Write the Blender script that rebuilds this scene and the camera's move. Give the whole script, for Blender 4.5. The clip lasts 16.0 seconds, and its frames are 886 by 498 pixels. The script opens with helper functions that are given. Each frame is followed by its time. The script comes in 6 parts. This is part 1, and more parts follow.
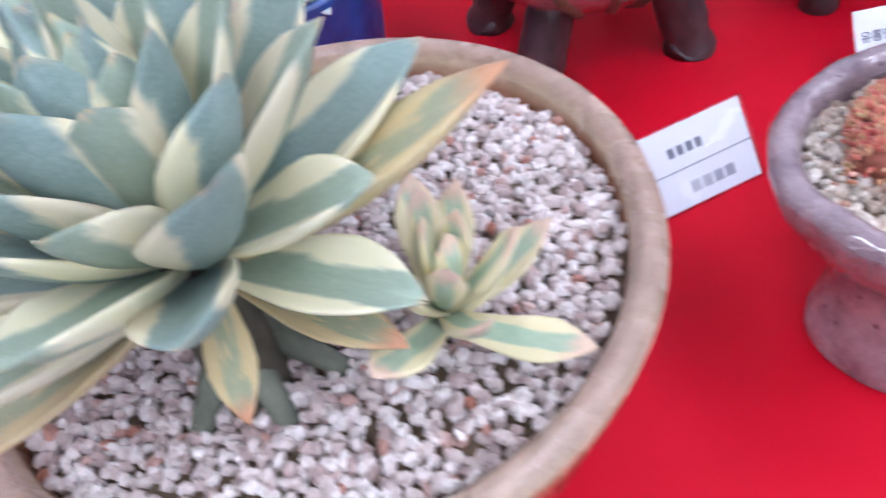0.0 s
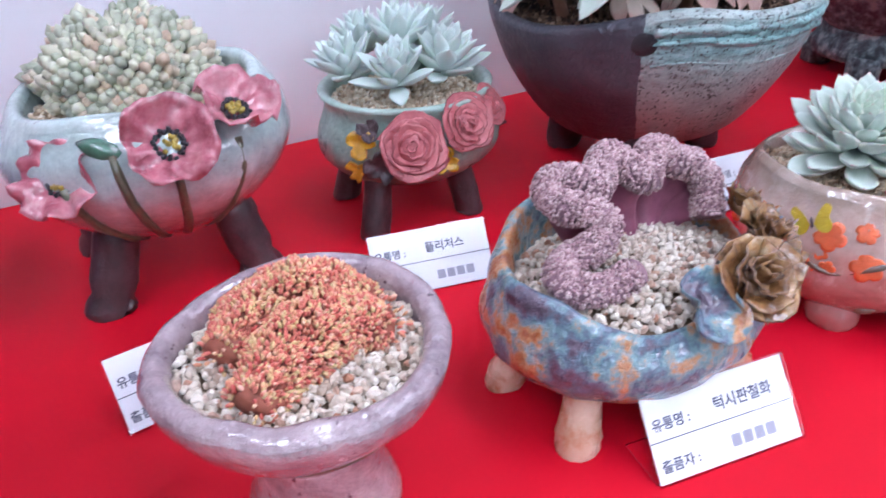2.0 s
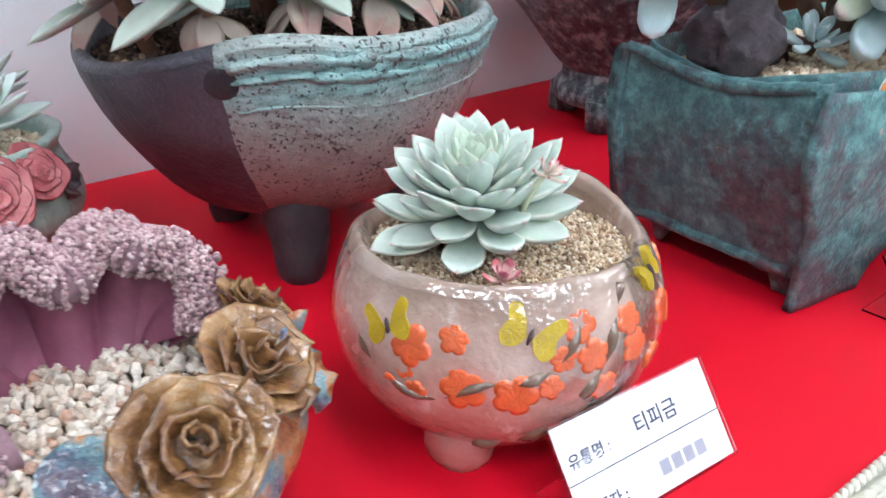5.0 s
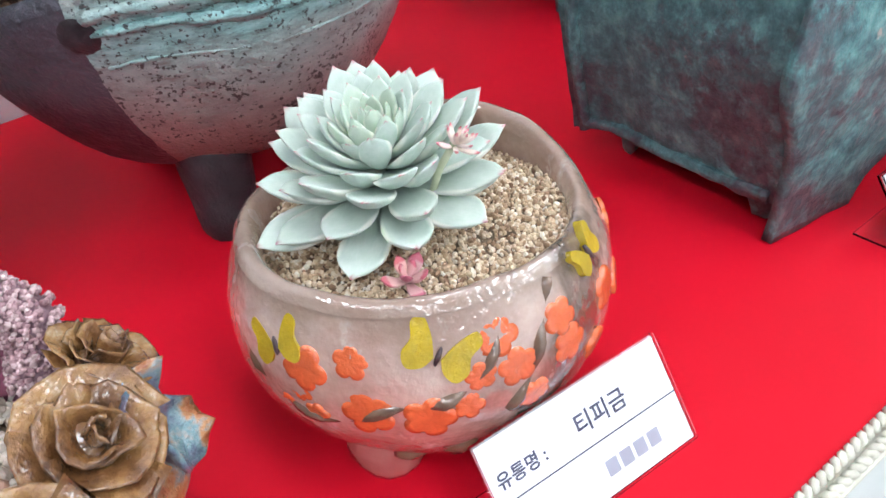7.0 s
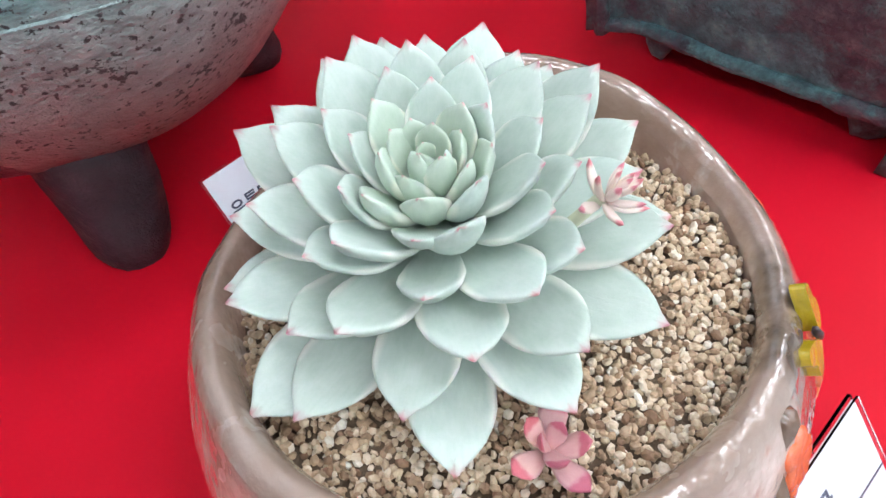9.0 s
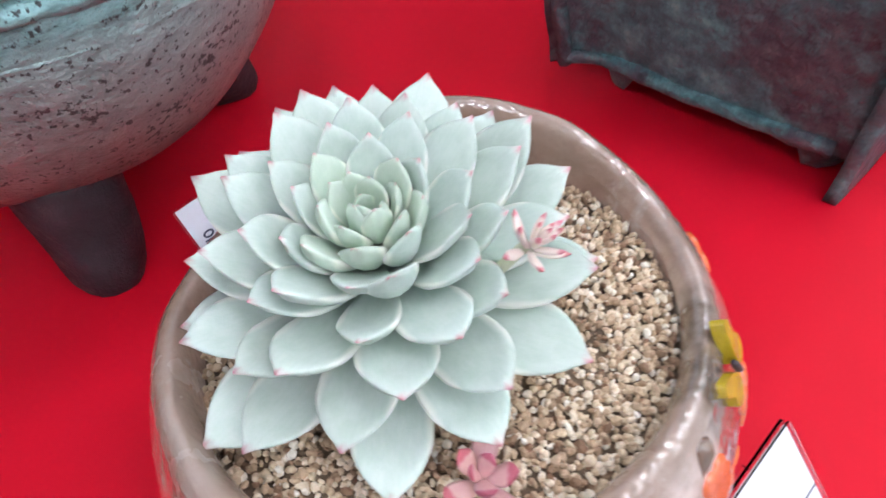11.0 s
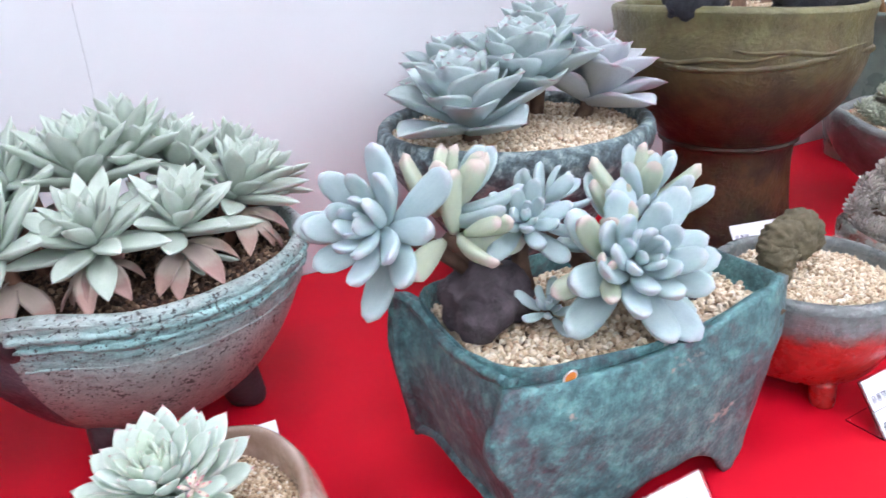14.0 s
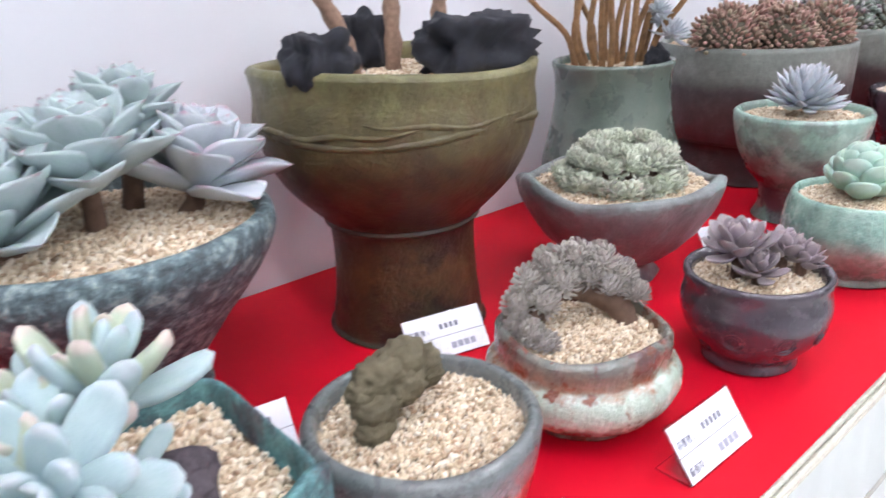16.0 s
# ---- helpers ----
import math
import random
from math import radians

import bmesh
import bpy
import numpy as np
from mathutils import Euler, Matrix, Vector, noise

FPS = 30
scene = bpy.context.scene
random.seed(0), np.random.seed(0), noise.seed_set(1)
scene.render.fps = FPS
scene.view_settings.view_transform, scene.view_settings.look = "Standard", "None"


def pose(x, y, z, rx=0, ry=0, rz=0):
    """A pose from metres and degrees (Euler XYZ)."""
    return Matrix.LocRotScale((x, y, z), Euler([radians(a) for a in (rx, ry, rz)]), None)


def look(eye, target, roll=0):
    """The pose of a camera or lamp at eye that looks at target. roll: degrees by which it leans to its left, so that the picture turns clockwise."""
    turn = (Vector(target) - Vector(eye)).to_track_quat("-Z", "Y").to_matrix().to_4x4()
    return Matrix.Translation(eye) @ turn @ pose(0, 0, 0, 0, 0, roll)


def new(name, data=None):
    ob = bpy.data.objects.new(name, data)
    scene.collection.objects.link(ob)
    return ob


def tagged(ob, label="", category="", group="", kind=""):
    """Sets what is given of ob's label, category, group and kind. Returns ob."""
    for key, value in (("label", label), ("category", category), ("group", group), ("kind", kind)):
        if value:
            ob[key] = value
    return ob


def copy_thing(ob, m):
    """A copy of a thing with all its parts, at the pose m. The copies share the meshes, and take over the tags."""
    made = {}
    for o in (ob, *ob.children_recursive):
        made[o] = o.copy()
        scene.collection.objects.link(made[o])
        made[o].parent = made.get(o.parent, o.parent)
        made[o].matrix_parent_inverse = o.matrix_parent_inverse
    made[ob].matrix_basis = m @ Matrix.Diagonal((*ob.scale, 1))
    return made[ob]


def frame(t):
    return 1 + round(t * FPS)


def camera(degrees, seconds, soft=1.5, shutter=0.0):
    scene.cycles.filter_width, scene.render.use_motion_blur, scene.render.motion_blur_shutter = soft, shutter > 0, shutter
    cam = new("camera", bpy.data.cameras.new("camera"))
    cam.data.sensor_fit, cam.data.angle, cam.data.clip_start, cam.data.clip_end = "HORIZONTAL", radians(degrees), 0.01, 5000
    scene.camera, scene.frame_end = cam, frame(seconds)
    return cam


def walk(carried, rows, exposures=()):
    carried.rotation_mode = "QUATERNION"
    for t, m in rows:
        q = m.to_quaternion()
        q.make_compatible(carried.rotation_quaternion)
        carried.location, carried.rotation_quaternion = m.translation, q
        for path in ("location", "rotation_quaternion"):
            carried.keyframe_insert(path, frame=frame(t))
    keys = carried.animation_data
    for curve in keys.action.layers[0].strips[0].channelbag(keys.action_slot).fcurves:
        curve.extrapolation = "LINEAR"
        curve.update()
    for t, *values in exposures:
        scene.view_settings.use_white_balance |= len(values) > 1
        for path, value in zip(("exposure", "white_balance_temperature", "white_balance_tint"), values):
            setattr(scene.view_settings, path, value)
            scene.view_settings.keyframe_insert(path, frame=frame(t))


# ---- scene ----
cam = camera(61.5, 16.0, 1.5, 0.35)
PATH = [
    (0, (0.119, -0.015, 0.32), (0.256, 1.359, -1.128), -14.0),
    (0.5, (0.174, -0.063, 0.318), (0.447, 1.32, -1.101), -10.6),
    (1, (0.226, -0.104, 0.326), (0.641, 1.336, -0.998), -8.2),
    (1.5, (0.262, -0.122, 0.33), (0.841, 1.39, -0.845), -5.9),
    (2, (0.283, -0.138, 0.322), (1.008, 1.419, -0.703), -3.2),
    (2.5, (0.305, -0.157, 0.323), (1.101, 1.404, -0.64), -2.7),
    (3, (0.344, -0.181, 0.313), (1.192, 1.375, -0.614), -2.4),
    (3.5, (0.398, -0.186, 0.308), (1.34, 1.291, -0.657), -2.0),
    (4, (0.46, -0.158, 0.298), (1.44, 1.33, -0.611), -2.1),
    (4.5, (0.493, -0.121, 0.265), (1.611, 1.313, -0.568), -0.8),
    (5, (0.533, -0.108, 0.256), (1.555, 1.361, -0.636), -2.0),
    (5.2, (0.553, -0.108, 0.254), (1.545, 1.357, -0.681), -2.7),
    (7.3, (0.62, -0.0532, 0.2731), (1.4834, 1.2155, -1.0092), -8.3),
    (7.5, (0.624, -0.0286, 0.2661), (1.4992, 1.1734, -1.0696), -9.2),
    (8, (0.6405, 0.0295, 0.2499), (1.5102, 1.097, -1.1993), -9.7),
    (8.2, (0.6471, 0.0465, 0.2469), (1.5138, 1.0877, -1.2237), -9.5),
    (10.5, (0.6725, 0.089, 0.245), (1.5275, 0.921, -1.35), -9.1),
    (11, (0.6725, 0.0655, 0.258), (1.558, 1.009, -1.2615), -8.8),
    (11.5, (0.6815, 0.0094, 0.2833), (1.5848, 1.0735, -1.1488), -8.6),
    (12, (0.6838, -0.0438, 0.3152), (1.6676, 1.1489, -0.9542), -4.8),
    (12.5, (0.6797, -0.0916, 0.3401), (1.6404, 1.2739, -0.7613), -4.1),
    (13, (0.6796, -0.1423, 0.3724), (1.5665, 1.3715, -0.5878), -4.1),
    (13.5, (0.7004, -0.2013, 0.3954), (1.5254, 1.4256, -0.4246), -3.8),
    (14, (0.731, -0.223, 0.397), (1.595, 1.407, -0.375), -3.6),
    (14.5, (0.771, -0.239, 0.4), (1.694, 1.364, -0.36), -3.9),
    (15, (0.828, -0.238, 0.396), (1.847, 1.307, -0.363), -4.0),
    (15.5, (0.932, -0.22, 0.402), (2.048, 1.259, -0.352), -3.7),
    (16, (1.018, -0.195, 0.399), (2.255, 1.204, -0.318), -2.5),
]
EXPOSURES = [(0, -0.1, 5850, 20), (0.5, -0.2, 5800, 25), (1, -0.1, 5800, 28), (1.5, 0.0, 5850, 25), (2.5, 0.0, 5850, 16), (3.5, 0.0, 6050, 11), (5, 0.05, 6350, 9), (8, 0.0, 6450, 10), (10.5, -0.1, 6350, 13), (11, -0.1, 6350, 15), (11.5, -0.1, 6200, 17), (12.5, 0.2, 5950, 14), (13, 0.2, 6200, 15), (14, 0.12, 6400, 17), (15, 0.1, 6500, 16), (16, 0.1, 6600, 17)]
walk(cam, [(t, look(eye, target, roll)) for t, eye, target, roll in PATH], EXPOSURES)

# ---- world and light: an exhibition hall lit by rows of ceiling panels ----
world = bpy.data.worlds.new("hall_air")
scene.world = world
world.use_nodes = True
world.node_tree.nodes["Background"].inputs[0].default_value = (0.75, 0.8, 0.9, 1)
world.node_tree.nodes["Background"].inputs[1].default_value = 0.30
PANEL_POWER = 17.0


# ---- materials ----
def lin(c):
    """Colour from 0-255 screen values."""
    return tuple(((v / 255) / 12.92 if v / 255 <= 0.04045 else ((v / 255 + 0.055) / 1.055) ** 2.4) for v in c) + (1.0,)


class Mat:
    """A small wrapper round a node tree, to write materials in few lines."""

    def __init__(self, name):
        self.m = bpy.data.materials.new(name)
        self.m.use_nodes = True
        self.n, self.l = self.m.node_tree.nodes, self.m.node_tree.links
        self.b = self.n["Principled BSDF"]
        self.tc = self.n.new("ShaderNodeTexCoord")

    def link(self, a, b):
        self.l.new(a, b)

    def noise(self, scale, detail=4.0, rough=0.6, coord="Object", stretch=None, seed=0.0):
        src = self.tc.outputs[coord]
        mp = self.n.new("ShaderNodeMapping")
        mp.inputs["Location"].default_value = (seed, seed * 0.7, seed * 1.3)
        if stretch:
            mp.inputs["Scale"].default_value = stretch
        self.link(src, mp.inputs[0])
        t = self.n.new("ShaderNodeTexNoise")
        t.inputs["Scale"].default_value, t.inputs["Detail"].default_value, t.inputs["Roughness"].default_value = scale, detail, rough
        self.link(mp.outputs[0], t.inputs["Vector"])
        return t.outputs["Fac"]

    def ramp(self, fac, stops, smooth=False):
        r = self.n.new("ShaderNodeValToRGB")
        e = r.color_ramp.elements
        while len(e) < len(stops):
            e.new(0.5)
        for k, (p, c) in enumerate(stops):
            e[k].position, e[k].color = p, c
        if smooth:
            r.color_ramp.interpolation = "EASE"
        self.link(fac, r.inputs[0])
        return r.outputs[0]

    def mix(self, fac, a, b, mode="MIX"):
        x = self.n.new("ShaderNodeMix")
        x.data_type, x.blend_type = "RGBA", mode
        for sock, v in ((x.inputs[0], fac), (x.inputs[6], a), (x.inputs[7], b)):
            if isinstance(v, (float, int, tuple)):
                sock.default_value = v
            else:
                self.link(v, sock)
        return x.outputs[2]

    def math(self, op, a, b=0.0):
        x = self.n.new("ShaderNodeMath")
        x.operation = op
        for sock, v in ((x.inputs[0], a), (x.inputs[1], b)):
            if isinstance(v, (float, int)):
                sock.default_value = v
            else:
                self.link(v, sock)
        return x.outputs[0]

    def xyz(self, coord="Object"):
        x = self.n.new("ShaderNodeSeparateXYZ")
        self.link(self.tc.outputs[coord], x.inputs[0])
        return x.outputs

    def random(self):
        return self.n.new("ShaderNodeObjectInfo").outputs["Random"]

    def island(self):
        return self.n.new("ShaderNodeNewGeometry").outputs["Random Per Island"]

    def bump(self, h, strength=0.3, dist=0.002, coat=None):
        x = self.n.new("ShaderNodeBump")
        x.inputs["Strength"].default_value, x.inputs["Distance"].default_value = strength, dist
        self.link(h, x.inputs["Height"])
        self.link(x.outputs[0], self.b.inputs["Normal"])
        c = self.n.new("ShaderNodeBump")
        c.inputs["Strength"].default_value, c.inputs["Distance"].default_value = coat or min(strength * 0.5, 0.4), 0.003
        self.link(self.noise(110, 2, 0.5, seed=11.0), c.inputs["Height"])
        self.link(c.outputs[0], self.b.inputs["Coat Normal"])

    def done(self, color, rough=0.5, spec=0.5, coat=0.0, sss=0.0):
        b = self.b
        if isinstance(color, tuple):
            b.inputs["Base Color"].default_value = color
        else:
            self.link(color, b.inputs["Base Color"])
        if isinstance(rough, (int, float)):
            b.inputs["Roughness"].default_value = rough
        else:
            self.link(rough, b.inputs["Roughness"])
        b.inputs["Specular IOR Level"].default_value = spec
        b.inputs["Coat Weight"].default_value, b.inputs["Coat Roughness"].default_value, b.inputs["Coat IOR"].default_value = coat, 0.04, 1.9
        if sss:
            b.inputs["Subsurface Weight"].default_value = sss
            b.inputs["Subsurface Radius"].default_value = (0.004, 0.005, 0.003)
        return self.m


def glaze(name, stops, scale=30, rough=0.35, bump=0.35, bands=None, wander=0.012, mixed=0.75, specks=None, coat=0.0, spec=0.5, grain=220, seed=0.0):
    """A fired glaze: blotches of stops, bands by height (metres) with a wandering edge, and dark pits."""
    m = Mat(name)
    col = m.ramp(m.noise(scale, 6, 0.62, seed=seed), stops)
    if bands:
        z = m.xyz()[2]
        w = m.math("MULTIPLY", m.math("SUBTRACT", m.noise(scale * 1.3, 5, 0.65, seed=seed + 3), 0.5), wander * 4)
        top = bands[-1][0]
        fac = m.math("DIVIDE", m.math("ADD", z, w), top)
        band = m.ramp(fac, [(p / top, c) for p, c in bands])
        col = m.mix(mixed, col, band)
        col = m.mix(0.35, col, m.ramp(m.noise(scale * 3, 5, 0.7, seed=seed + 5), [(0.3, (0.25, 0.25, 0.25, 1)), (0.7, (0.85, 0.85, 0.85, 1))]), "OVERLAY")
    if specks:
        f = m.ramp(m.noise(specks[1], 3, 0.6, seed=seed + 9), [(specks[2], (0, 0, 0, 1)), (specks[2] + 0.05, (1, 1, 1, 1))])
        col = m.mix(f, col, specks[0])
    h = m.math("ADD", m.noise(scale * 1.6, 5, 0.6, seed=seed + 2), m.math("MULTIPLY", m.noise(grain, 4, 0.65), 0.45))
    m.bump(h, min(bump * 1.3, 1.0), 0.004)
    rr = m.ramp(m.noise(scale * 2, 4, 0.6, seed=seed + 7), [(0.3, (max(rough - 0.12, 0.03),) * 3 + (1,)), (0.75, (min(rough + 0.15, 1),) * 3 + (1,))])
    return m.done(col, rr, spec, coat)


def leafy(name, base, tip, edge=None, pale=None, rough=0.5, sss=0.15, tip_at=0.82, vary=0.25, bloom=0.25, streak=None):
    """A succulent leaf: base colour to tip along its length, a margin, waxy bloom and leaf-to-leaf variation."""
    m = Mat(name)
    g = m.xyz("Generated")
    n = m.noise(4, 4, 0.6, "Generated")
    col = m.mix(m.math("MULTIPLY", n, 0.9), base, pale or base)
    if edge:
        side = m.math("ABSOLUTE", m.math("SUBTRACT", g[0], 0.5))
        side = m.math("ADD", side, m.math("MULTIPLY", m.math("SUBTRACT", n, 0.5), edge[2]))
        col = m.mix(m.ramp(side, [(edge[1], (0, 0, 0, 1)), (min(edge[1] + 0.07, 1), (1, 1, 1, 1))]), col, edge[0])
    if streak:
        band = m.noise(6, 3, 0.6, "Generated", (2.6, 0.22, 1.0), 7.0)
        col = m.mix(m.ramp(band, [(streak[1], (0, 0, 0, 1)), (streak[1] + 0.06, (1, 1, 1, 1))]), col, streak[0])
    along = m.math("ADD", g[1], m.math("MULTIPLY", m.math("SUBTRACT", m.noise(6, 3, 0.5, "Generated"), 0.5), 0.15))
    col = m.mix(m.ramp(along, [(tip_at, (0, 0, 0, 1)), (min(tip_at + 0.16, 1.0), (0.9, 0.9, 0.9, 1))], True), col, tip)
    rib = m.noise(9, 4, 0.6, "Generated", (2.2, 0.35, 1.0), 3.0)
    col = m.mix(0.16, col, m.ramp(rib, [(0.3, (0.34, 0.36, 0.36, 1)), (0.7, (0.66, 0.64, 0.64, 1))]), "OVERLAY")
    col = m.mix(m.ramp(m.noise(60, 5, 0.7), [(0.35, (0, 0, 0, 1)), (0.8, (bloom,) * 3 + (1,))]), col, (0.75, 0.8, 0.82, 1))
    hv = m.n.new("ShaderNodeHueSaturation")
    m.link(m.math("ADD", 1 - vary / 2, m.math("MULTIPLY", m.random(), vary)), hv.inputs["Value"])
    m.link(m.math("ADD", 0.49, m.math("MULTIPLY", m.random(), 0.02)), hv.inputs["Hue"])
    m.link(col, hv.inputs["Color"])
    m.bump(m.math("ADD", m.noise(150, 3, 0.6), m.math("MULTIPLY", rib, 0.6)), 0.2, 0.0012)
    return m.done(hv.outputs[0], rough, 0.4, 0.0, sss)


def grains(name, stops, rough=0.75, scale=300, sss=0.0):
    """Small loose pieces, one colour each."""
    m = Mat(name)
    col = m.ramp(m.island(), stops)
    col = m.mix(0.5, col, m.ramp(m.noise(scale, 4, 0.7), [(0.3, (0.3, 0.3, 0.3, 1)), (0.7, (0.8, 0.8, 0.8, 1))]), "OVERLAY")
    m.bump(m.noise(scale * 2, 3, 0.7), 0.3, 0.001)
    return m.done(col, rough, 0.4, 0, sss)


def plain(name, color, rough=0.5, vary=0.12, scale=40, bump=0.1, spec=0.5, coat=0.0, sss=0.0):
    m = Mat(name)
    lo, hi = (tuple(min(v * f, 1) for v in color[:3]) + (1,) for f in (1 - vary, 1 + vary))
    col = m.ramp(m.noise(scale, 5, 0.65), [(0.3, lo), (0.7, hi)])
    m.bump(m.noise(scale * 6, 4, 0.65), bump, 0.002)
    return m.done(col, rough, spec, coat, sss)


def cloth_material():
    m = Mat("red_cloth")
    col = m.ramp(m.noise(5, 4, 0.6), [(0.3, (0.62, 0.0016, 0.015, 1)), (0.7, (0.72, 0.0026, 0.022, 1))])
    w = m.n.new("ShaderNodeTexWave")
    w.inputs["Scale"].default_value, w.inputs["Distortion"].default_value = 600, 1.0
    m.link(m.tc.outputs["Object"], w.inputs["Vector"])
    h = m.math("ADD", m.math("MULTIPLY", w.outputs["Fac"], 0.15), m.noise(9, 3, 0.5))
    m.bump(h, 0.12, 0.004)
    return m.done(col, 0.6, 0.22)


def backdrop_material():
    m = Mat("white_backdrop_sheet")
    col = m.ramp(m.noise(2.2, 4, 0.6), [(0.3, (0.71, 0.725, 0.765, 1)), (0.7, (0.75, 0.765, 0.80, 1))])
    m.bump(m.noise(7, 3, 0.5, stretch=(0.5, 1, 2.2)), 0.05, 0.01)
    return m.done(col, m.ramp(m.noise(3, 3, 0.5), [(0.3, (0.29,) * 3 + (1,)), (0.7, (0.32,) * 3 + (1,))]), 0.55)


def clear_material():
    m = Mat("clear_acrylic")
    m.b.inputs["Transmission Weight"].default_value, m.b.inputs["IOR"].default_value = 1.0, 1.2
    return m.done((0.97, 0.97, 0.98, 1), 0.04, 0.5)


RED, BACKDROP, ACRYLIC = cloth_material(), backdrop_material(), clear_material()
PAPER = plain("card_paper", (0.65, 0.66, 0.70), 0.35, 0.03, 30, 0.02)
INK = plain("printed_ink", (0.05, 0.05, 0.09), 0.5, 0.1)
BAR_INK = plain("grey_ink", (0.14, 0.14, 0.18), 0.5, 0.1)
PALE_INK = plain("pale_ink", (0.26, 0.26, 0.32), 0.5, 0.1)
SKIRT = plain("pleated_skirt", (0.72, 0.75, 0.72), 0.6, 0.06, 8, 0.15)
BRAID = plain("cream_braid", (0.68, 0.66, 0.56), 0.6, 0.12, 120, 0.3)
GRAVEL_WHITE = grains("white_gravel", [(0.0, lin((176, 156, 140))), (0.4, lin((208, 195, 180))), (0.8, lin((226, 217, 204))), (1.0, lin((170, 120, 95)))])
GRAVEL_PINK = grains("pinkish_gravel", [(0.0, lin((172, 150, 145))), (0.5, lin((218, 205, 200))), (0.9, lin((232, 224, 220))), (1.0, lin((165, 105, 85)))])
GRAVEL_TAN = grains("tan_gravel", [(0.0, lin((172, 144, 118))), (0.4, lin((214, 194, 166))), (0.8, lin((232, 216, 192))), (1.0, lin((240, 232, 216)))])
SOIL = grains("dark_soil", [(0.0, lin((45, 32, 28))), (0.6, lin((95, 72, 58))), (0.95, lin((140, 112, 90))), (1.0, lin((190, 165, 140)))])
GRIT = grains("brown_grit", [(0.0, lin((134, 104, 82))), (0.3, lin((190, 163, 134))), (0.7, lin((218, 196, 168))), (0.93, lin((232, 216, 194))), (1.0, lin((240, 234, 222)))])
BED = plain("soil_bed", lin((104, 86, 68)), 0.9, 0.3, 150, 0.5)
LAVA = plain("lava_rock", (0.085, 0.068, 0.08), 0.85, 0.5, 60, 0.9)
CHARCOAL = plain("charcoal", (0.010, 0.012, 0.020), 0.55, 0.6, 120, 1.0)


# ---- builders ----
def link_mesh(name, me, parent=None, label="", m=None):
    ob = new(name, me)
    if parent:
        ob.parent = parent
    if m is not None:
        ob.matrix_basis = m
    return tagged(ob, label)


def mesh_of(name, verts, faces, material, smooth=True):
    me = bpy.data.meshes.new(name)
    me.from_pydata([tuple(v) for v in verts], [], [tuple(f) for f in faces])
    me.materials.append(material)
    if smooth:
        me.polygons.foreach_set("use_smooth", [True] * len(me.polygons))
    me.update()
    return me


def part(name, geo, material, parent, label="", m=None, smooth=True):
    return link_mesh(name, mesh_of(name, geo[0], geo[1], material, smooth), parent, label, m)


def thing(name, at, label, category, group="", rz=0.0):
    ob = new(name)
    ob.empty_display_size = 0.03
    ob.matrix_basis = pose(at[0], at[1], at[2] if len(at) > 2 else 0.0, 0, 0, rz)
    return tagged(ob, label, category, group)


def joined(*geos):
    verts, faces = [], []
    for v, f in geos:
        k = len(verts)
        verts += [tuple(p) for p in v]
        faces += [tuple(i + k for i in q) for q in f]
    return verts, faces


def moved(geo, m):
    return [tuple(m @ Vector(v)) for v in geo[0]], geo[1]


def smoothed(points, n):
    """Catmull-Rom through the points, n steps a span."""
    p = [Vector(q) for q in points]
    p = [2 * p[0] - p[1]] + p + [2 * p[-1] - p[-2]]
    out = []
    for k in range(1, len(p) - 2):
        for j in range(n):
            t = j / n
            out.append(0.5 * (2 * p[k] + (p[k + 1] - p[k - 1]) * t + (2 * p[k - 1] - 5 * p[k] + 4 * p[k + 1] - p[k + 2]) * t * t + (3 * p[k] - 3 * p[k + 1] + p[k + 2] - p[k - 1]) * t ** 3))
    return out + [p[-2]]


def lathe(profile, seg=72, rx=1.0, ry=1.0, wobble=0.0, seed=0.0, steps=3, square=0.0, warp=None, rough=0.0, lip=0.0):
    """A thrown pot: profile (radius, height) from the middle of the underside over the rim to the inside."""
    line = smoothed([(r, z, 0) for r, z in profile], steps)
    if lip:
        top = max(line, key=lambda p: p.y)
        near = [k for k, p in enumerate(line) if p.y > top.y - lip]
        mid = Vector((top.x, top.y - lip, 0))
        line = [p + (p - mid).normalized() * 0.0008 for p in line[min(near):max(near) + 1]]
    verts, faces = [], []
    for r, z, _ in line:
        for k in range(seg):
            a = 2 * math.pi * k / seg
            f = 1 + wobble * noise.noise((math.cos(a) * 1.3 + seed, math.sin(a) * 1.3, z * 9))
            f *= 1 + rough * noise.noise((math.cos(a) * r * 60 + seed, math.sin(a) * r * 60, z * 60))
            if square:
                f *= 1 + square * (1 / max(abs(math.cos(a)), abs(math.sin(a))) - 1)
            zz = z + (warp(a, r, z) if warp else 0.0)
            verts.append((max(r, 0) * f * rx * math.cos(a), max(r, 0) * f * ry * math.sin(a), zz))
    for j in range(len(line) - 1):
        for k in range(seg):
            l = (k + 1) % seg
            faces.append((j * seg + k, j * seg + l, (j + 1) * seg + l, (j + 1) * seg + k))
    if not lip:
        faces.append(tuple(range(seg - 1, -1, -1)))
        faces.append(tuple((len(line) - 1) * seg + k for k in range(seg)))
    return verts, faces


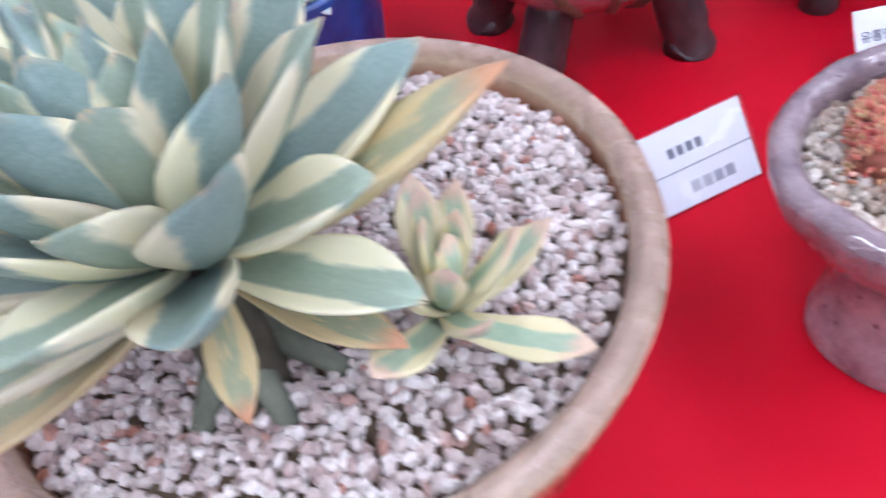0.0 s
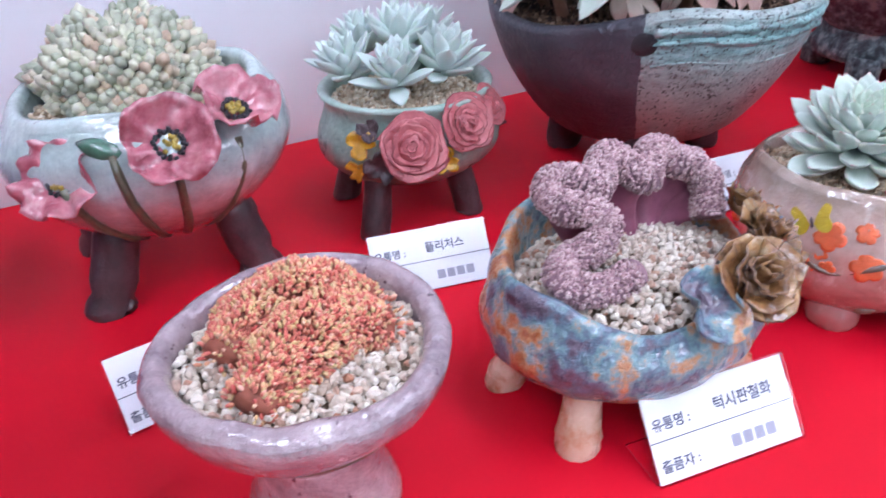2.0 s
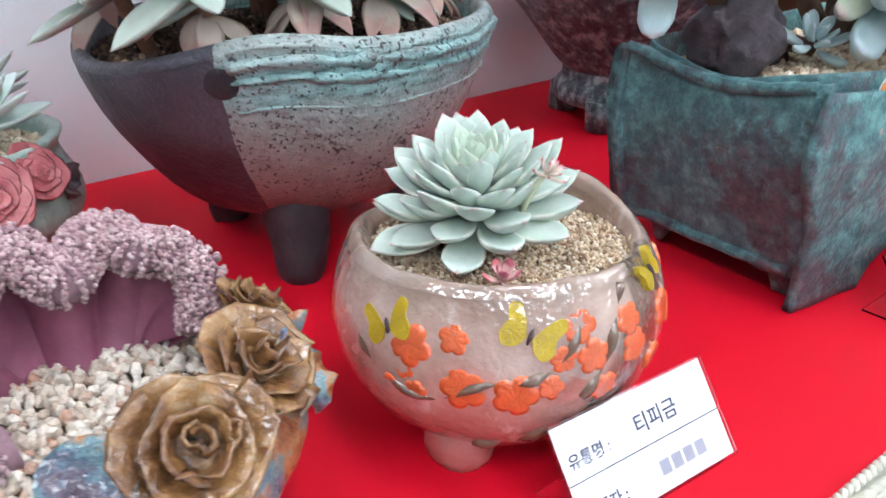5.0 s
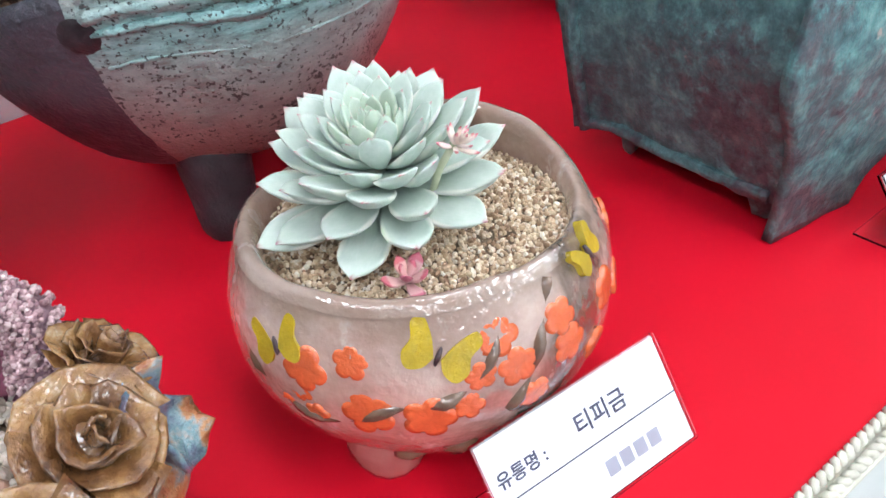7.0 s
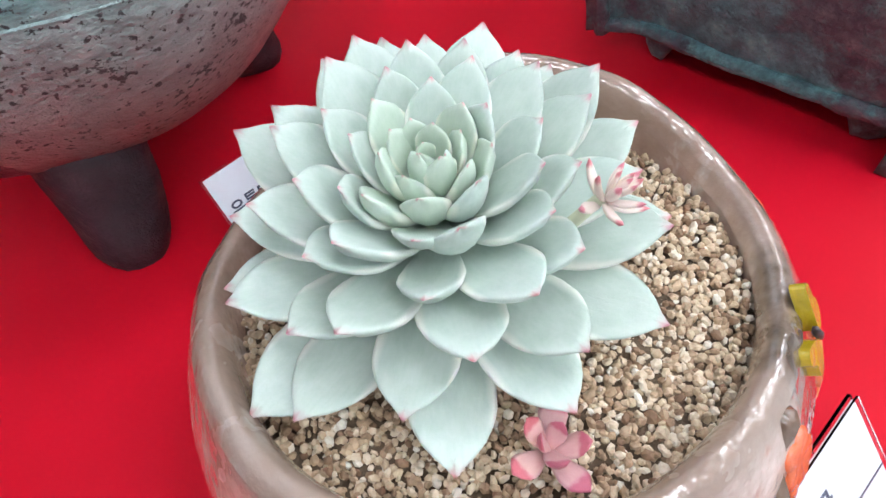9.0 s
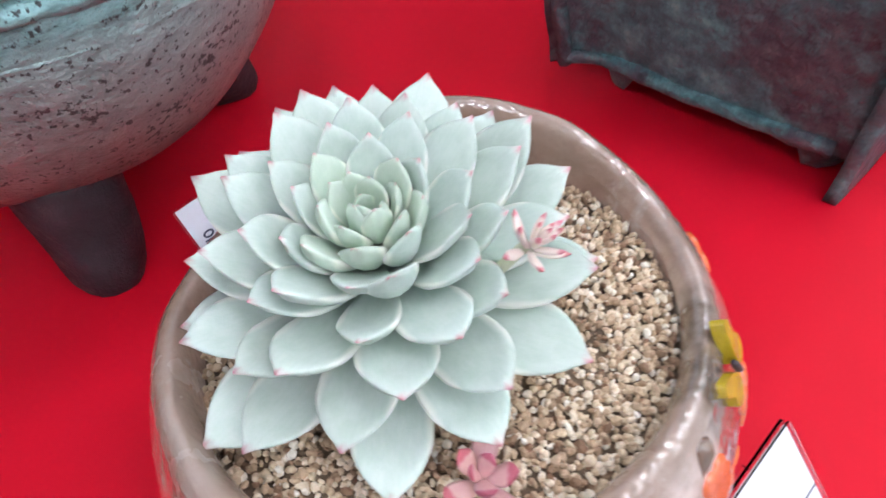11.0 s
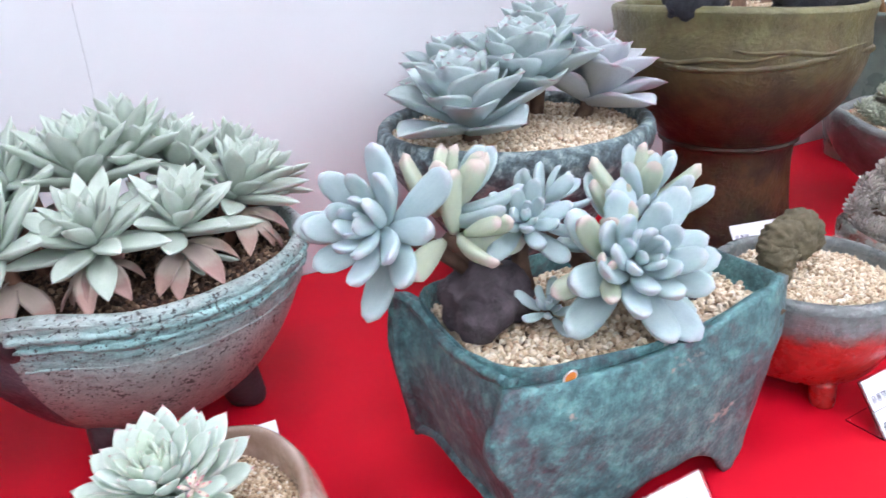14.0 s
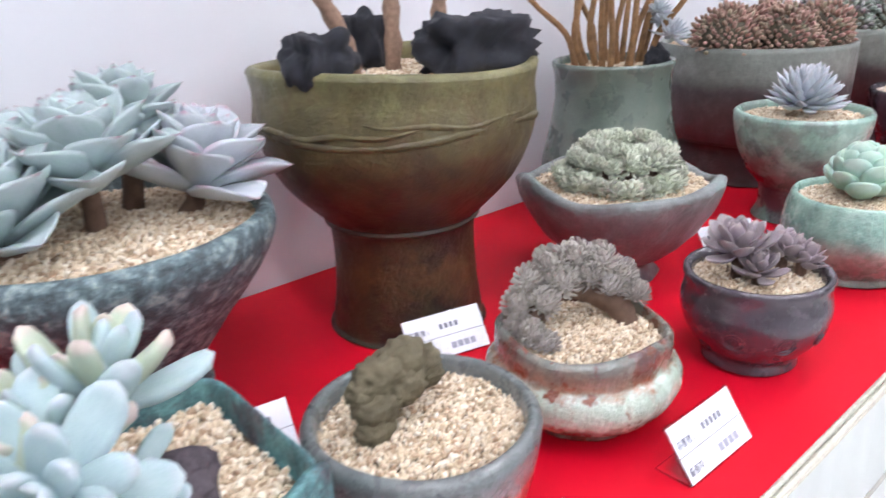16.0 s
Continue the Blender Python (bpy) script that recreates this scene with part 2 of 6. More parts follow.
def tube(points, radii, seg=12, wobble=0.0, seed=0.0, flat=1.0):
    """A round bar along the points, closed at both ends."""
    p = [Vector(q) for q in points]
    verts, faces = [], []
    side = None
    for k, q in enumerate(p):
        d = (p[min(k + 1, len(p) - 1)] - p[max(k - 1, 0)]).normalized()
        if side is None:
            side = d.cross(Vector((0, 0, 1)))
            side = side.normalized() if side.length > 1e-3 else Vector((1, 0, 0))
        side = (side - d * side.dot(d)).normalized()
        up = d.cross(side)
        for j in range(seg):
            a = 2 * math.pi * j / seg
            o = side * math.cos(a) + up * math.sin(a) * flat
            verts.append(q + o * radii[k] * (1 + wobble * noise.noise((q + o * 0.03) * 40 + Vector((seed, 0, 0)))))
    for k in range(len(p) - 1):
        for j in range(seg):
            i = (j + 1) % seg
            faces.append((k * seg + j, k * seg + i, (k + 1) * seg + i, (k + 1) * seg + j))
    faces += [tuple(range(seg - 1, -1, -1)), tuple((len(p) - 1) * seg + j for j in range(seg))]
    return [tuple(v) for v in verts], faces


def ico(level=1):
    bm = bmesh.new()
    bmesh.ops.create_icosphere(bm, subdivisions=level, radius=1.0)
    v, f = [tuple(q.co) for q in bm.verts], [tuple(q.index for q in g.verts) for g in bm.faces]
    bm.free()
    return v, f


ICO1, ICO2 = ico(1), ico(2)


def scatter(places, sizes, rng, flat=0.75, base=ICO1, aim=None):
    """Many small lumps in one mesh: places and sizes, each turned at random, or along aim."""
    bv, bf = np.array(base[0]), np.array(base[1])
    verts, faces = [], []
    for k, (p, s) in enumerate(zip(places, sizes)):
        if aim is None:
            q = Euler((rng.uniform(0, 6.3), rng.uniform(0, 6.3), rng.uniform(0, 6.3))).to_matrix()
            sc = np.array((s * rng.uniform(0.8, 1.25), s * rng.uniform(0.7, 1.1), s * flat * rng.uniform(0.75, 1.2)))
            jit = 1 + 0.28 * (np.array([rng.random() for _ in bv]) - 0.5)
        else:
            q = Vector(aim[k]).to_track_quat("Z", "Y").to_matrix()
            sc, jit = np.array((s * flat, s * flat, s)), np.ones(len(bv))
        verts.append((bv * jit[:, None] * sc) @ np.array(q).T + np.array(p))
        faces.append(bf + k * len(bv))
    return np.concatenate(verts).tolist(), np.concatenate(faces).tolist()


def gravel(name, at, z, rx, ry, size, material, label, seed, dome=0.004, rz=0.0, square=False):
    """A bed with a layer of single stones on it."""
    rng = random.Random(seed)
    bed = thing(name, (at[0], at[1], z), label, "gravel", rz=rz)
    bed["kind"] = "stuff"
    low = 0.004 + 0.3 * size
    ring = [(0, dome - low), (0.5, dome * 0.75 - low), (0.98, -low), (1.0, -0.012), (0.9, -0.03), (0.0, -0.03)]
    part("soil_bed", lathe([(r, h) for r, h in ring][::-1], 40, rx, ry, steps=2, square=1.0 if square else 0.0), BED, bed)
    places, sizes = [], []
    step = size * 0.95
    for layer in range(2):
        nx, ny = int(rx / step) + 1, int(ry / step) + 1
        for i in range(-nx, nx + 1):
            for j in range(-ny, ny + 1):
                x, y = (i + rng.uniform(-0.5, 0.5)) * step, (j + rng.uniform(-0.5, 0.5)) * step
                d = max(abs(x) / rx, abs(y) / ry) if square else math.hypot(x / rx, y / ry)
                if d < 0.985 and (layer == 0 or rng.random() < 0.7):
                    places.append((x, y, dome * (1 - d * d) - 0.004 + layer * size * 0.55 + noise.noise((x * 40, y * 40, seed)) * 0.002))
                    sizes.append(size * rng.uniform(0.48, 0.8))
    part("stones", scatter(places, sizes, rng, 0.7), material, bed, smooth=False)["kind"] = "stuff"
    return bed


LEAF_SHAPES = {
    "spoon": ((0, 0.42), (0.2, 0.55), (0.42, 0.85), (0.6, 1.0), (0.74, 0.93), (0.86, 0.64), (0.94, 0.28), (0.975, 0.09), (1.0, 0.01)),
    "point": ((0, 0.44), (0.18, 0.58), (0.38, 0.86), (0.55, 1.0), (0.70, 0.96), (0.82, 0.72), (0.90, 0.42), (0.95, 0.18), (0.975, 0.07), (1.0, 0.01)),
    "lance": ((0, 0.55), (0.2, 0.75), (0.45, 1.0), (0.65, 0.9), (0.82, 0.58), (0.93, 0.26), (1.0, 0.02)),
    "agave": ((0, 0.55), (0.25, 0.72), (0.5, 0.98), (0.65, 1.0), (0.8, 0.75), (0.92, 0.34), (1.0, 0.02)),
    "bean": ((0, 0.35), (0.12, 0.55), (0.35, 0.88), (0.6, 1.0), (0.8, 0.92), (0.92, 0.64), (0.975, 0.34), (1.0, 0.05)),
}


def leaf_mesh(name, shape, width, thick, material, bend=0.3, cup=0.3, n=12, m=12, keel=0.0):
    """One thick leaf of length 1 along +y, its upper side to +z."""
    ss, ww = zip(*LEAF_SHAPES[shape])
    verts, faces = [], []
    y = z = 0.0
    stations = [(k / (n - 1)) ** 0.9 for k in range(n)]
    for k, s in enumerate(stations):
        if k:
            b, ds = bend * (s - 0.35) * 2, s - stations[k - 1]
            y, z = y + ds * math.cos(b), z + ds * math.sin(b)
        w = width * float(np.interp(s, ss, ww))
        t = thick * (0.75 + 0.25 * math.sin(math.pi * min(s * 1.2, 1))) * min(1.0, 2.2 * w / width + 0.05)
        for j in range(m):
            a = 2 * math.pi * j / m
            c, q = math.cos(a), math.sin(a)
            h = t * q * (0.55 if q > 0 else 1.0) - keel * w * (1 - abs(c)) * (q < 0)
            verts.append((w * c, y - cup * 0.1 * (1 - c * c) * s, z + h + cup * w * c * c * 0.6))
    for k in range(n - 1):
        for j in range(m):
            i = (j + 1) % m
            faces.append((k * m + j, k * m + i, (k + 1) * m + i, (k + 1) * m + j))
    faces += [tuple(range(m - 1, -1, -1)), tuple((n - 1) * m + j for j in range(m))]
    return mesh_of(name, verts, faces, material)


def rosette(parent, meshes, at, tilt=(0, 0), count=30, outer=0.05, inner=0.015, low=5, high=80, rise=0.012, spread=0.006, seed=0, power=1.0, name="leaf", jitter=5.0, inner_mesh=None, taper=1.5):
    """Leaves in a golden-angle spiral round at, leaning by tilt degrees about x and y; outer leaves lie low, inner ones stand."""
    rng = random.Random(seed)
    base = Matrix.Translation(at) @ pose(0, 0, 0, tilt[0], tilt[1], 0) @ pose(0, 0, 0, 0, 0, rng.uniform(0, 360))
    for k in range(count):
        f = (k / max(count - 1, 1)) ** power
        size = (outer + (inner - outer) * f ** taper) * rng.uniform(0.92, 1.08)
        up = low + (high - low) * f + rng.uniform(-jitter, jitter)
        turn = k * 137.508 + rng.uniform(-jitter, jitter)
        m = base @ pose(0, 0, 0, 0, 0, turn) @ Matrix.Translation((0, spread * (1 - f), rise * f)) @ pose(0, 0, 0, up, rng.uniform(-6, 6), 0)
        me = inner_mesh if inner_mesh and f > 0.75 else meshes[k % len(meshes)]
        link_mesh(name, me, parent, m=m @ Matrix.Diagonal((size, size, size, 1)))


def petal_disc(radius, cup, ruffle, lobes, thick=0.002, seed=0.0, rings=7, seg=40, notch=0.12):
    """A thin ruffled flower of lobes petals, open to +z."""
    verts, faces = [], []
    for side in (0, 1):
        for i in range(rings + 1):
            for j in range(seg):
                a, f = 2 * math.pi * j / seg, i / rings
                r = radius * f * (1 - notch * f * abs(math.cos(a * lobes / 2)) ** 6)
                z = cup * f * f + ruffle * f * f * noise.noise((math.cos(a) * 2.2 + seed, math.sin(a) * 2.2, f * 2))
                verts.append((r * math.cos(a), r * math.sin(a), z - side * thick * (1 - 0.4 * f)))
    k = (rings + 1) * seg
    for i in range(rings):
        for j in range(seg):
            l = (j + 1) % seg
            faces += [(i * seg + j, (i + 1) * seg + j, (i + 1) * seg + l, i * seg + l), (k + i * seg + j, k + i * seg + l, k + (i + 1) * seg + l, k + (i + 1) * seg + j)]
    for j in range(seg):
        l = (j + 1) % seg
        faces.append((rings * seg + j, k + rings * seg + j, k + rings * seg + l, rings * seg + l))
    return verts, faces


def clay_rose(parent, material, label, m, radius, seed=0, layers=5, petals=4, depth=0.55, flare=0.5, ruffle=1.5):
    """A clay rose, open to +z: a core and layers of curled petals, each a part of its own."""
    rng = random.Random(seed)
    out = []
    for k in range(layers):
        f = (k + 0.6) / layers
        for q in range(2 if k == 0 else petals):
            a0 = 2 * math.pi * (q + 0.5 * (k % 2) + rng.uniform(-0.1, 0.1)) / (2 if k == 0 else petals)
            span = 2 * math.pi / (2 if k == 0 else petals) * 0.72
            nu, nv, verts, faces = 9, 6, [], []
            hgt = radius * depth * (1.0 - 0.45 * f)
            for side in (0, 1):
                for i in range(nv):
                    v = i / (nv - 1)
                    for j in range(nu):
                        u = j / (nu - 1) * 2 - 1
                        a = a0 + u * span
                        r = radius * (f * (0.45 + 0.55 * v) + flare * f * max(v - 0.6, 0) ** 1.3 + 0.13 * ruffle * v * noise.noise((u * 1.6 + seed, v * 1.5, k * 1.7 + q * 2.3)))
                        z = hgt * v * (1 - 0.25 * abs(u) ** 3 + 0.35 * ruffle * noise.noise((u * 1.8 * ruffle + q * 3, seed, k))) - flare * radius * 0.5 * max(v - 0.75, 0) * f - radius * 0.1
                        r += side * radius * 0.055
                        verts.append((r * math.cos(a), r * math.sin(a), z))
            h = nu * nv
            for i in range(nv - 1):
                for j in range(nu - 1):
                    b = i * nu + j
                    faces += [(b, b + nu, b + nu + 1, b + 1), (h + b, h + b + 1, h + b + nu + 1, h + b + nu)]
            for j in range(nu - 1):
                b = (nv - 1) * nu + j
                faces.append((b, h + b, h + b + 1, b + 1))
            for i in range(nv - 1):
                for e in (0, nu - 1):
                    b = i * nu + e
                    faces.append((b, h + b, h + b + nu, b + nu))
            out.append((verts, faces))
    core = [(x * radius * 0.6, y * radius * 0.6, z * radius * 0.3) for x, y, z in ICO2[0]]
    head = part("clay_rose", (core, ICO2[1]), material, parent, label, m)
    for petal in out:
        part("petal", petal, material, head)
    return head


def facing(at, normal, roll=0.0):
    """The pose of a part at a place, its +z along normal."""
    return Matrix.Translation(at) @ Vector(normal).to_track_quat("Z", "Y").to_matrix().to_4x4() @ pose(0, 0, 0, 0, 0, roll)


def box(x0, x1, y0, y1, z0, z1):
    v = [(x, y, z) for z in (z0, z1) for y in (y0, y1) for x in (x0, x1)]
    return v, [(0, 2, 3, 1), (4, 5, 7, 6), (0, 1, 5, 4), (2, 6, 7, 3), (0, 4, 6, 2), (1, 3, 7, 5)]


def grid_sheet(nx, ny, place):
    verts = [place(i / nx, j / ny) for j in range(ny + 1) for i in range(nx + 1)]
    faces = [(j * (nx + 1) + i, j * (nx + 1) + i + 1, (j + 1) * (nx + 1) + i + 1, (j + 1) * (nx + 1) + i) for j in range(ny) for i in range(nx)]
    return verts, faces


def structure(name, geo, material, label, category, smooth=False):
    ob = link_mesh(name, mesh_of(name, geo[0], geo[1], material, smooth))
    return tagged(ob, label, category, kind="structure")


# ---- the hall ----
X0, X1, WALL_Y = -1.2, 4.2, 0.652
HALL_WALL = plain("hall_wall_paint", (0.8, 0.81, 0.82), 0.7, 0.05, 3)
HALL_FLOOR = plain("hall_floor", (0.5, 0.5, 0.5), 0.4, 0.15, 4)
CEILING = plain("ceiling_board", (0.75, 0.75, 0.75), 0.9, 0.05, 3)
structure("floor", box(-5, 8, -6.5, 3, -0.85, -0.75), HALL_FLOOR, "grey polished exhibition hall floor", "floor")
structure("ceiling", box(-5, 8, -6.5, 3, 1.9, 2.0), CEILING, "white hall ceiling with light panels", "ceiling")
structure("wall_south", box(-5, 8, -6.6, -6.5, -0.75, 1.9), HALL_WALL, "plain pale hall wall behind the visitor", "wall")
structure("wall_north", box(-5, 8, 3, 3.1, -0.75, 1.9), HALL_WALL, "plain pale hall wall", "wall")
structure("wall_west", box(-5.1, -5, -6.5, 3, -0.75, 1.9), HALL_WALL, "plain pale hall wall", "wall")
structure("wall_east", box(8, 8.1, -6.5, 3, -0.75, 1.9), HALL_WALL, "plain pale hall wall", "wall")
backdrop = structure("wall_backdrop", joined(box(X0, 0.7881, WALL_Y, WALL_Y + 0.02, -0.75, 1.3), box(0.7885, 2.9, WALL_Y + 0.001, WALL_Y + 0.02, -0.75, 1.3), box(2.903, X1, WALL_Y, WALL_Y + 0.02, -0.75, 1.3)), BACKDROP, "white glossy backdrop panels with a thin seam", "wall")


def ceiling_lamp(x, y):
    lamp = thing("ceiling_light", (x, y, 1.9), "square white ceiling light panel, switched on", "lamp", "ceiling lights in rows")
    m = Mat("lit_diffuser")
    m.b.inputs["Emission Color"].default_value, m.b.inputs["Emission Strength"].default_value = (0.90, 0.96, 1.03, 1), PANEL_POWER
    part("diffuser", box(-0.21, 0.21, -0.21, 0.21, -0.035, -0.03), m.done((0.8, 0.8, 0.8, 1), 0.5), lamp, "glowing white diffuser", smooth=False)
    frame_mat = plain("lamp_frame", (0.7, 0.7, 0.7), 0.4, 0.03)
    part("frame", joined(box(-0.23, 0.23, -0.23, -0.21, -0.04, 0), box(-0.23, 0.23, 0.21, 0.23, -0.04, 0), box(-0.23, -0.21, -0.21, 0.21, -0.04, 0), box(0.21, 0.23, -0.21, 0.21, -0.04, 0)), frame_mat, lamp, smooth=False)
    return lamp


first_lamp = ceiling_lamp(-0.6, -0.5)
for lx in (-0.6, 0.9, 2.4, 3.9):
    for ly in (-5.2, -4.2, -3.3, -2.4, -1.6, -0.8, 0.0, 1.3):
        copy_thing(first_lamp, pose(lx, ly, 1.9))
bpy.data.objects.remove(first_lamp.children[1])
bpy.data.objects.remove(first_lamp.children[0])
bpy.data.objects.remove(first_lamp)

# ---- the table ----
table = thing("display_table", ((X0 + X1) / 2, 0.32, -0.75), "long display table under a red cloth and white skirt", "table")
WOOD = plain("table_board", (0.35, 0.3, 0.25), 0.6, 0.2)
HALF = (X1 - X0) / 2
part("tabletop", box(-HALF, HALF, -0.31, 0.32, 0.72, 0.746), WOOD, table, smooth=False)
for sx in (-HALF + 0.1, 0.0, HALF - 0.1):
    for sy in (-0.27, 0.28):
        part("leg", box(sx - 0.02, sx + 0.02, sy - 0.02, sy + 0.02, 0.0, 0.72), WOOD, table, smooth=False)


def cloth_place(u, v):
    x = X0 + (X1 - X0) * u
    y = -0.004 + (WALL_Y + 0.002) * v
    return x, y, 0.0007 * noise.noise((x * 3, y * 5, 1)) - 0.0007


cloth = structure("tablecloth", grid_sheet(200, 30, cloth_place), RED, "bright red cloth spread over the table", "tablecloth", True)
cloth["kind"] = ""


def skirt_place(u, v):
    x = X0 + (X1 - X0) * u
    fold = 0.5 + 0.5 * math.sin(x * 78 + 1.5 * math.sin(x * 9))
    y = -0.010 - 0.016 * fold ** 2 * min(1.0, 0.15 + v * 3.0)
    return x, y, -0.006 - 0.73 * v


skirt = link_mesh("table_skirt", mesh_of("table_skirt", *grid_sheet(1500, 14, skirt_place), SKIRT))
tagged(skirt, "white pleated table skirt hanging from the edge", "table skirt")
braid = thing("braid_trim", (0, 0, 0), "cream twisted braid sewn along the table edge", "trim")
rng = random.Random(5)
pl, sz, am = [], [], []
for k in range(int((2.6 + 0.3) / 0.005)):
    x = -0.3 + k * 0.005
    for side in (-1, 1):
        pl.append((x + side * 0.0015, -0.0075 + side * 0.003, -0.001 + 0.0012 * side))
        sz.append(0.0044)
        am.append((1, side * 0.75, 0.1 * side))
part("cord_strand", scatter(pl, sz, rng, 0.52, ICO1, am), BRAID, braid)["kind"] = "stuff"
part("tape", box(-1.2, 4.2, -0.014, -0.003, -0.0055, -0.0035), BRAID, braid, smooth=False)
cord = thing("skirt_cord", (0, 0, 0), "thin twisted cord across the white skirt", "trim")
pl, am = [], []
for k in range(520):
    x = 0.35 + k * 0.0045
    pl.append((x, -0.030, -0.066 - 0.02 * abs(math.sin(x * 2.6))))
    am.append((1, 0.3, 0.6))
part("cord_strand", scatter(pl, [0.0032] * len(pl), rng, 0.6, ICO1, am), plain("grey_cord", (0.45, 0.44, 0.4), 0.6), cord)["kind"] = "stuff"


# ---- name cards ----
def text_mesh(body, size, material):
    c = bpy.data.curves.new("text", "FONT")
    c.body, c.size, c.align_x = body, size, "LEFT"
    c.extrude, c.offset = 0.0001, 0.00016
    ob = bpy.data.objects.new("text", c)
    scene.collection.objects.link(ob)
    me = bpy.data.meshes.new_from_object(ob.evaluated_get(bpy.context.evaluated_depsgraph_get()))
    bpy.data.objects.remove(ob)
    me.materials.clear()
    me.materials.append(material)
    return me


CREST_TEXT, ROSE_TEXT = text_mesh("턱시판철화", 0.0086, INK), text_mesh("플리처스", 0.0086, INK)
TITLE_TEXT, OWNER_TEXT, NAME_TEXT = text_mesh("유통명 :", 0.0075, INK), text_mesh("출품자 :", 0.0075, INK), text_mesh("티피금", 0.010, INK)
CARD_W, CARD_H, LEANS = 0.094, 0.049, 36.0


def name_card(at, rz, title=None, seed=0, label="white printed name card in a clear acrylic stand"):
    rng = random.Random(seed)
    card = thing("name_card", at, label, "name card", "name cards before the pots", rz)
    lean = pose(0, 0, 0.0005, 90 - LEANS, 0, 0)
    w = CARD_W / 2
    part("front_sheet", moved(box(-w - 0.001, w + 0.001, 0.0, CARD_H + 0.001, 0.0014, 0.0022), lean), ACRYLIC, card, "clear acrylic sheet", smooth=False).visible_shadow = False
    part("back_sheet", moved(box(-w - 0.001, w + 0.001, 0, CARD_H + 0.001, -0.0012, 0.0), lean), ACRYLIC, card, "clear acrylic sheet", smooth=False).visible_shadow = False
    part("base_plate", box(-w - 0.001, w + 0.001, 0.002, 0.034, 0.0, 0.0014), ACRYLIC, card, "clear acrylic foot", smooth=False).visible_shadow = False
    part("paper", moved(box(-w, w, 0.001, CARD_H, 0.0002, 0.0008), lean), PAPER, card, "white paper", smooth=False)
    part("ruled_line", moved(box(-w, w, CARD_H * 0.47, CARD_H * 0.47 + 0.0006, 0.0008, 0.0010), lean), INK, card, smooth=False)
    link_mesh("print", TITLE_TEXT, card, m=lean @ pose(-w + 0.003, CARD_H * 0.60, 0.0009))
    link_mesh("print", OWNER_TEXT, card, m=lean @ pose(-w + 0.003, CARD_H * 0.14, 0.0009))
    if title:
        link_mesh("print", title, card, "printed name", m=lean @ pose(-0.004, CARD_H * 0.62, 0.0009))
    else:
        for q in range(rng.randint(4, 6)):
            part("print_bar", moved(box(-0.006 + q * 0.0062, -0.0018 + q * 0.0062, CARD_H * 0.64, CARD_H * 0.64 + 0.0058, 0.0008, 0.0010), lean), BAR_INK, card, smooth=False)
    for q in range(4):
        part("print_bar", moved(box(0.002 + q * 0.0078, 0.0082 + q * 0.0078, CARD_H * 0.16, CARD_H * 0.16 + 0.0068, 0.0008, 0.0009), lean), PALE_INK, card, smooth=False)
    return card


name_card((0.294, 0.258), 9, seed=1)
name_card((0.480, 0.298), -10, ROSE_TEXT, 2)
name_card((0.546, 0.060), -6, CREST_TEXT, 3)
name_card((0.758, 0.044), -3, NAME_TEXT, 4)
name_card((1.031, 0.039), 1, seed=5)
name_card((1.314, 0.046), 1, seed=6)
name_card((1.528, 0.040), -1, seed=7)
name_card((1.495, 0.335), -14, seed=8)
name_card((0.793, 0.274), -5, seed=9)
name_card((1.240, 0.318), -10, seed=10)
name_card((1.890, 0.205), -14, seed=11)
name_card((1.960, 0.255), -20, seed=12)

# ---- variegated plant in a wide red-brown bowl ----
VAR_MAT = glaze("red_brown_glaze", [(0.25, lin((110, 36, 30))), (0.5, lin((160, 52, 40))), (0.62, lin((186, 120, 84))), (0.8, lin((130, 44, 34)))], 22, 0.25, 0.4, [(0.0, lin((104, 30, 27))), (0.136, lin((136, 40, 33))), (0.147, lin((160, 124, 96))), (0.153, lin((196, 180, 150))), (0.158, lin((176, 160, 142))), (0.18, lin((132, 112, 108)))], 0.0025, 0.8, coat=0.15)
MAUVE = glaze("mauve_glaze", [(0.3, lin((112, 92, 102))), (0.42, lin((146, 126, 134))), (0.58, lin((172, 152, 158))), (0.75, lin((200, 184, 186)))], 34, 0.16, 0.7, coat=0.7, specks=(lin((96, 72, 84)), 160, 0.66))


def pot(name, at, label, profile, material, rz=0.0, body_label="", **kw):
    ob = thing(name, at, label, "flower pot", "planted ceramic pots", rz)
    part("body", lathe(profile, **kw), material, ob, body_label)
    part("rim", lathe(profile, lip=0.007, **kw), material, ob)
    return ob


def foot(parent, top, bottom, r0, r1, material, label="", seed=0.0, bulge=1.0):
    mid = [(t + b) / 2 for t, b in zip(top, bottom)]
    pts = smoothed([top, mid, (bottom[0], bottom[1], bottom[2] + 0.004), bottom], 3)
    n = len(pts)
    radii = [r0 + (r1 - r0) * k / (n - 1) for k in range(n)]
    radii[n // 2] *= bulge
    radii[-1] *= 0.9
    return part("foot", tube(pts, radii, 16, 0.12, seed), material, parent, label)


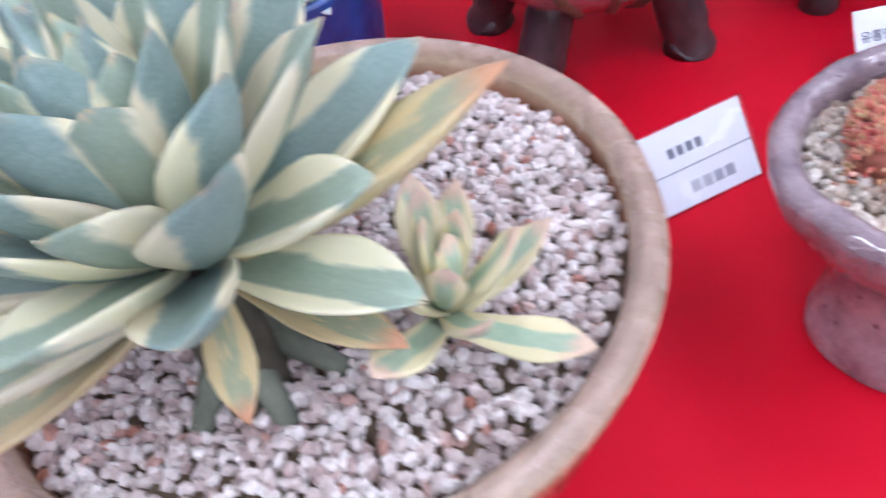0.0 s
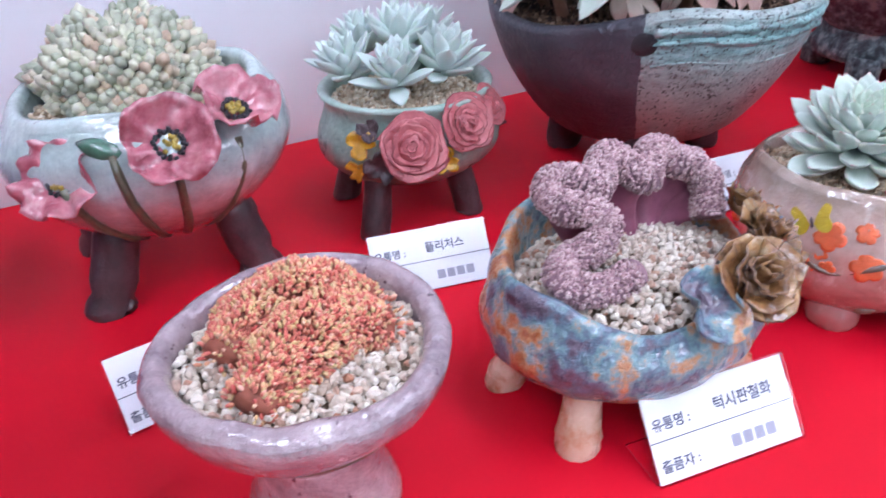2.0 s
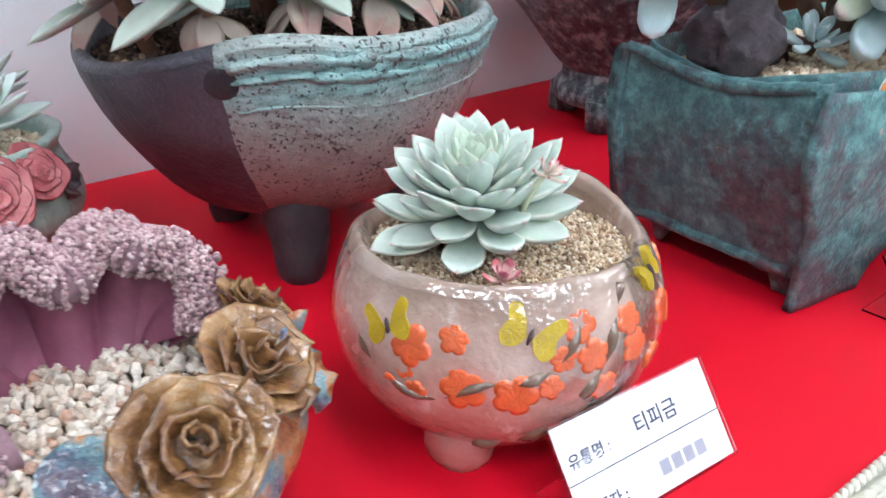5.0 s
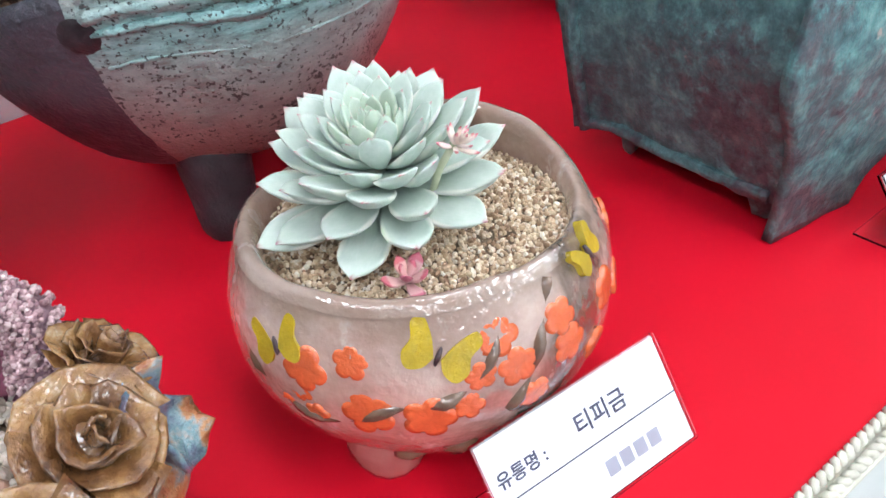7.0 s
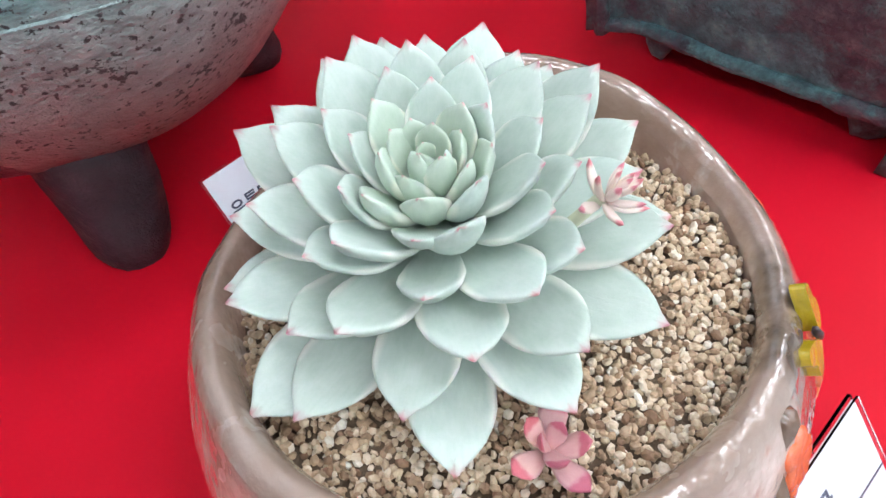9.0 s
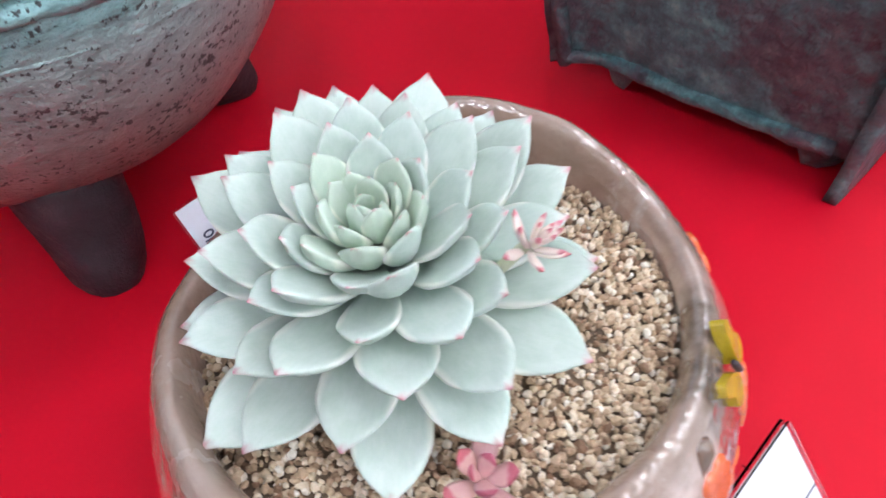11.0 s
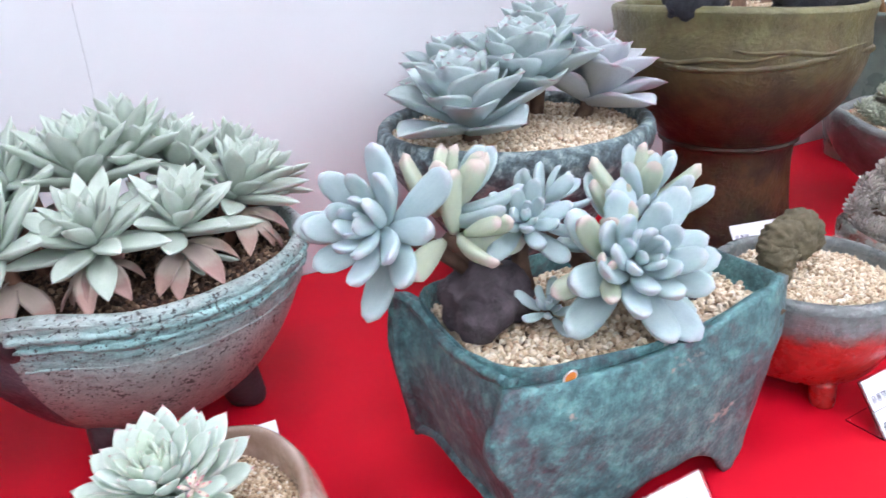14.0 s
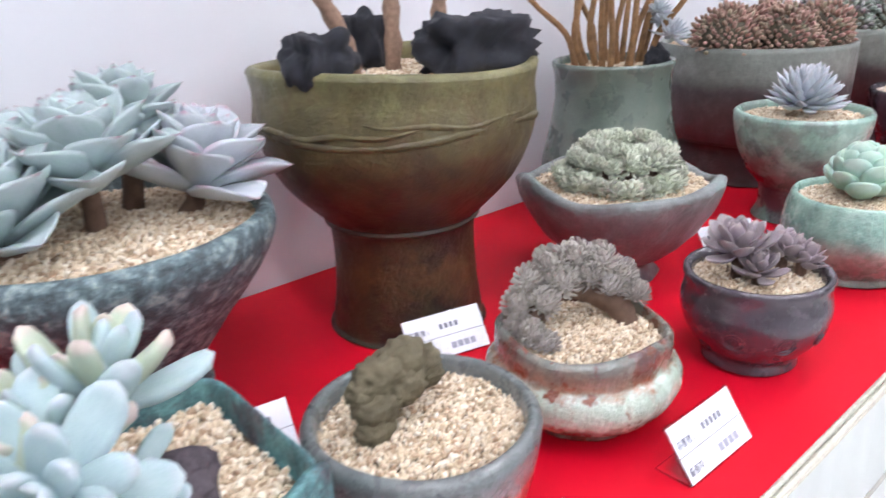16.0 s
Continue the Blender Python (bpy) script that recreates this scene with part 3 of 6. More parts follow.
bowl = pot("bowl_pot", (0.0945, 0.1655), "wide red-brown glazed bowl with a cream rim on knob feet", [(0.0, 0.035), (0.05, 0.035), (0.076, 0.05), (0.094, 0.085), (0.1055, 0.125), (0.1115, 0.148), (0.1115, 0.156), (0.1075, 0.159), (0.1035, 0.156), (0.101, 0.142), (0.097, 0.12)], VAR_MAT, wobble=0.015, seg=96)
for a in (-70, 50, 170):
    c, q = math.cos(radians(a)), math.sin(radians(a))
    foot(bowl, (0.055 * c, 0.055 * q, 0.05), (0.068 * c, 0.068 * q, 0.0), 0.02, 0.022, MAUVE, "mauve glazed knob foot", a)
gravel("gravel_bed", (0.0945, 0.1655), 0.149, 0.1020, 0.1020, 0.0040, GRAVEL_PINK, "pale pinkish gravel filling the wide bowl", 1)
VARIEGATED = leafy("variegated_leaf", lin((116, 142, 132)), lin((186, 164, 130)), (lin((232, 222, 186)), 0.25, 0.18), lin((146, 168, 158)), 0.5, 0.15, 0.93, 0.25, 0.25)
VAR_ORANGE = leafy("sunburnt_leaf", lin((150, 156, 126)), lin((206, 140, 100)), (lin((212, 190, 140)), 0.2, 0.3), lin((176, 176, 140)), 0.5, 0.15, 0.80, 0.2, 0.15, (lin((206, 186, 140)), 0.52))
VAR_PINK = leafy("pale_pup_leaf", lin((150, 180, 150)), lin((226, 190, 164)), (lin((236, 224, 180)), 0.16, 0.2), lin((190, 205, 175)), 0.45, 0.15, 0.75, 0.25, 0.2)
var_leaf = leaf_mesh("variegated_leaf", "agave", 0.195, 0.06, VARIEGATED, 0.16, 0.8, 16, 16)
VAR_CREAM = leafy("cream_striped_leaf", lin((132, 154, 138)), lin((200, 176, 130)), (lin((234, 226, 192)), 0.18, 0.20), lin((170, 182, 150)), 0.5, 0.15, 0.93, 0.2, 0.2)
var_leaf_b = leaf_mesh("variegated_leaf_b", "agave", 0.175, 0.055, VAR_CREAM, 0.08, 0.9, 16, 16)
orange_leaf = leaf_mesh("sunburnt_leaf", "agave", 0.135, 0.05, VAR_ORANGE, 0.2, 0.7, 14, 14)
pup_leaf = leaf_mesh("pup_leaf", "agave", 0.17, 0.07, VAR_PINK, 0.25, 0.5, 12, 12)
var_plant = thing("variegated_succulent", (0.071, 0.133, 0.149), "large blue-green succulent with cream-edged pointed leaves", "succulent")
part("stem", tube([(0, -0.012, -0.005), (0.0, -0.006, 0.02), (0.002, 0.0, 0.05)], [0.012, 0.011, 0.012], 14, 0.2), plain("dry_stem", lin((95, 90, 78)), 0.8, 0.3, 120, 0.6), var_plant)
for k, (dx, dy) in enumerate(((0.006, -0.022), (-0.014, -0.018), (0.02, -0.012))):
    part("root", tube([(dx * 0.3, dy * 0.3, 0.012), (dx * 0.8, dy * 0.9, 0.006), (dx * 1.4, dy * 1.5, -0.004)], [0.005, 0.004, 0.003], 10), plain("root_skin", lin((110, 115, 100)), 0.8, 0.3, 120), var_plant)
rosette(var_plant, [var_leaf, var_leaf_b], (0.0, 0.004, 0.036), (5, -2), 48, 0.072, 0.062, 12, 86, 0.018, 0.008, 3, 0.74)
for k, (a, e, s) in enumerate(((-12, 24, 0.093), (-150, -6, 0.080), (-46, -8, 0.060), (-172, 2, 0.082), (-84, -14, 0.046))):
    m = Matrix.Translation((0, 0.004, 0.036)) @ pose(0, 0, 0, 0, 0, a - 90) @ pose(0, 0.006, 0, e) @ Matrix.Diagonal((s, s, s, 1))
    link_mesh("leaf", orange_leaf, var_plant, "sunburnt orange-edged leaf", m=m)
rosette(var_plant, [pup_leaf], (0.057, -0.022, 0.011), (8, 6), 14, 0.040, 0.030, 14, 82, 0.012, 0.003, 5, 0.9)

# ---- blue pot with a frosty plant ----
BLUE = glaze("cobalt_glaze", [(0.3, lin((10, 40, 100))), (0.6, lin((24, 72, 150))), (0.85, lin((50, 100, 170)))], 24, 0.4, 0.3, coat=0.2)
blue_pot = pot("blue_pot", (0.098, 0.46), "cobalt blue tapered ceramic pot", [(0.0, 0.0), (0.056, 0.0), (0.06, 0.01), (0.066, 0.05), (0.071, 0.095), (0.073, 0.115), (0.069, 0.117), (0.066, 0.11), (0.064, 0.09)], BLUE, wobble=0.02)
gravel("gravel_bed", (0.098, 0.46), 0.108, 0.066, 0.066, 0.004, GRAVEL_TAN, "gravel in the cobalt blue pot", 2)
FROST = leafy("frosty_leaf", lin((170, 192, 195)), lin((205, 215, 215)), None, lin((200, 212, 212)), 0.7, 0.1, 0.8, 0.3, 0.5)
frost_leaf = leaf_mesh("frosty_leaf", "lance", 0.20, 0.07, FROST, 0.3, 0.4, 8, 8)
frost_plant = thing("frosty_succulent", (0.098, 0.46, 0.106), "silvery grey frilled succulent filling the blue pot", "succulent")
rng = random.Random(21)
for k in range(13):
    a, r = k * 2.4, 0.016 * math.sqrt(k)
    rosette(frost_plant, [frost_leaf], (r * math.cos(a), r * math.sin(a), 0.024 - r * 0.25), (r * 500 * -math.sin(a), r * 500 * math.cos(a)), 18, 0.028, 0.012, 5, 80, 0.01, 0.002, k)

# ---- poppy bowl ----
POPPY_MAT = glaze("celadon_and_pink_glaze", [(0.3, lin((120, 124, 124))), (0.5, lin((168, 174, 174))), (0.65, lin((186, 194, 192))), (0.8, lin((160, 136, 138)))], 24, 0.1, 0.3, [(0.0, lin((140, 70, 74))), (0.05, lin((166, 98, 102))), (0.082, lin((182, 128, 130))), (0.108, lin((172, 168, 172))), (0.135, lin((154, 182, 182))), (0.16, lin((176, 196, 192)))], 0.008, 0.7, coat=0.7, specks=(lin((120, 96, 90)), 260, 0.70))
DARK_CLAY = glaze("dark_clay", [(0.3, lin((48, 36, 40))), (0.6, lin((80, 62, 66))), (0.85, lin((110, 90, 90)))], 40, 0.45, 0.4, coat=0.1)
POPPY_PINK = glaze("poppy_pink_glaze", [(0.3, lin((142, 66, 82))), (0.5, lin((178, 98, 112))), (0.66, lin((196, 128, 138))), (0.8, lin((214, 164, 168)))], 60, 0.2, 0.35, coat=0.5)
YELLOW_CLAY = plain("yellow_glaze", lin((166, 146, 66)), 0.35, 0.25, 120, 0.5)
BLACK_CLAY = plain("black_glaze", lin((34, 32, 40)), 0.3, 0.3, 120, 0.5)
STEM_GREEN = plain("brown_green_glaze", lin((86, 86, 66)), 0.3, 0.3, 90, 0.4, coat=0.4)
BUD_GREEN = plain("bud_green_glaze", lin((60, 104, 84)), 0.2, 0.3, 60, 0.3, coat=0.6)
POPPY_C = (0.314, 0.452)
poppy_profile = [(0.0, 0.046), (0.035, 0.046), (0.066, 0.058), (0.093, 0.082), (0.107, 0.108), (0.104, 0.132), (0.092, 0.150), (0.086, 0.156), (0.080, 0.154), (0.078, 0.142), (0.076, 0.125)]
poppy_pot = pot("poppy_pot", POPPY_C, "pale celadon bowl with pink clay poppies on stump feet", poppy_profile, POPPY_MAT, wobble=0.04, seed=2.0, warp=lambda a, r, z: 0.004 * math.sin(3 * a + 1) * (z > 0.13))
for top, bot in (((-0.042, -0.04, 0.066), (-0.062, -0.047, 0.0)), ((0.04, -0.042, 0.066), (0.055, -0.048, 0.0)), ((0.045, 0.045, 0.07), (0.06, 0.06, 0.0)), ((-0.045, 0.045, 0.07), (-0.06, 0.06, 0.0))):
    foot(poppy_pot, top, bot, 0.0150, 0.0205, DARK_CLAY, "dark clay stump foot", top[0] * 50, 0.84)


def on_profile(profile, z):
    rs = [(h, r) for r, h in profile if r > 0.02][: len(profile)]
    top = max(range(len(rs)), key=lambda k: rs[k][0])
    hs, vs = zip(*rs[: top + 1])
    return float(np.interp(z, hs, vs))


def poppy(at, normal, radius, seed):
    head = part("clay_poppy", petal_disc(radius * 1.04, radius * 0.55, radius * 0.95, 4, 0.0022, seed), POPPY_PINK, poppy_pot, "pink glazed clay poppy", m=facing(at, normal))
    rr = random.Random(int(seed * 10))
    pts = [(radius * 0.3 * math.cos(k * 0.4) * rr.uniform(0.85, 1.2), radius * 0.3 * math.sin(k * 0.4) * rr.uniform(0.85, 1.2), radius * 0.09) for k in range(32)]
    part("stamen_ring", scatter(pts, [radius * 0.07] * 32, rr, 0.9), BLACK_CLAY, head, "dark stamen ring")["kind"] = "stuff"
    pts = [(radius * 0.17 * rr.uniform(-1, 1), radius * 0.17 * rr.uniform(-1, 1), radius * 0.12) for k in range(14)]
    part("flower_centre", scatter(pts, [radius * 0.08] * 14, rr, 0.9), YELLOW_CLAY, head, "yellow flower centre")["kind"] = "stuff"


poppy((0.004, -0.100, 0.139), (0.05, -0.85, 0.55), 0.030, 1.0)
poppy((-0.066, -0.078, 0.120), (-0.35, -0.75, 0.6), 0.027, 2.3)
poppy((0.052, -0.086, 0.148), (0.2, -0.5, 0.9), 0.028, 3.1)
for az0, az1, z0 in ((-128, -118, 0.118), (-108, -100, 0.138), (-88, -86, 0.122), (-62, -68, 0.132)):
    pts = []
    for k in range(9):
        f = k / 8
        z = z0 + (0.052 - z0) * f
        a = radians(az0 + (az1 - az0) * f)
        r = on_profile(poppy_profile, z) * 1.01
        pts.append((r * math.cos(a), r * math.sin(a), z))
    part("stem_relief", tube(pts, [0.0032] * 9, 8, 0.3), STEM_GREEN, poppy_pot, "olive glazed stem in relief")
part("clay_bud", tube(smoothed([(-0.018, -0.094, 0.134), (-0.034, -0.09, 0.140), (-0.05, -0.082, 0.146)], 4), [0.004, 0.006, 0.007, 0.0078, 0.008, 0.0078, 0.007, 0.005, 0.002], 12), BUD_GREEN, poppy_pot, "green glazed poppy bud")
gravel("gravel_bed", POPPY_C, 0.143, 0.079, 0.079, 0.0042, GRAVEL_TAN, "tan gravel in the poppy bowl", 3)


def bean_dome(name, at, rx, ry, h, count, size, material, label, seed, flat=0.5, lump=0.25, category="succulent", tall=0.0):
    """A cushion of many small plump leaves that point outwards."""
    rng = random.Random(seed)
    ob = thing(name, at, label, category)
    core = [(x * rx * 0.86, y * ry * 0.86, max(z, -0.1) * h * 0.84) for x, y, z in ICO2[0]]
    part("core", (core, ICO2[1]), plain("plant_core", lin((90, 84, 70)), 0.9, 0.3, 90), ob)
    pl, sz, am = [], [], []
    for k in range(count):
        f = (k + 0.5) / count
        z, a = 1 - f * 1.02, k * 2.39996
        r = math.sqrt(max(1 - z * z, 0))
        l = 1 + lump * noise.noise((r * math.cos(a) * 2.4 + seed, r * math.sin(a) * 2.4, z * 2.4)) + rng.uniform(-0.05, 0.05)
        pl.append((r * math.cos(a) * rx * l, r * math.sin(a) * ry * l, z * h * l))
        sz.append(size * rng.uniform(0.75, 1.2))
        am.append((r * math.cos(a) / rx + rng.uniform(-6, 6), r * math.sin(a) / ry + rng.uniform(-6, 6), z / h + tall + rng.uniform(-4, 4)))
    part("leaves", scatter(pl, sz, rng, flat, ICO1, am), material, ob)["kind"] = "stuff"
    return ob


BEANS = grains("bean_leaves", [(0.0, lin((148, 156, 138))), (0.35, lin((174, 178, 158))), (0.75, lin((196, 194, 172))), (1.0, lin((190, 168, 146)))], 0.5, 90, 0.15)
bean_dome("bean_leaf_sedum", (0.308, 0.462, 0.148), 0.062, 0.056, 0.052, 520, 0.0078, BEANS, "mound of plump pale green bean-shaped leaves", 4, 0.6, 0.3)

# ---- small bowl with clay roses ----
ROSE_MAT = glaze("weathered_celadon", [(0.3, lin((92, 72, 62))), (0.42, lin((120, 140, 132))), (0.6, lin((150, 178, 168))), (0.8, lin((168, 190, 182)))], 26, 0.35, 0.5, [(0.0, lin((104, 40, 42))), (0.055, lin((120, 62, 58))), (0.072, lin((130, 144, 136))), (0.105, lin((150, 180, 170))), (0.118, lin((176, 196, 186)))], 0.012, 0.65, coat=0.2)
ROSE_PINK = glaze("rose_pink_glaze", [(0.3, lin((150, 72, 78))), (0.55, lin((184, 104, 108))), (0.8, lin((204, 136, 136)))], 70, 0.35, 0.3)
YELLOW_LEAF = plain("yellow_leaf_glaze", lin((206, 156, 34)), 0.3, 0.25, 90, 0.5, coat=0.3)
ROSE_C = (0.527, 0.447)
rose_profile = [(0.0, 0.036), (0.03, 0.036), (0.058, 0.044), (0.078, 0.060), (0.081, 0.078), (0.074, 0.096), (0.072, 0.106), (0.076, 0.115), (0.070, 0.116), (0.066, 0.108), (0.064, 0.095)]
rose_pot = pot("rose_pot", ROSE_C, "small celadon bowl with pink clay roses on dark feet", rose_profile, ROSE_MAT, wobble=0.05, seed=4.0)
for x, y in ((-0.056, -0.043), (0.037, -0.043), (0.03, 0.05), (-0.05, 0.045)):
    foot(rose_pot, (x * 0.8, y * 0.8, 0.052), (x, y, 0), 0.012, 0.0135, DARK_CLAY, "dark glazed foot", x * 70)
clay_rose(rose_pot, ROSE_PINK, "pink glazed clay rose", facing((-0.030, -0.080, 0.091), (-0.25, -0.88, 0.4)), 0.0265, 2, 5, 4, 0.5, 0.35)
clay_rose(rose_pot, ROSE_PINK, "pink glazed clay rose", facing((0.020, -0.078, 0.099), (0.2, -0.88, 0.42)), 0.0235, 5, 5, 4, 0.5, 0.35)
clay_rose(rose_pot, ROSE_PINK, "pink glazed clay rose", facing((0.05, -0.062, 0.103), (0.55, -0.7, 0.5)), 0.018, 8, 4, 4, 0.5, 0.35)
for at, nrm, r, s in (((-0.064, -0.056, 0.092), (-0.6, -0.7, 0.35), 0.013, 1.7), ((-0.004, -0.083, 0.073), (0, -0.95, 0.2), 0.012, 2.9), ((-0.066, -0.046, 0.066), (-0.7, -0.6, 0.0), 0.010, 4.1)):
    part("clay_leaf", petal_disc(r, 0.004, 0.008, 3, 0.003, s, 5, 24, 0.5), YELLOW_LEAF, rose_pot, "yellow glazed clay leaf", m=facing(at, nrm, s * 50))
for at, nrm, r, s in (((-0.054, -0.066, 0.074), (-0.5, -0.8, 0.0), 0.014, 5.0), ((0.066, -0.044, 0.090), (0.8, -0.5, 0.2), 0.014, 6.0), ((-0.058, -0.06, 0.103), (-0.5, -0.6, 0.5), 0.010, 7.0)):
    part("clay_leaf", petal_disc(r, 0.004, 0.012, 3, 0.004, s, 5, 24, 0.4), DARK_CLAY, rose_pot, "dark glazed clay leaf", m=facing(at, nrm, s * 50))
gravel("gravel_bed", ROSE_C, 0.106, 0.067, 0.067, 0.004, GRAVEL_TAN, "tan gravel in the rose bowl", 5)
PALE_ECH = leafy("pale_mint_leaf", lin((190, 210, 202)), lin((208, 212, 208)), None, lin((212, 224, 218)), 0.55, 0.15, 0.9, 0.2, 0.35)
pale_leaf = leaf_mesh("pale_mint_leaf", "lance", 0.20, 0.075, PALE_ECH, 0.08, 0.6, 10, 10)
rose_plant = thing("mint_rosette_cluster", (ROSE_C[0], ROSE_C[1], 0.106), "cluster of pale mint pointed rosettes", "succulent")
for k, (x, y, z, s) in enumerate(((-0.018, -0.026, 0.012, 0.036), (0.026, -0.024, 0.014, 0.040), (-0.048, 0.004, 0.018, 0.034), (0.002, 0.012, 0.03, 0.038), (-0.022, 0.034, 0.026, 0.034), (0.034, 0.03, 0.022, 0.036))):
    rosette(rose_plant, [pale_leaf], (x, y, z + 0.004), (-y * 350, x * 350), 26, s * 1.15, s * 0.7, 14, 86, 0.014, 0.003, 40 + k, 0.8)

# ---- mauve pedestal cup ----
CUP_C = (0.338, 0.146)
cup = pot("pedestal_pot", CUP_C, "lilac-grey glazed pedestal cup pot", [(0.0, 0.049), (0.026, 0.049), (0.0320, 0.050), (0.0385, 0.064), (0.056, 0.080), (0.0672, 0.093), (0.0712, 0.104), (0.0705, 0.111), (0.0650, 0.114), (0.0600, 0.110), (0.0580, 0.100), (0.056, 0.086)], MAUVE, wobble=0.03, seed=7.0, rough=0.012, warp=lambda a, r, z: 0.003 * math.sin(2 * a) * (z > 0.09) + (0.0025 * noise.noise((math.cos(a) * 3, math.sin(a) * 3, 4)) if z > 0.09 else 0))
gravel("gravel_bed", CUP_C, 0.105, 0.0590, 0.0590, 0.0042, GRAVEL_WHITE, "white gravel in the lilac cup", 6)
part("pedestal", lathe([(0.0, 0.0), (0.036, 0.0), (0.0405, 0.004), (0.039, 0.014), (0.0345, 0.03), (0.0330, 0.046), (0.0336, 0.0545), (0.026, 0.056), (0.0, 0.056)], wobble=0.03, seed=7.0, rough=0.012), MAUVE, cup, "lilac-grey glazed pedestal foot")
RED_CREST = grains("red_crest_leaves", [(0.0, lin((194, 92, 84))), (0.35, lin((214, 130, 112))), (0.65, lin((216, 162, 124))), (0.85, lin((204, 182, 130))), (1.0, lin((228, 172, 156)))], 0.6, 120, 0.15)
red_crest = thing("red_crested_succulent", (CUP_C[0] + 0.002, CUP_C[1] - 0.002, 0.105), "brain-shaped crest of tiny red and orange leaves", "succulent")
rng = random.Random(31)
for ridge, (pts, rad) in enumerate(((((-0.038, 0.006, 0.002), (-0.014, 0.024, 0.009), (0.016, 0.028, 0.009), (0.040, 0.012, 0.002)), 0.018), (((-0.034, -0.030, 0.0), (-0.012, -0.014, 0.007), (0.014, -0.004, 0.009), (0.040, -0.008, 0.002)), 0.018))):
    line = smoothed(pts, 8)
    rd = [rad * (0.65 + 0.35 * math.sin(math.pi * k / (len(line) - 1))) for k in range(len(line))]
    part("crest_ridge", tube(line, [r * 0.85 for r in rd], 14, 0.3), plain("crest_core", lin((150, 84, 66)), 0.7, 0.3, 120), red_crest)
    pl, sz, am = [], [], []
    for k in range(2600):
        q = rng.randrange(1, len(line) - 1)
        d = (line[q + 1] - line[q - 1]).normalized()
        a = rng.uniform(-0.35, math.pi + 0.35)
        sd = d.cross(Vector((0, 0, 1))).normalized()
        o = sd * math.cos(a) + Vector((0, 0, 1)) * math.sin(a)
        if rng.random() < 0.12:
            o = (o + d * rng.choice((-1, 1)) * 1.2).normalized()
        pl.append(line[q] + o * rd[q] * (1 + 0.22 * noise.noise(line[q] * 120 + o * 1.5)) + d * rng.uniform(-0.003, 0.003))
        sz.append(rng.uniform(0.0017, 0.0027))
        am.append(o + Vector((rng.uniform(-0.4, 0.4), rng.uniform(-0.4, 0.4), rng.uniform(-0.2, 0.4))))
    part("crest_leaves", scatter(pl, sz, rng, 0.45, ICO1, am), RED_CREST, red_crest, "tiny red and orange leaf tips")["kind"] = "stuff"

# ---- oval bowl with brown roses and a purple crest ----
CREST_C = (0.537, 0.152)
CREST_MAT = glaze("rust_and_blue_glaze", [(0.30, lin((64, 50, 66))), (0.38, lin((96, 84, 100))), (0.44, lin((92, 112, 132))), (0.49, lin((112, 146, 152))), (0.525, lin((150, 150, 146))), (0.56, lin((184, 134, 92))), (0.61, lin((168, 98, 60))), (0.70, lin((104, 62, 52)))], 38, 0.3, 1.0, coat=0.35, seed=2.0)
CREAM_FOOT = glaze("cream_rust_glaze", [(0.35, lin((186, 120, 80))), (0.5, lin((206, 176, 150))), (0.8, lin((224, 206, 186)))], 50, 0.3, 0.3, coat=0.3)
BROWN_ROSE = glaze("brown_rose_glaze", [(0.3, lin((66, 44, 28))), (0.45, lin((122, 82, 50))), (0.6, lin((166, 124, 78))), (0.72, lin((194, 172, 140))), (0.85, lin((128, 92, 58)))], 60, 0.16, 0.6, coat=0.4)


def crest_warp(a, r, z):
    return (0.012 * math.cos(a - 1.9) + 0.004 * math.sin(4 * a)) * max(0.0, (z - 0.05) / 0.04)


crest_pot = pot("oval_rose_pot", CREST_C, "oval rust and blue glazed bowl with brown clay roses", [(0.0, 0.022), (0.045, 0.022), (0.073, 0.032), (0.090, 0.050), (0.092, 0.066), (0.086, 0.082), (0.080, 0.092), (0.075, 0.093), (0.072, 0.085), (0.070, 0.07)], CREST_MAT, rx=1.0, ry=0.80, wobble=0.05, seed=9.0, rough=0.035, seg=112, warp=crest_warp)
for x, y, r in ((-0.058, -0.038, 0.0125), (0.062, -0.032, 0.0145), (-0.066, 0.03, 0.012), (0.05, 0.045, 0.012)):
    foot(crest_pot, (x * 0.85, y * 0.8, 0.04), (x, y, 0), r * 0.8, r * 1.15, CREAM_FOOT, "cream and rust glazed round foot", x * 90, 1.1)
for at, nrm, r, s in (((0.036, -0.061, 0.095), (-0.05, -0.72, 0.7), 0.0225, 3), ((0.066, -0.038, 0.100), (0.35, -0.45, 0.8), 0.020, 6), ((0.078, -0.008, 0.103), (0.6, -0.1, 0.75), 0.016, 9)):
    clay_rose(crest_pot, BROWN_ROSE, "shiny brown glazed clay rose", facing(at, nrm), r, s, 4, 3, 0.95, 0.6, 1.9)
part("clay_leaf", petal_disc(0.022, 0.006, 0.012, 2, 0.004, 3.3, 6, 30, 0.5), CREST_MAT, crest_pot, m=facing((0.004, -0.064, 0.090), (-0.1, -0.6, 0.8)))
part("clay_leaf", petal_disc(0.020, 0.006, 0.012, 2, 0.004, 5.3, 6, 30, 0.5), CREST_MAT, crest_pot, m=facing((0.084, -0.03, 0.088), (0.8, -0.5, 0.4)))
gravel("gravel_bed", CREST_C, 0.082, 0.074, 0.058, 0.0042, GRAVEL_WHITE, "cream gravel in the oval rose bowl", 7, 0.014)
PURPLE_SKIN = plain("purple_skin", lin((142, 82, 104)), 0.55, 0.25, 50, 0.2, sss=0.1)
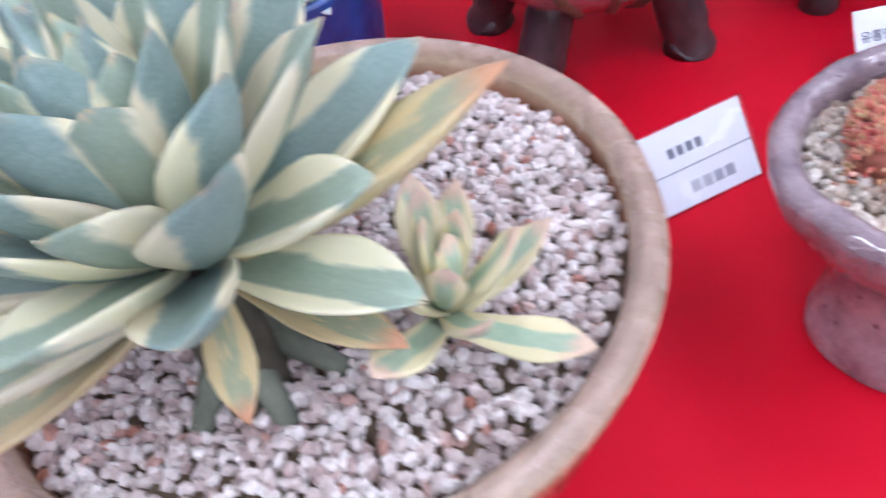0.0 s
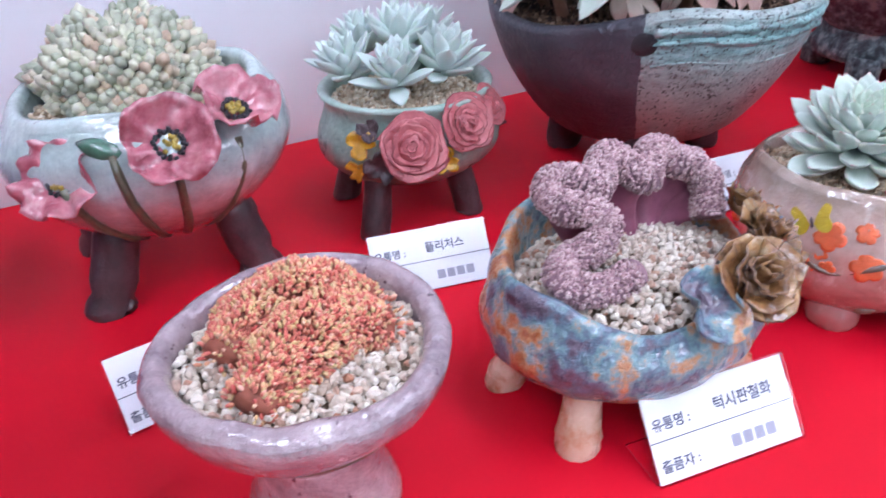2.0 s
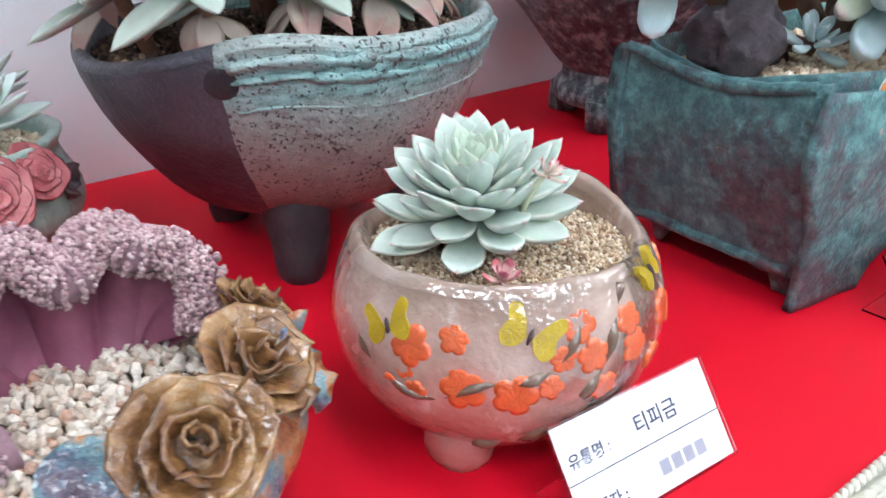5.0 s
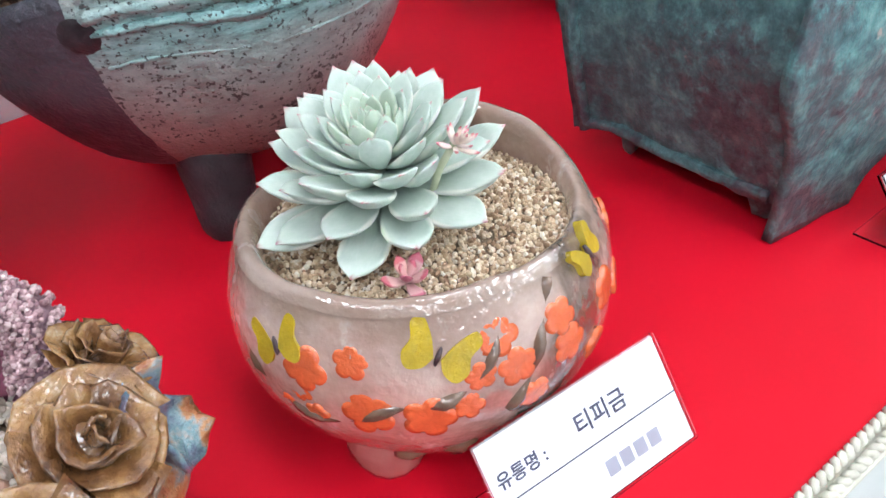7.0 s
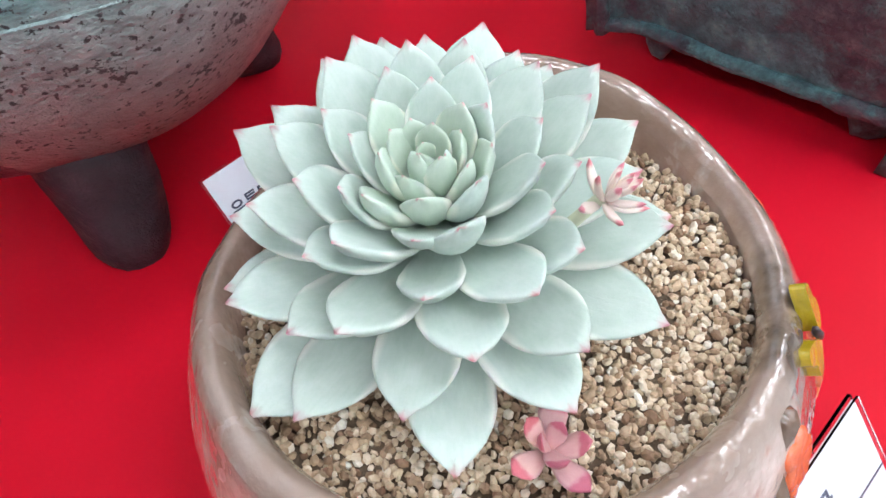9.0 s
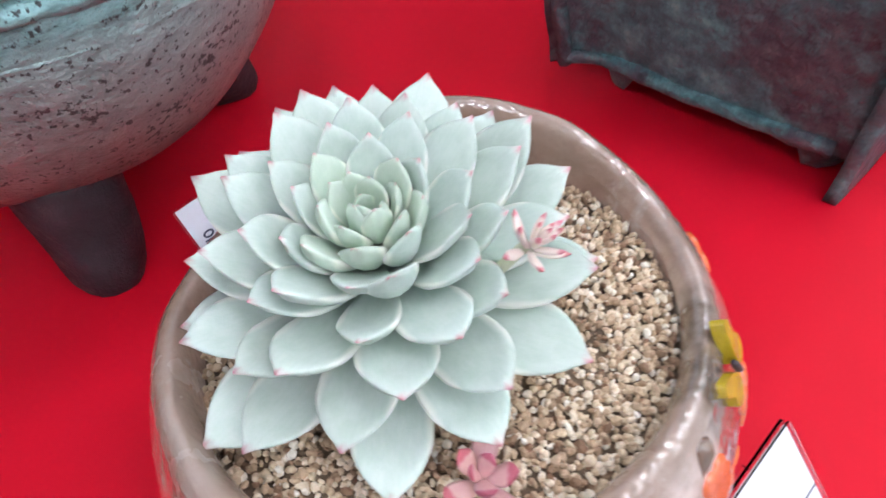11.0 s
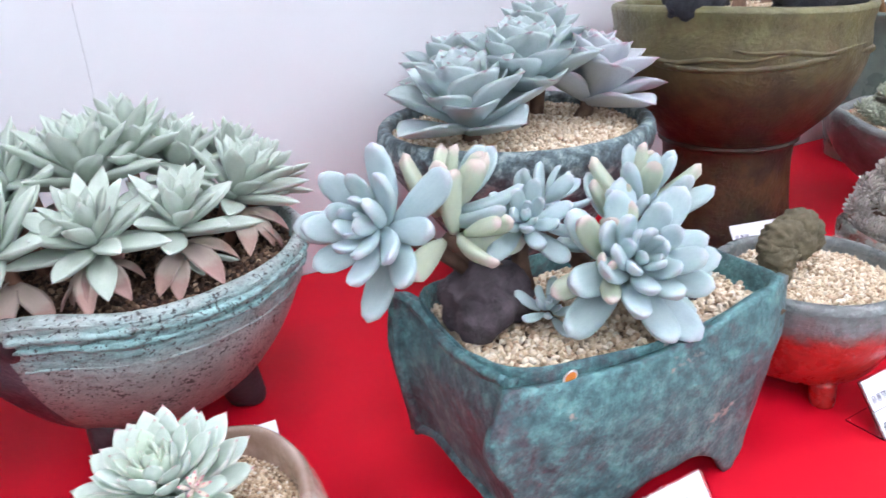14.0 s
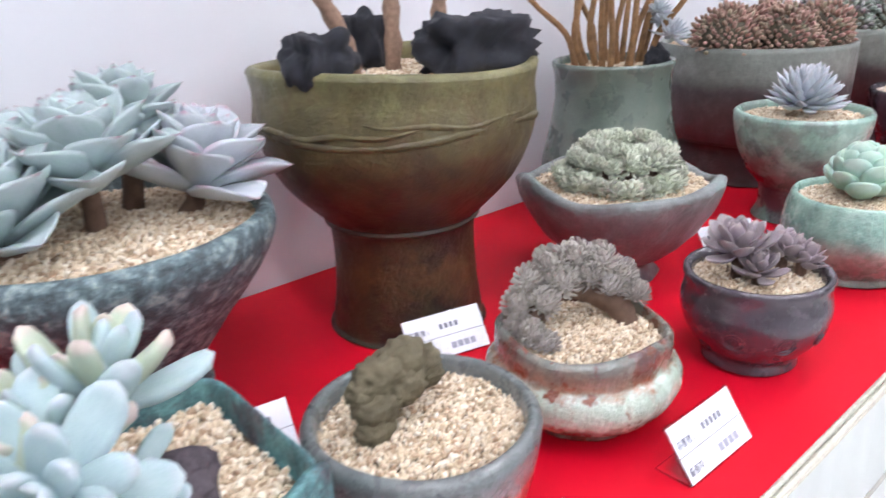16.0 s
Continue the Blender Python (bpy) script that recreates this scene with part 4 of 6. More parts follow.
PURPLE_WOOL = grains("mauve_wool", [(0.0, lin((140, 108, 114))), (0.5, lin((178, 146, 150))), (1.0, lin((206, 182, 182)))], 0.9, 200)
crest = thing("purple_crested_cactus", (CREST_C[0], CREST_C[1], 0.08), "wavy purple crested succulent with woolly mauve edges", "succulent")
ridge = smoothed([(-0.012, -0.022, 0.014), (-0.036, -0.026, 0.013), (-0.056, -0.018, 0.017), (-0.05, -0.006, 0.023), (-0.028, -0.006, 0.028), (-0.018, 0, 0.0367), (-0.026, 0.006, 0.0443), (-0.037, 0.012, 0.046), (-0.041, 0.024, 0.051), (-0.032, 0.028, 0.0569), (-0.023, 0.018, 0.0552), (-0.014, 0.014, 0.0518), (-0.006, 0.024, 0.0577), (0.006, 0.03, 0.0611), (0.013, 0.018, 0.0535), (0.02, 0.012, 0.0502), (0.028, 0.022, 0.056), (0.038, 0.028, 0.0586), (0.045, 0.018, 0.0518), (0.056, 0.018, 0.0485), (0.066, 0.012, 0.0367), (0.06, 0, 0.018)], 6)
n = len(ridge)
foot_line = [Vector((0.006 + (p.x - 0.0) * 0.45, 0.010 + p.y * 0.35, -0.002)) for p in ridge]
verts, faces = [], []
for side in (-1, 1):
    for k, p in enumerate(ridge):
        d = (ridge[min(k + 1, n - 1)] - ridge[max(k - 1, 0)]).normalized()
        sd = Vector((d.y, -d.x, 0))
        sd = sd.normalized() if sd.length > 1e-4 else Vector((0, 1, 0))
        for j in range(6):
            f = j / 5
            q = foot_line[k].lerp(p, f) + Vector((0, 0.012 * math.sin(math.pi * f), 0))
            verts.append(q + sd * side * (0.0035 + 0.003 * (1 - f)))
h = n * 6
for k in range(n - 1):
    for j in range(5):
        b = k * 6 + j
        faces += [(b, b + 6, b + 7, b + 1), (h + b, h + b + 1, h + b + 7, h + b + 6)]
part("fan", (verts, faces), PURPLE_SKIN, crest, "smooth dusky purple flank")
part("crest_core", tube(ridge, [0.0084] * n, 12), plain("mauve_felt", lin((150, 118, 128)), 0.9, 0.2, 120, 0.4), crest)
rng = random.Random(17)
pl, sz, am = [], [], []
for k in range(12000):
    q = rng.randrange(1, n - 1)
    d = (ridge[q + 1] - ridge[q - 1]).normalized()
    o = Vector((rng.gauss(0, 1), rng.gauss(0, 1), rng.gauss(0.25, 1)))
    o = (o - d * o.dot(d)).normalized()
    pl.append(ridge[q].lerp(ridge[q + 1], rng.random()) + o * 0.0092 * (1 + 0.18 * noise.noise(ridge[q] * 160)))
    sz.append(rng.uniform(0.0010, 0.0017))
    am.append(o + Vector((rng.uniform(-0.6, 0.6), rng.uniform(-0.6, 0.6), rng.uniform(-0.6, 0.6))))
part("woolly_edge", scatter(pl, sz, rng, 0.7, ICO1, am), PURPLE_WOOL, crest, "woolly mauve growing edge")["kind"] = "stuff"

# ---- large two-tone bowl with a crowd of rosettes ----
HALF_C = (0.77, 0.424)


def half_material():
    m = Mat("two_tone_glaze")
    x, y, z = m.xyz()
    wob = m.math("MULTIPLY", m.math("SUBTRACT", m.noise(30, 5, 0.6), 0.5), 0.02)
    lightc = m.ramp(m.noise(60, 6, 0.7), [(0.3, lin((136, 138, 138))), (0.55, lin((180, 182, 178))), (0.8, lin((198, 196, 190)))])
    teal = m.ramp(m.noise(70, 6, 0.7, stretch=(1, 1, 3)), [(0.32, lin((60, 70, 72))), (0.40, lin((112, 160, 160))), (0.56, lin((160, 214, 214))), (0.8, lin((194, 234, 232)))])
    zz = m.math("ADD", z, wob)
    hgt = m.math("DIVIDE", zz, 0.2)
    amt = m.ramp(hgt, [(0.42, (0.05, 0.05, 0.05, 1)), (0.60, (0.35, 0.35, 0.35, 1)), (0.68, (0.5, 0.5, 0.5, 1)), (0.72, (1, 1, 1, 1)), (0.80, (0.9, 0.9, 0.9, 1)), (0.86, (0.3, 0.3, 0.3, 1))])
    col = m.mix(amt, lightc, teal)
    rust = m.ramp(hgt, [(0.25, (0.9, 0.9, 0.9, 1)), (0.68, (0.12, 0.12, 0.12, 1))])
    col = m.mix(rust, col, lin((140, 112, 108)))
    pits = m.ramp(m.math("ADD", m.noise(330, 3, 0.6), m.math("MULTIPLY", m.math("SUBTRACT", m.noise(40, 3, 0.6, seed=5.0), 0.5), 0.35)), [(0.575, (0, 0, 0, 1)), (0.625, (0.9, 0.9, 0.9, 1))])
    col = m.mix(pits, col, lin((52, 44, 44)))
    dark = m.ramp(m.noise(26, 5, 0.6), [(0.3, lin((60, 58, 68))), (0.7, lin((100, 96, 106)))])
    low = m.ramp(m.math("ADD", hgt, m.math("MULTIPLY", wob, 3.0)), [(0.5, lin((66, 38, 48))), (0.62, lin((78, 80, 90)))])
    dark = m.mix(0.5, dark, low)
    ang = m.math("ADD", m.math("ARCTAN2", y, x), m.math("MULTIPLY", wob, 4.0))
    is_dark = m.math("ADD", m.math("LESS_THAN", ang, radians(-131)), m.math("GREATER_THAN", ang, radians(105)))
    col = m.mix(m.math("MINIMUM", is_dark, 1.0), col, dark)
    hh = m.math("ADD", m.noise(60, 5, 0.65), m.math("MULTIPLY", m.noise(240, 3, 0.6), 0.5))
    m.bump(hh, 0.6, 0.004)
    return m.done(col, m.ramp(m.noise(50, 4, 0.6), [(0.3, (0.3,) * 3 + (1,)), (0.7, (0.55,) * 3 + (1,))]), 0.45)


def half_warp(a, r, z):
    g = max(0.0, (z - 0.08) / 0.09)
    da = (math.degrees(a) + 131 + 180) % 360 - 180
    dip = -0.012 * math.exp(-((da + 42) / 30) ** 2) + 0.008 * math.exp(-((da - 12) / 18) ** 2)
    return g * dip


HALF_MAT = half_material()
half_profile = [(0.0, 0.034), (0.052, 0.034), (0.089, 0.048), (0.114, 0.075), (0.135, 0.112), (0.147, 0.146), (0.1505, 0.162), (0.149, 0.170), (0.143, 0.172), (0.139, 0.165), (0.136, 0.15)]
half_pot = pot("two_tone_bowl", HALF_C, "large bowl, half dark slate and half turquoise-flecked grey", half_profile, HALF_MAT, seg=112, wobble=0.02, seed=11.0, rough=0.006, warp=half_warp)
SLATE = glaze("slate_clay", [(0.3, lin((34, 32, 38))), (0.6, lin((58, 54, 60))), (0.85, lin((84, 78, 80)))], 40, 0.5, 0.5)
for x, y in ((-0.048, -0.080), (0.074, -0.018), (-0.048, 0.06), (0.05, 0.075)):
    foot(half_pot, (x * 0.8, y * 0.8, 0.060), (x, y, 0), 0.026, 0.0125, SLATE, "dark tapered clay foot", x * 60)
for zz, r in ((0.132, 0.0013), (0.150, 0.0026), (0.160, 0.0034), (0.167, 0.0016)):
    pts = []
    for k in range(40):
        a = radians(-128 + k * 5.6)
        rr2 = on_profile(half_profile, zz) + 0.0005
        pts.append((rr2 * math.cos(a), rr2 * math.sin(a), zz + half_warp(a, rr2, zz) + 0.003 * noise.noise((k * 0.22, zz * 90, 0))))
    part("raised_band", tube(smoothed(pts, 3), [r * (1 + 0.7 * noise.noise((k * 0.35, zz * 70, 2.0)) + 0.3 * noise.noise((k * 1.3, zz * 50, 7.0))) for k in range(118)], 8, 0.7), HALF_MAT, half_pot, "turquoise raised clay band")
lump = [(x * 0.012, y * 0.018, z * 0.017) for x, y, z in ico(3)[0]]
a0 = radians(-131)
part("clay_swirl", (lump, ico(3)[1]), SLATE, half_pot, "dark pinched clay swirl", m=Matrix.Translation((0.1385 * math.cos(a0), 0.1385 * math.sin(a0), 0.158)) @ pose(0, 0, 0, 0, 0, -131))
gravel("soil_layer", HALF_C, 0.158, 0.139, 0.139, 0.0042, SOIL, "dark crumbly soil in the two-tone bowl", 8, 0.008)
DUSTY = leafy("dusty_green_leaf", lin((162, 182, 166)), lin((190, 190, 186)), None, lin((200, 208, 198)), 0.6, 0.08, 0.9, 0.28, 0.35)
DRY_PINK = leafy("dry_pink_leaf", lin((184, 168, 154)), lin((190, 150, 140)), None, lin((204, 186, 174)), 0.65, 0.1, 0.6, 0.3, 0.1)
dusty_leaf = leaf_mesh("dusty_leaf", "lance", 0.165, 0.075, DUSTY, -0.05, 0.6, 10, 10)
dusty_leaf_b = leaf_mesh("dusty_leaf_b", "point", 0.175, 0.07, DUSTY, 0.05, 0.6, 10, 10)
dry_leaf = leaf_mesh("dry_leaf", "lance", 0.20, 0.03, DRY_PINK, -0.6, 0.4, 9, 8)
crowd = thing("dusty_rosette_cluster", (HALF_C[0], HALF_C[1], 0.16), "crowd of dusty grey-green rosettes with dry pink lower leaves", "succulent")
spots = ((-0.085, -0.068, 0.040, 0.062), (-0.024, -0.082, 0.036, 0.056), (0.034, -0.076, 0.034, 0.054), (0.090, -0.030, 0.036, 0.058), (-0.018, -0.012, 0.066, 0.064), (0.054, 0.012, 0.052, 0.056), (0.104, 0.05, 0.04, 0.05), (-0.072, 0.0, 0.062, 0.062), (-0.11, 0.03, 0.042, 0.056), (0.0, 0.062, 0.056, 0.056), (0.06, 0.09, 0.044, 0.052), (-0.06, 0.08, 0.05, 0.056), (0.02, 0.012, 0.074, 0.06), (-0.12, -0.02, 0.036, 0.054), (0.118, 0.008, 0.03, 0.05))
for k, (x, y, z, s) in enumerate(spots):
    rosette(crowd, [dusty_leaf, dusty_leaf_b, dusty_leaf], (x, y, z + 0.004), (-y * 220, x * 220), 28, s * 1.12, s * 0.55, 6, 84, 0.020, 0.004, 60 + k, 0.88)
    part("stem", tube([(x * 0.85, y * 0.85, -0.01), (x * 0.95, y * 0.95, z * 0.5), (x, y, z + 0.004)], [0.006, 0.005, 0.005], 8), plain("pink_stem", lin((150, 110, 92)), 0.8, 0.2, 80), crowd)
    if k < 5 or k == 8:
        for j in range(6):
            a = math.atan2(y, x) + (j - 2.5) * 0.5 + rng.uniform(-0.3, 0.3)
            q = s * rng.uniform(0.6, 1.0)
            m = Matrix.Translation((x, y, z * rng.uniform(0.6, 0.95))) @ pose(0, 0, 0, 0, 0, math.degrees(a) - 90) @ pose(0, 0.002, 0, rng.uniform(-42, -8), rng.uniform(-25, 25)) @ Matrix.Diagonal((q, q, q, 1))
            link_mesh("dry_leaf", rng.choice((dry_leaf, dry_leaf, dusty_leaf_b)), crowd, "drooping pinkish lower leaf", m=m)

# ---- round pot with orange flowers ----
ORANGE_C = (0.751, 0.157)


def flowered_material():
    """Shiny pinkish-grey glaze with milky streaks, a brown wash round the rim and broad brown brush strokes."""
    m = Mat("pink_grey_shiny_glaze")
    x, y, z = m.xyz()
    col = m.ramp(m.noise(16, 6, 0.65, seed=4.0), [(0.34, lin((150, 116, 104))), (0.46, lin((182, 150, 138))), (0.60, lin((204, 178, 166))), (0.78, lin((218, 202, 194)))])
    low = m.ramp(m.math("DIVIDE", m.math("ADD", z, m.math("MULTIPLY", m.math("SUBTRACT", m.noise(26, 4, 0.6, seed=1.0), 0.5), 0.04)), 0.1), [(0.1, (0.85, 0.85, 0.85, 1)), (0.55, (0, 0, 0, 1))])
    col = m.mix(low, col, lin((164, 98, 94)))
    streak = m.ramp(m.noise(34, 5, 0.7, stretch=(1, 1, 0.45), seed=12.0), [(0.60, (0, 0, 0, 1)), (0.68, (0.6, 0.6, 0.6, 1))])
    col = m.mix(streak, col, lin((226, 218, 212)))
    rim = m.math("ADD", z, m.math("MULTIPLY", m.math("SUBTRACT", m.noise(30, 5, 0.65, seed=3.0), 0.5), 0.035))
    col = m.mix(m.ramp(m.math("DIVIDE", rim, 0.1), [(0.84, (0, 0, 0, 1)), (0.97, (0.65, 0.65, 0.65, 1))]), col, lin((136, 114, 96)))
    brush = m.noise(120, 4, 0.6, stretch=(1, 1, 0.15), seed=8.0)
    ang = m.math("ADD", m.math("ARCTAN2", y, x), m.math("MULTIPLY", m.math("SUBTRACT", m.noise(18, 4, 0.6, seed=9.0), 0.5), 0.7))
    ang = m.math("ADD", ang, m.math("MULTIPLY", z, -9.0))
    band = m.math("ABSOLUTE", m.math("SUBTRACT", ang, -1.98))
    amount = m.math("MULTIPLY", m.ramp(band, [(0.20, (1, 1, 1, 1)), (0.27, (0, 0, 0, 1))]), m.ramp(brush, [(0.3, (0.45,) * 3 + (1,)), (0.6, (1.0,) * 3 + (1,))]))
    col = m.mix(amount, col, lin((92, 74, 58)))
    m.bump(m.math("ADD", m.noise(26, 5, 0.6), m.math("MULTIPLY", m.noise(240, 4, 0.6), 0.25)), 0.5, 0.004, 0.6)
    return m.done(col, m.ramp(m.noise(40, 4, 0.6), [(0.3, (0.10,) * 3 + (1,)), (0.7, (0.30,) * 3 + (1,))]), 0.5, 1.0)


ORANGE_MAT = flowered_material()
ORANGE = plain("orange_glaze", lin((228, 108, 62)), 0.22, 0.15, 90, 0.4, coat=0.5)
BFLY = plain("mustard_glaze", lin((190, 164, 34)), 0.25, 0.2, 90, 0.4, coat=0.5)
BRANCH = plain("branch_glaze", lin((108, 84, 68)), 0.22, 0.25, 60, 0.3, coat=0.6)
orange_profile = [(0.0, 0.007), (0.05, 0.007), (0.069, 0.015), (0.0815, 0.034), (0.0865, 0.056), (0.0842, 0.077), (0.0772, 0.093), (0.0722, 0.1000), (0.0685, 0.0985), (0.0665, 0.091), (0.065, 0.078)]


def orange_warp(a, r, z):
    return (0.0045 * math.sin(2 * a + 0.6) + 0.0028 * math.sin(3 * a) + 0.0014 * noise.noise((math.cos(a) * 3.5, math.sin(a) * 3.5, 2.0))) * max(0.0, (z - 0.06) / 0.04)


orange_pot = pot("flowered_pot", ORANGE_C, "shiny pinkish-grey pot with orange flowers and mustard butterflies", orange_profile, ORANGE_MAT, wobble=0.022, seed=13.0, seg=96, rough=0.004, warp=orange_warp)
for a in (-148, -28, 92):
    c, q = math.cos(radians(a)), math.sin(radians(a))
    foot(orange_pot, (0.047 * c, 0.047 * q, 0.022), (0.056 * c, 0.056 * q, 0.0), 0.022, 0.0165, ORANGE_MAT, "pinkish glazed wedge foot", a)


def lobed(radius, lobes=5, thick=0.0011):
    seg, verts = 40, [(0, 0, thick * 0.55)]
    for f, z in ((0.25, 0.5), (0.75, 1.0), (1.0, 0.45), (1.0, -1.5)):
        for k in range(seg):
            a = 2 * math.pi * k / seg
            r = radius * f * (0.72 + 0.28 * abs(math.cos(a * lobes / 2)) ** 0.7)
            verts.append((r * math.cos(a), r * math.sin(a), thick * z * (1 - 0.25 * (abs(math.cos(a * lobes / 2)) > 0.97)) - r * r / 0.17))
    faces = [(0, 1 + k, 1 + (k + 1) % seg) for k in range(seg)]
    for j in range(3):
        for k in range(seg):
            l = (k + 1) % seg
            faces.append((1 + j * seg + k, 1 + (j + 1) * seg + k, 1 + (j + 1) * seg + l, 1 + j * seg + l))
    return verts, faces


def on_pot(az, z, profile, lift=0.0):
    """Pose on the pot's wall at an azimuth and height, +z outwards, +y up the wall."""
    r0, r1 = on_profile(profile, z - 0.004), on_profile(profile, z + 0.004)
    a = radians(az)
    r = on_profile(profile, z) + lift
    out = Vector((math.cos(a), math.sin(a), -(r1 - r0) / 0.008)).normalized()
    side = Vector((-math.sin(a), math.cos(a), 0))
    up = out.cross(side)
    m = Matrix((side, up, out)).transposed().to_4x4()
    m.translation = (r * math.cos(a), r * math.sin(a), z)
    return m


for az, z, r in ((172, 0.078, 0.007), (-158, 0.064, 0.007), (-156, 0.076, 0.0125), (-142, 0.082, 0.0085), (-164, 0.050, 0.0105), (-154, 0.054, 0.0065), (-139, 0.060, 0.0125), (-124, 0.057, 0.0125), (-114, 0.060, 0.0075), (-110, 0.072, 0.0075), (-104, 0.085, 0.010), (-100, 0.070, 0.010), (-85, 0.080, 0.009), (-83, 0.066, 0.010), (-96, 0.052, 0.009), (-62, 0.07, 0.011), (-48, 0.06, 0.010), (-70, 0.05, 0.009), (150, 0.06, 0.011), (-30, 0.072, 0.011)):
    part("clay_flower", lobed(r * 0.86, 5, 0.0009), ORANGE, orange_pot, "raised orange five-petal flower", m=on_pot(az, z, orange_profile) @ pose(0, 0, 0, 0, 0, az * 7))


def wing(sx, size):
    outline = ((0.1, 0.0), (0.35, 0.55), (0.75, 1.0), (1.0, 0.75), (0.85, 0.3), (0.95, -0.15), (0.7, -0.5), (0.3, -0.35))
    ring = smoothed([(x, y, 0) for x, y in outline + outline[:1]], 4)[:-1]
    outline = [(p.x, p.y) for p in ring]
    n = len(outline)
    verts = [(sx * x * size, y * size, z - size * size * (x * x + y * y) / 0.24) for z in (0.0016, -0.002) for x, y in outline]
    faces = [tuple(range(n)), tuple(range(2 * n - 1, n - 1, -1))] + [(k, n + k, n + (k + 1) % n, (k + 1) % n) for k in range(n)]
    return verts, faces


for az, z, s, turn in ((-120, 0.083, 0.0135, -28), (-164, 0.080, 0.0125, 25), (-66, 0.09, 0.010, 15)):
    bf = part("clay_butterfly", joined(wing(1, s), wing(-1, s)), BFLY, orange_pot, "raised mustard butterfly", m=on_pot(az, z, orange_profile) @ pose(0, 0, 0, 0, 0, turn), smooth=False)
    part("butterfly_body", moved(ICO1, pose(0, 0.001, 0.0014) @ Matrix.Diagonal((0.0012, 0.0045, 0.0014, 1))), DARK_CLAY, bf)
for path in (((-176, 0.074), (-166, 0.060), (-150, 0.052), (-134, 0.064), (-120, 0.066), (-110, 0.074), (-100, 0.096)), ((-104, 0.052), (-96, 0.066), (-90, 0.084), (-84, 0.096)), ((-138, 0.020), (-124, 0.026), (-112, 0.036))):
    pts = [on_pot(az, z, orange_profile).translation for az, z in path]
    line = smoothed(pts, 5)
    part("branch_relief", tube([p * 0.968 for p in line], [0.0042 + 0.0018 * math.sin(k) for k in range(len(line))], 8, 0.5, flat=0.6), BRANCH, orange_pot, "brown painted branch in low relief")
gravel("gravel_bed", ORANGE_C, 0.0895, 0.0668, 0.0668, 0.0021, GRIT, "tan grit in the flowered pot", 9, 0.004)
MINT = leafy("mint_leaf", lin((172, 194, 180)), lin((204, 116, 128)), (lin((234, 236, 226)), 0.375, 0.06), lin((220, 228, 220)), 0.42, 0.08, 0.925, 0.16, 0.16)
MINT_IN = leafy("mint_heart_leaf", lin((182, 202, 182)), lin((206, 132, 138)), (lin((232, 235, 220)), 0.37, 0.06), lin((212, 224, 208)), 0.42, 0.08, 0.94, 0.1, 0.12)
mint_leaf = leaf_mesh("mint_leaf", "point", 0.215, 0.080, MINT, 0.25, 0.45, 18, 16)
mint_leaf_b = leaf_mesh("mint_leaf_b", "point", 0.200, 0.09, MINT, 0.40, 0.6, 18, 16)
mint_heart = leaf_mesh("mint_heart_leaf", "point", 0.21, 0.11, MINT_IN, 0.35, 0.5, 16, 14)
mint_plant = thing("mint_rosette", (0.744, 0.168, 0.088), "mint-green rosette with pink leaf tips", "succulent")
rosette(mint_plant, [mint_leaf, mint_leaf_b], (0.002, -0.002, 0.015), (9, -9), 72, 0.0490, 0.015, 5, 72, 0.028, 0.010, 8, 1.12, jitter=6.0, taper=1.5, inner_mesh=mint_heart)
part("stem", tube([(0, 0, -0.006), (0, 0, 0.01), (0, 0, 0.03)], [0.008, 0.009, 0.006], 12), plain("green_stem", lin((150, 170, 130)), 0.7), mint_plant)
PINK_BUD = leafy("pink_bud", lin((232, 210, 198)), lin((212, 110, 124)), None, lin((240, 226, 216)), 0.4, 0.2, 0.72, 0.2, 0.1)
bud_leaf = leaf_mesh("bud_leaf", "lance", 0.16, 0.12, PINK_BUD, 0.2, 0.1, 8, 8)
spike = thing("flower_spike", (0.757, 0.129, 0.131), "small pink and white flower bud spike", "flower")
rosette(spike, [bud_leaf], (0, 0, 0.0), (30, 20), 14, 0.0095, 0.006, 10, 80, 0.004, 0.001, 4)
part("stalk", tube([(-0.006, 0.014, -0.03), (-0.003, 0.008, -0.012), (0, 0, 0.002)], [0.0016, 0.0016, 0.0014], 8), plain("pale_stalk", lin((196, 200, 170)), 0.6), spike)
pup = thing("pink_pup", (0.720, 0.116, 0.092), "tiny pink offset on the grit", "succulent")
ROSY = leafy("rosy_leaf", lin((214, 158, 158)), lin((200, 92, 112)), None, lin((228, 190, 184)), 0.4, 0.2, 0.6, 0.25, 0.1)
rosy_leaf = leaf_mesh("rosy_leaf", "point", 0.28, 0.14, ROSY, 0.4, 0.5, 8, 8)
rosette(pup, [rosy_leaf], (0, 0, 0.002), (10, 0), 8, 0.012, 0.008, 8, 60, 0.003, 0.001, 9)

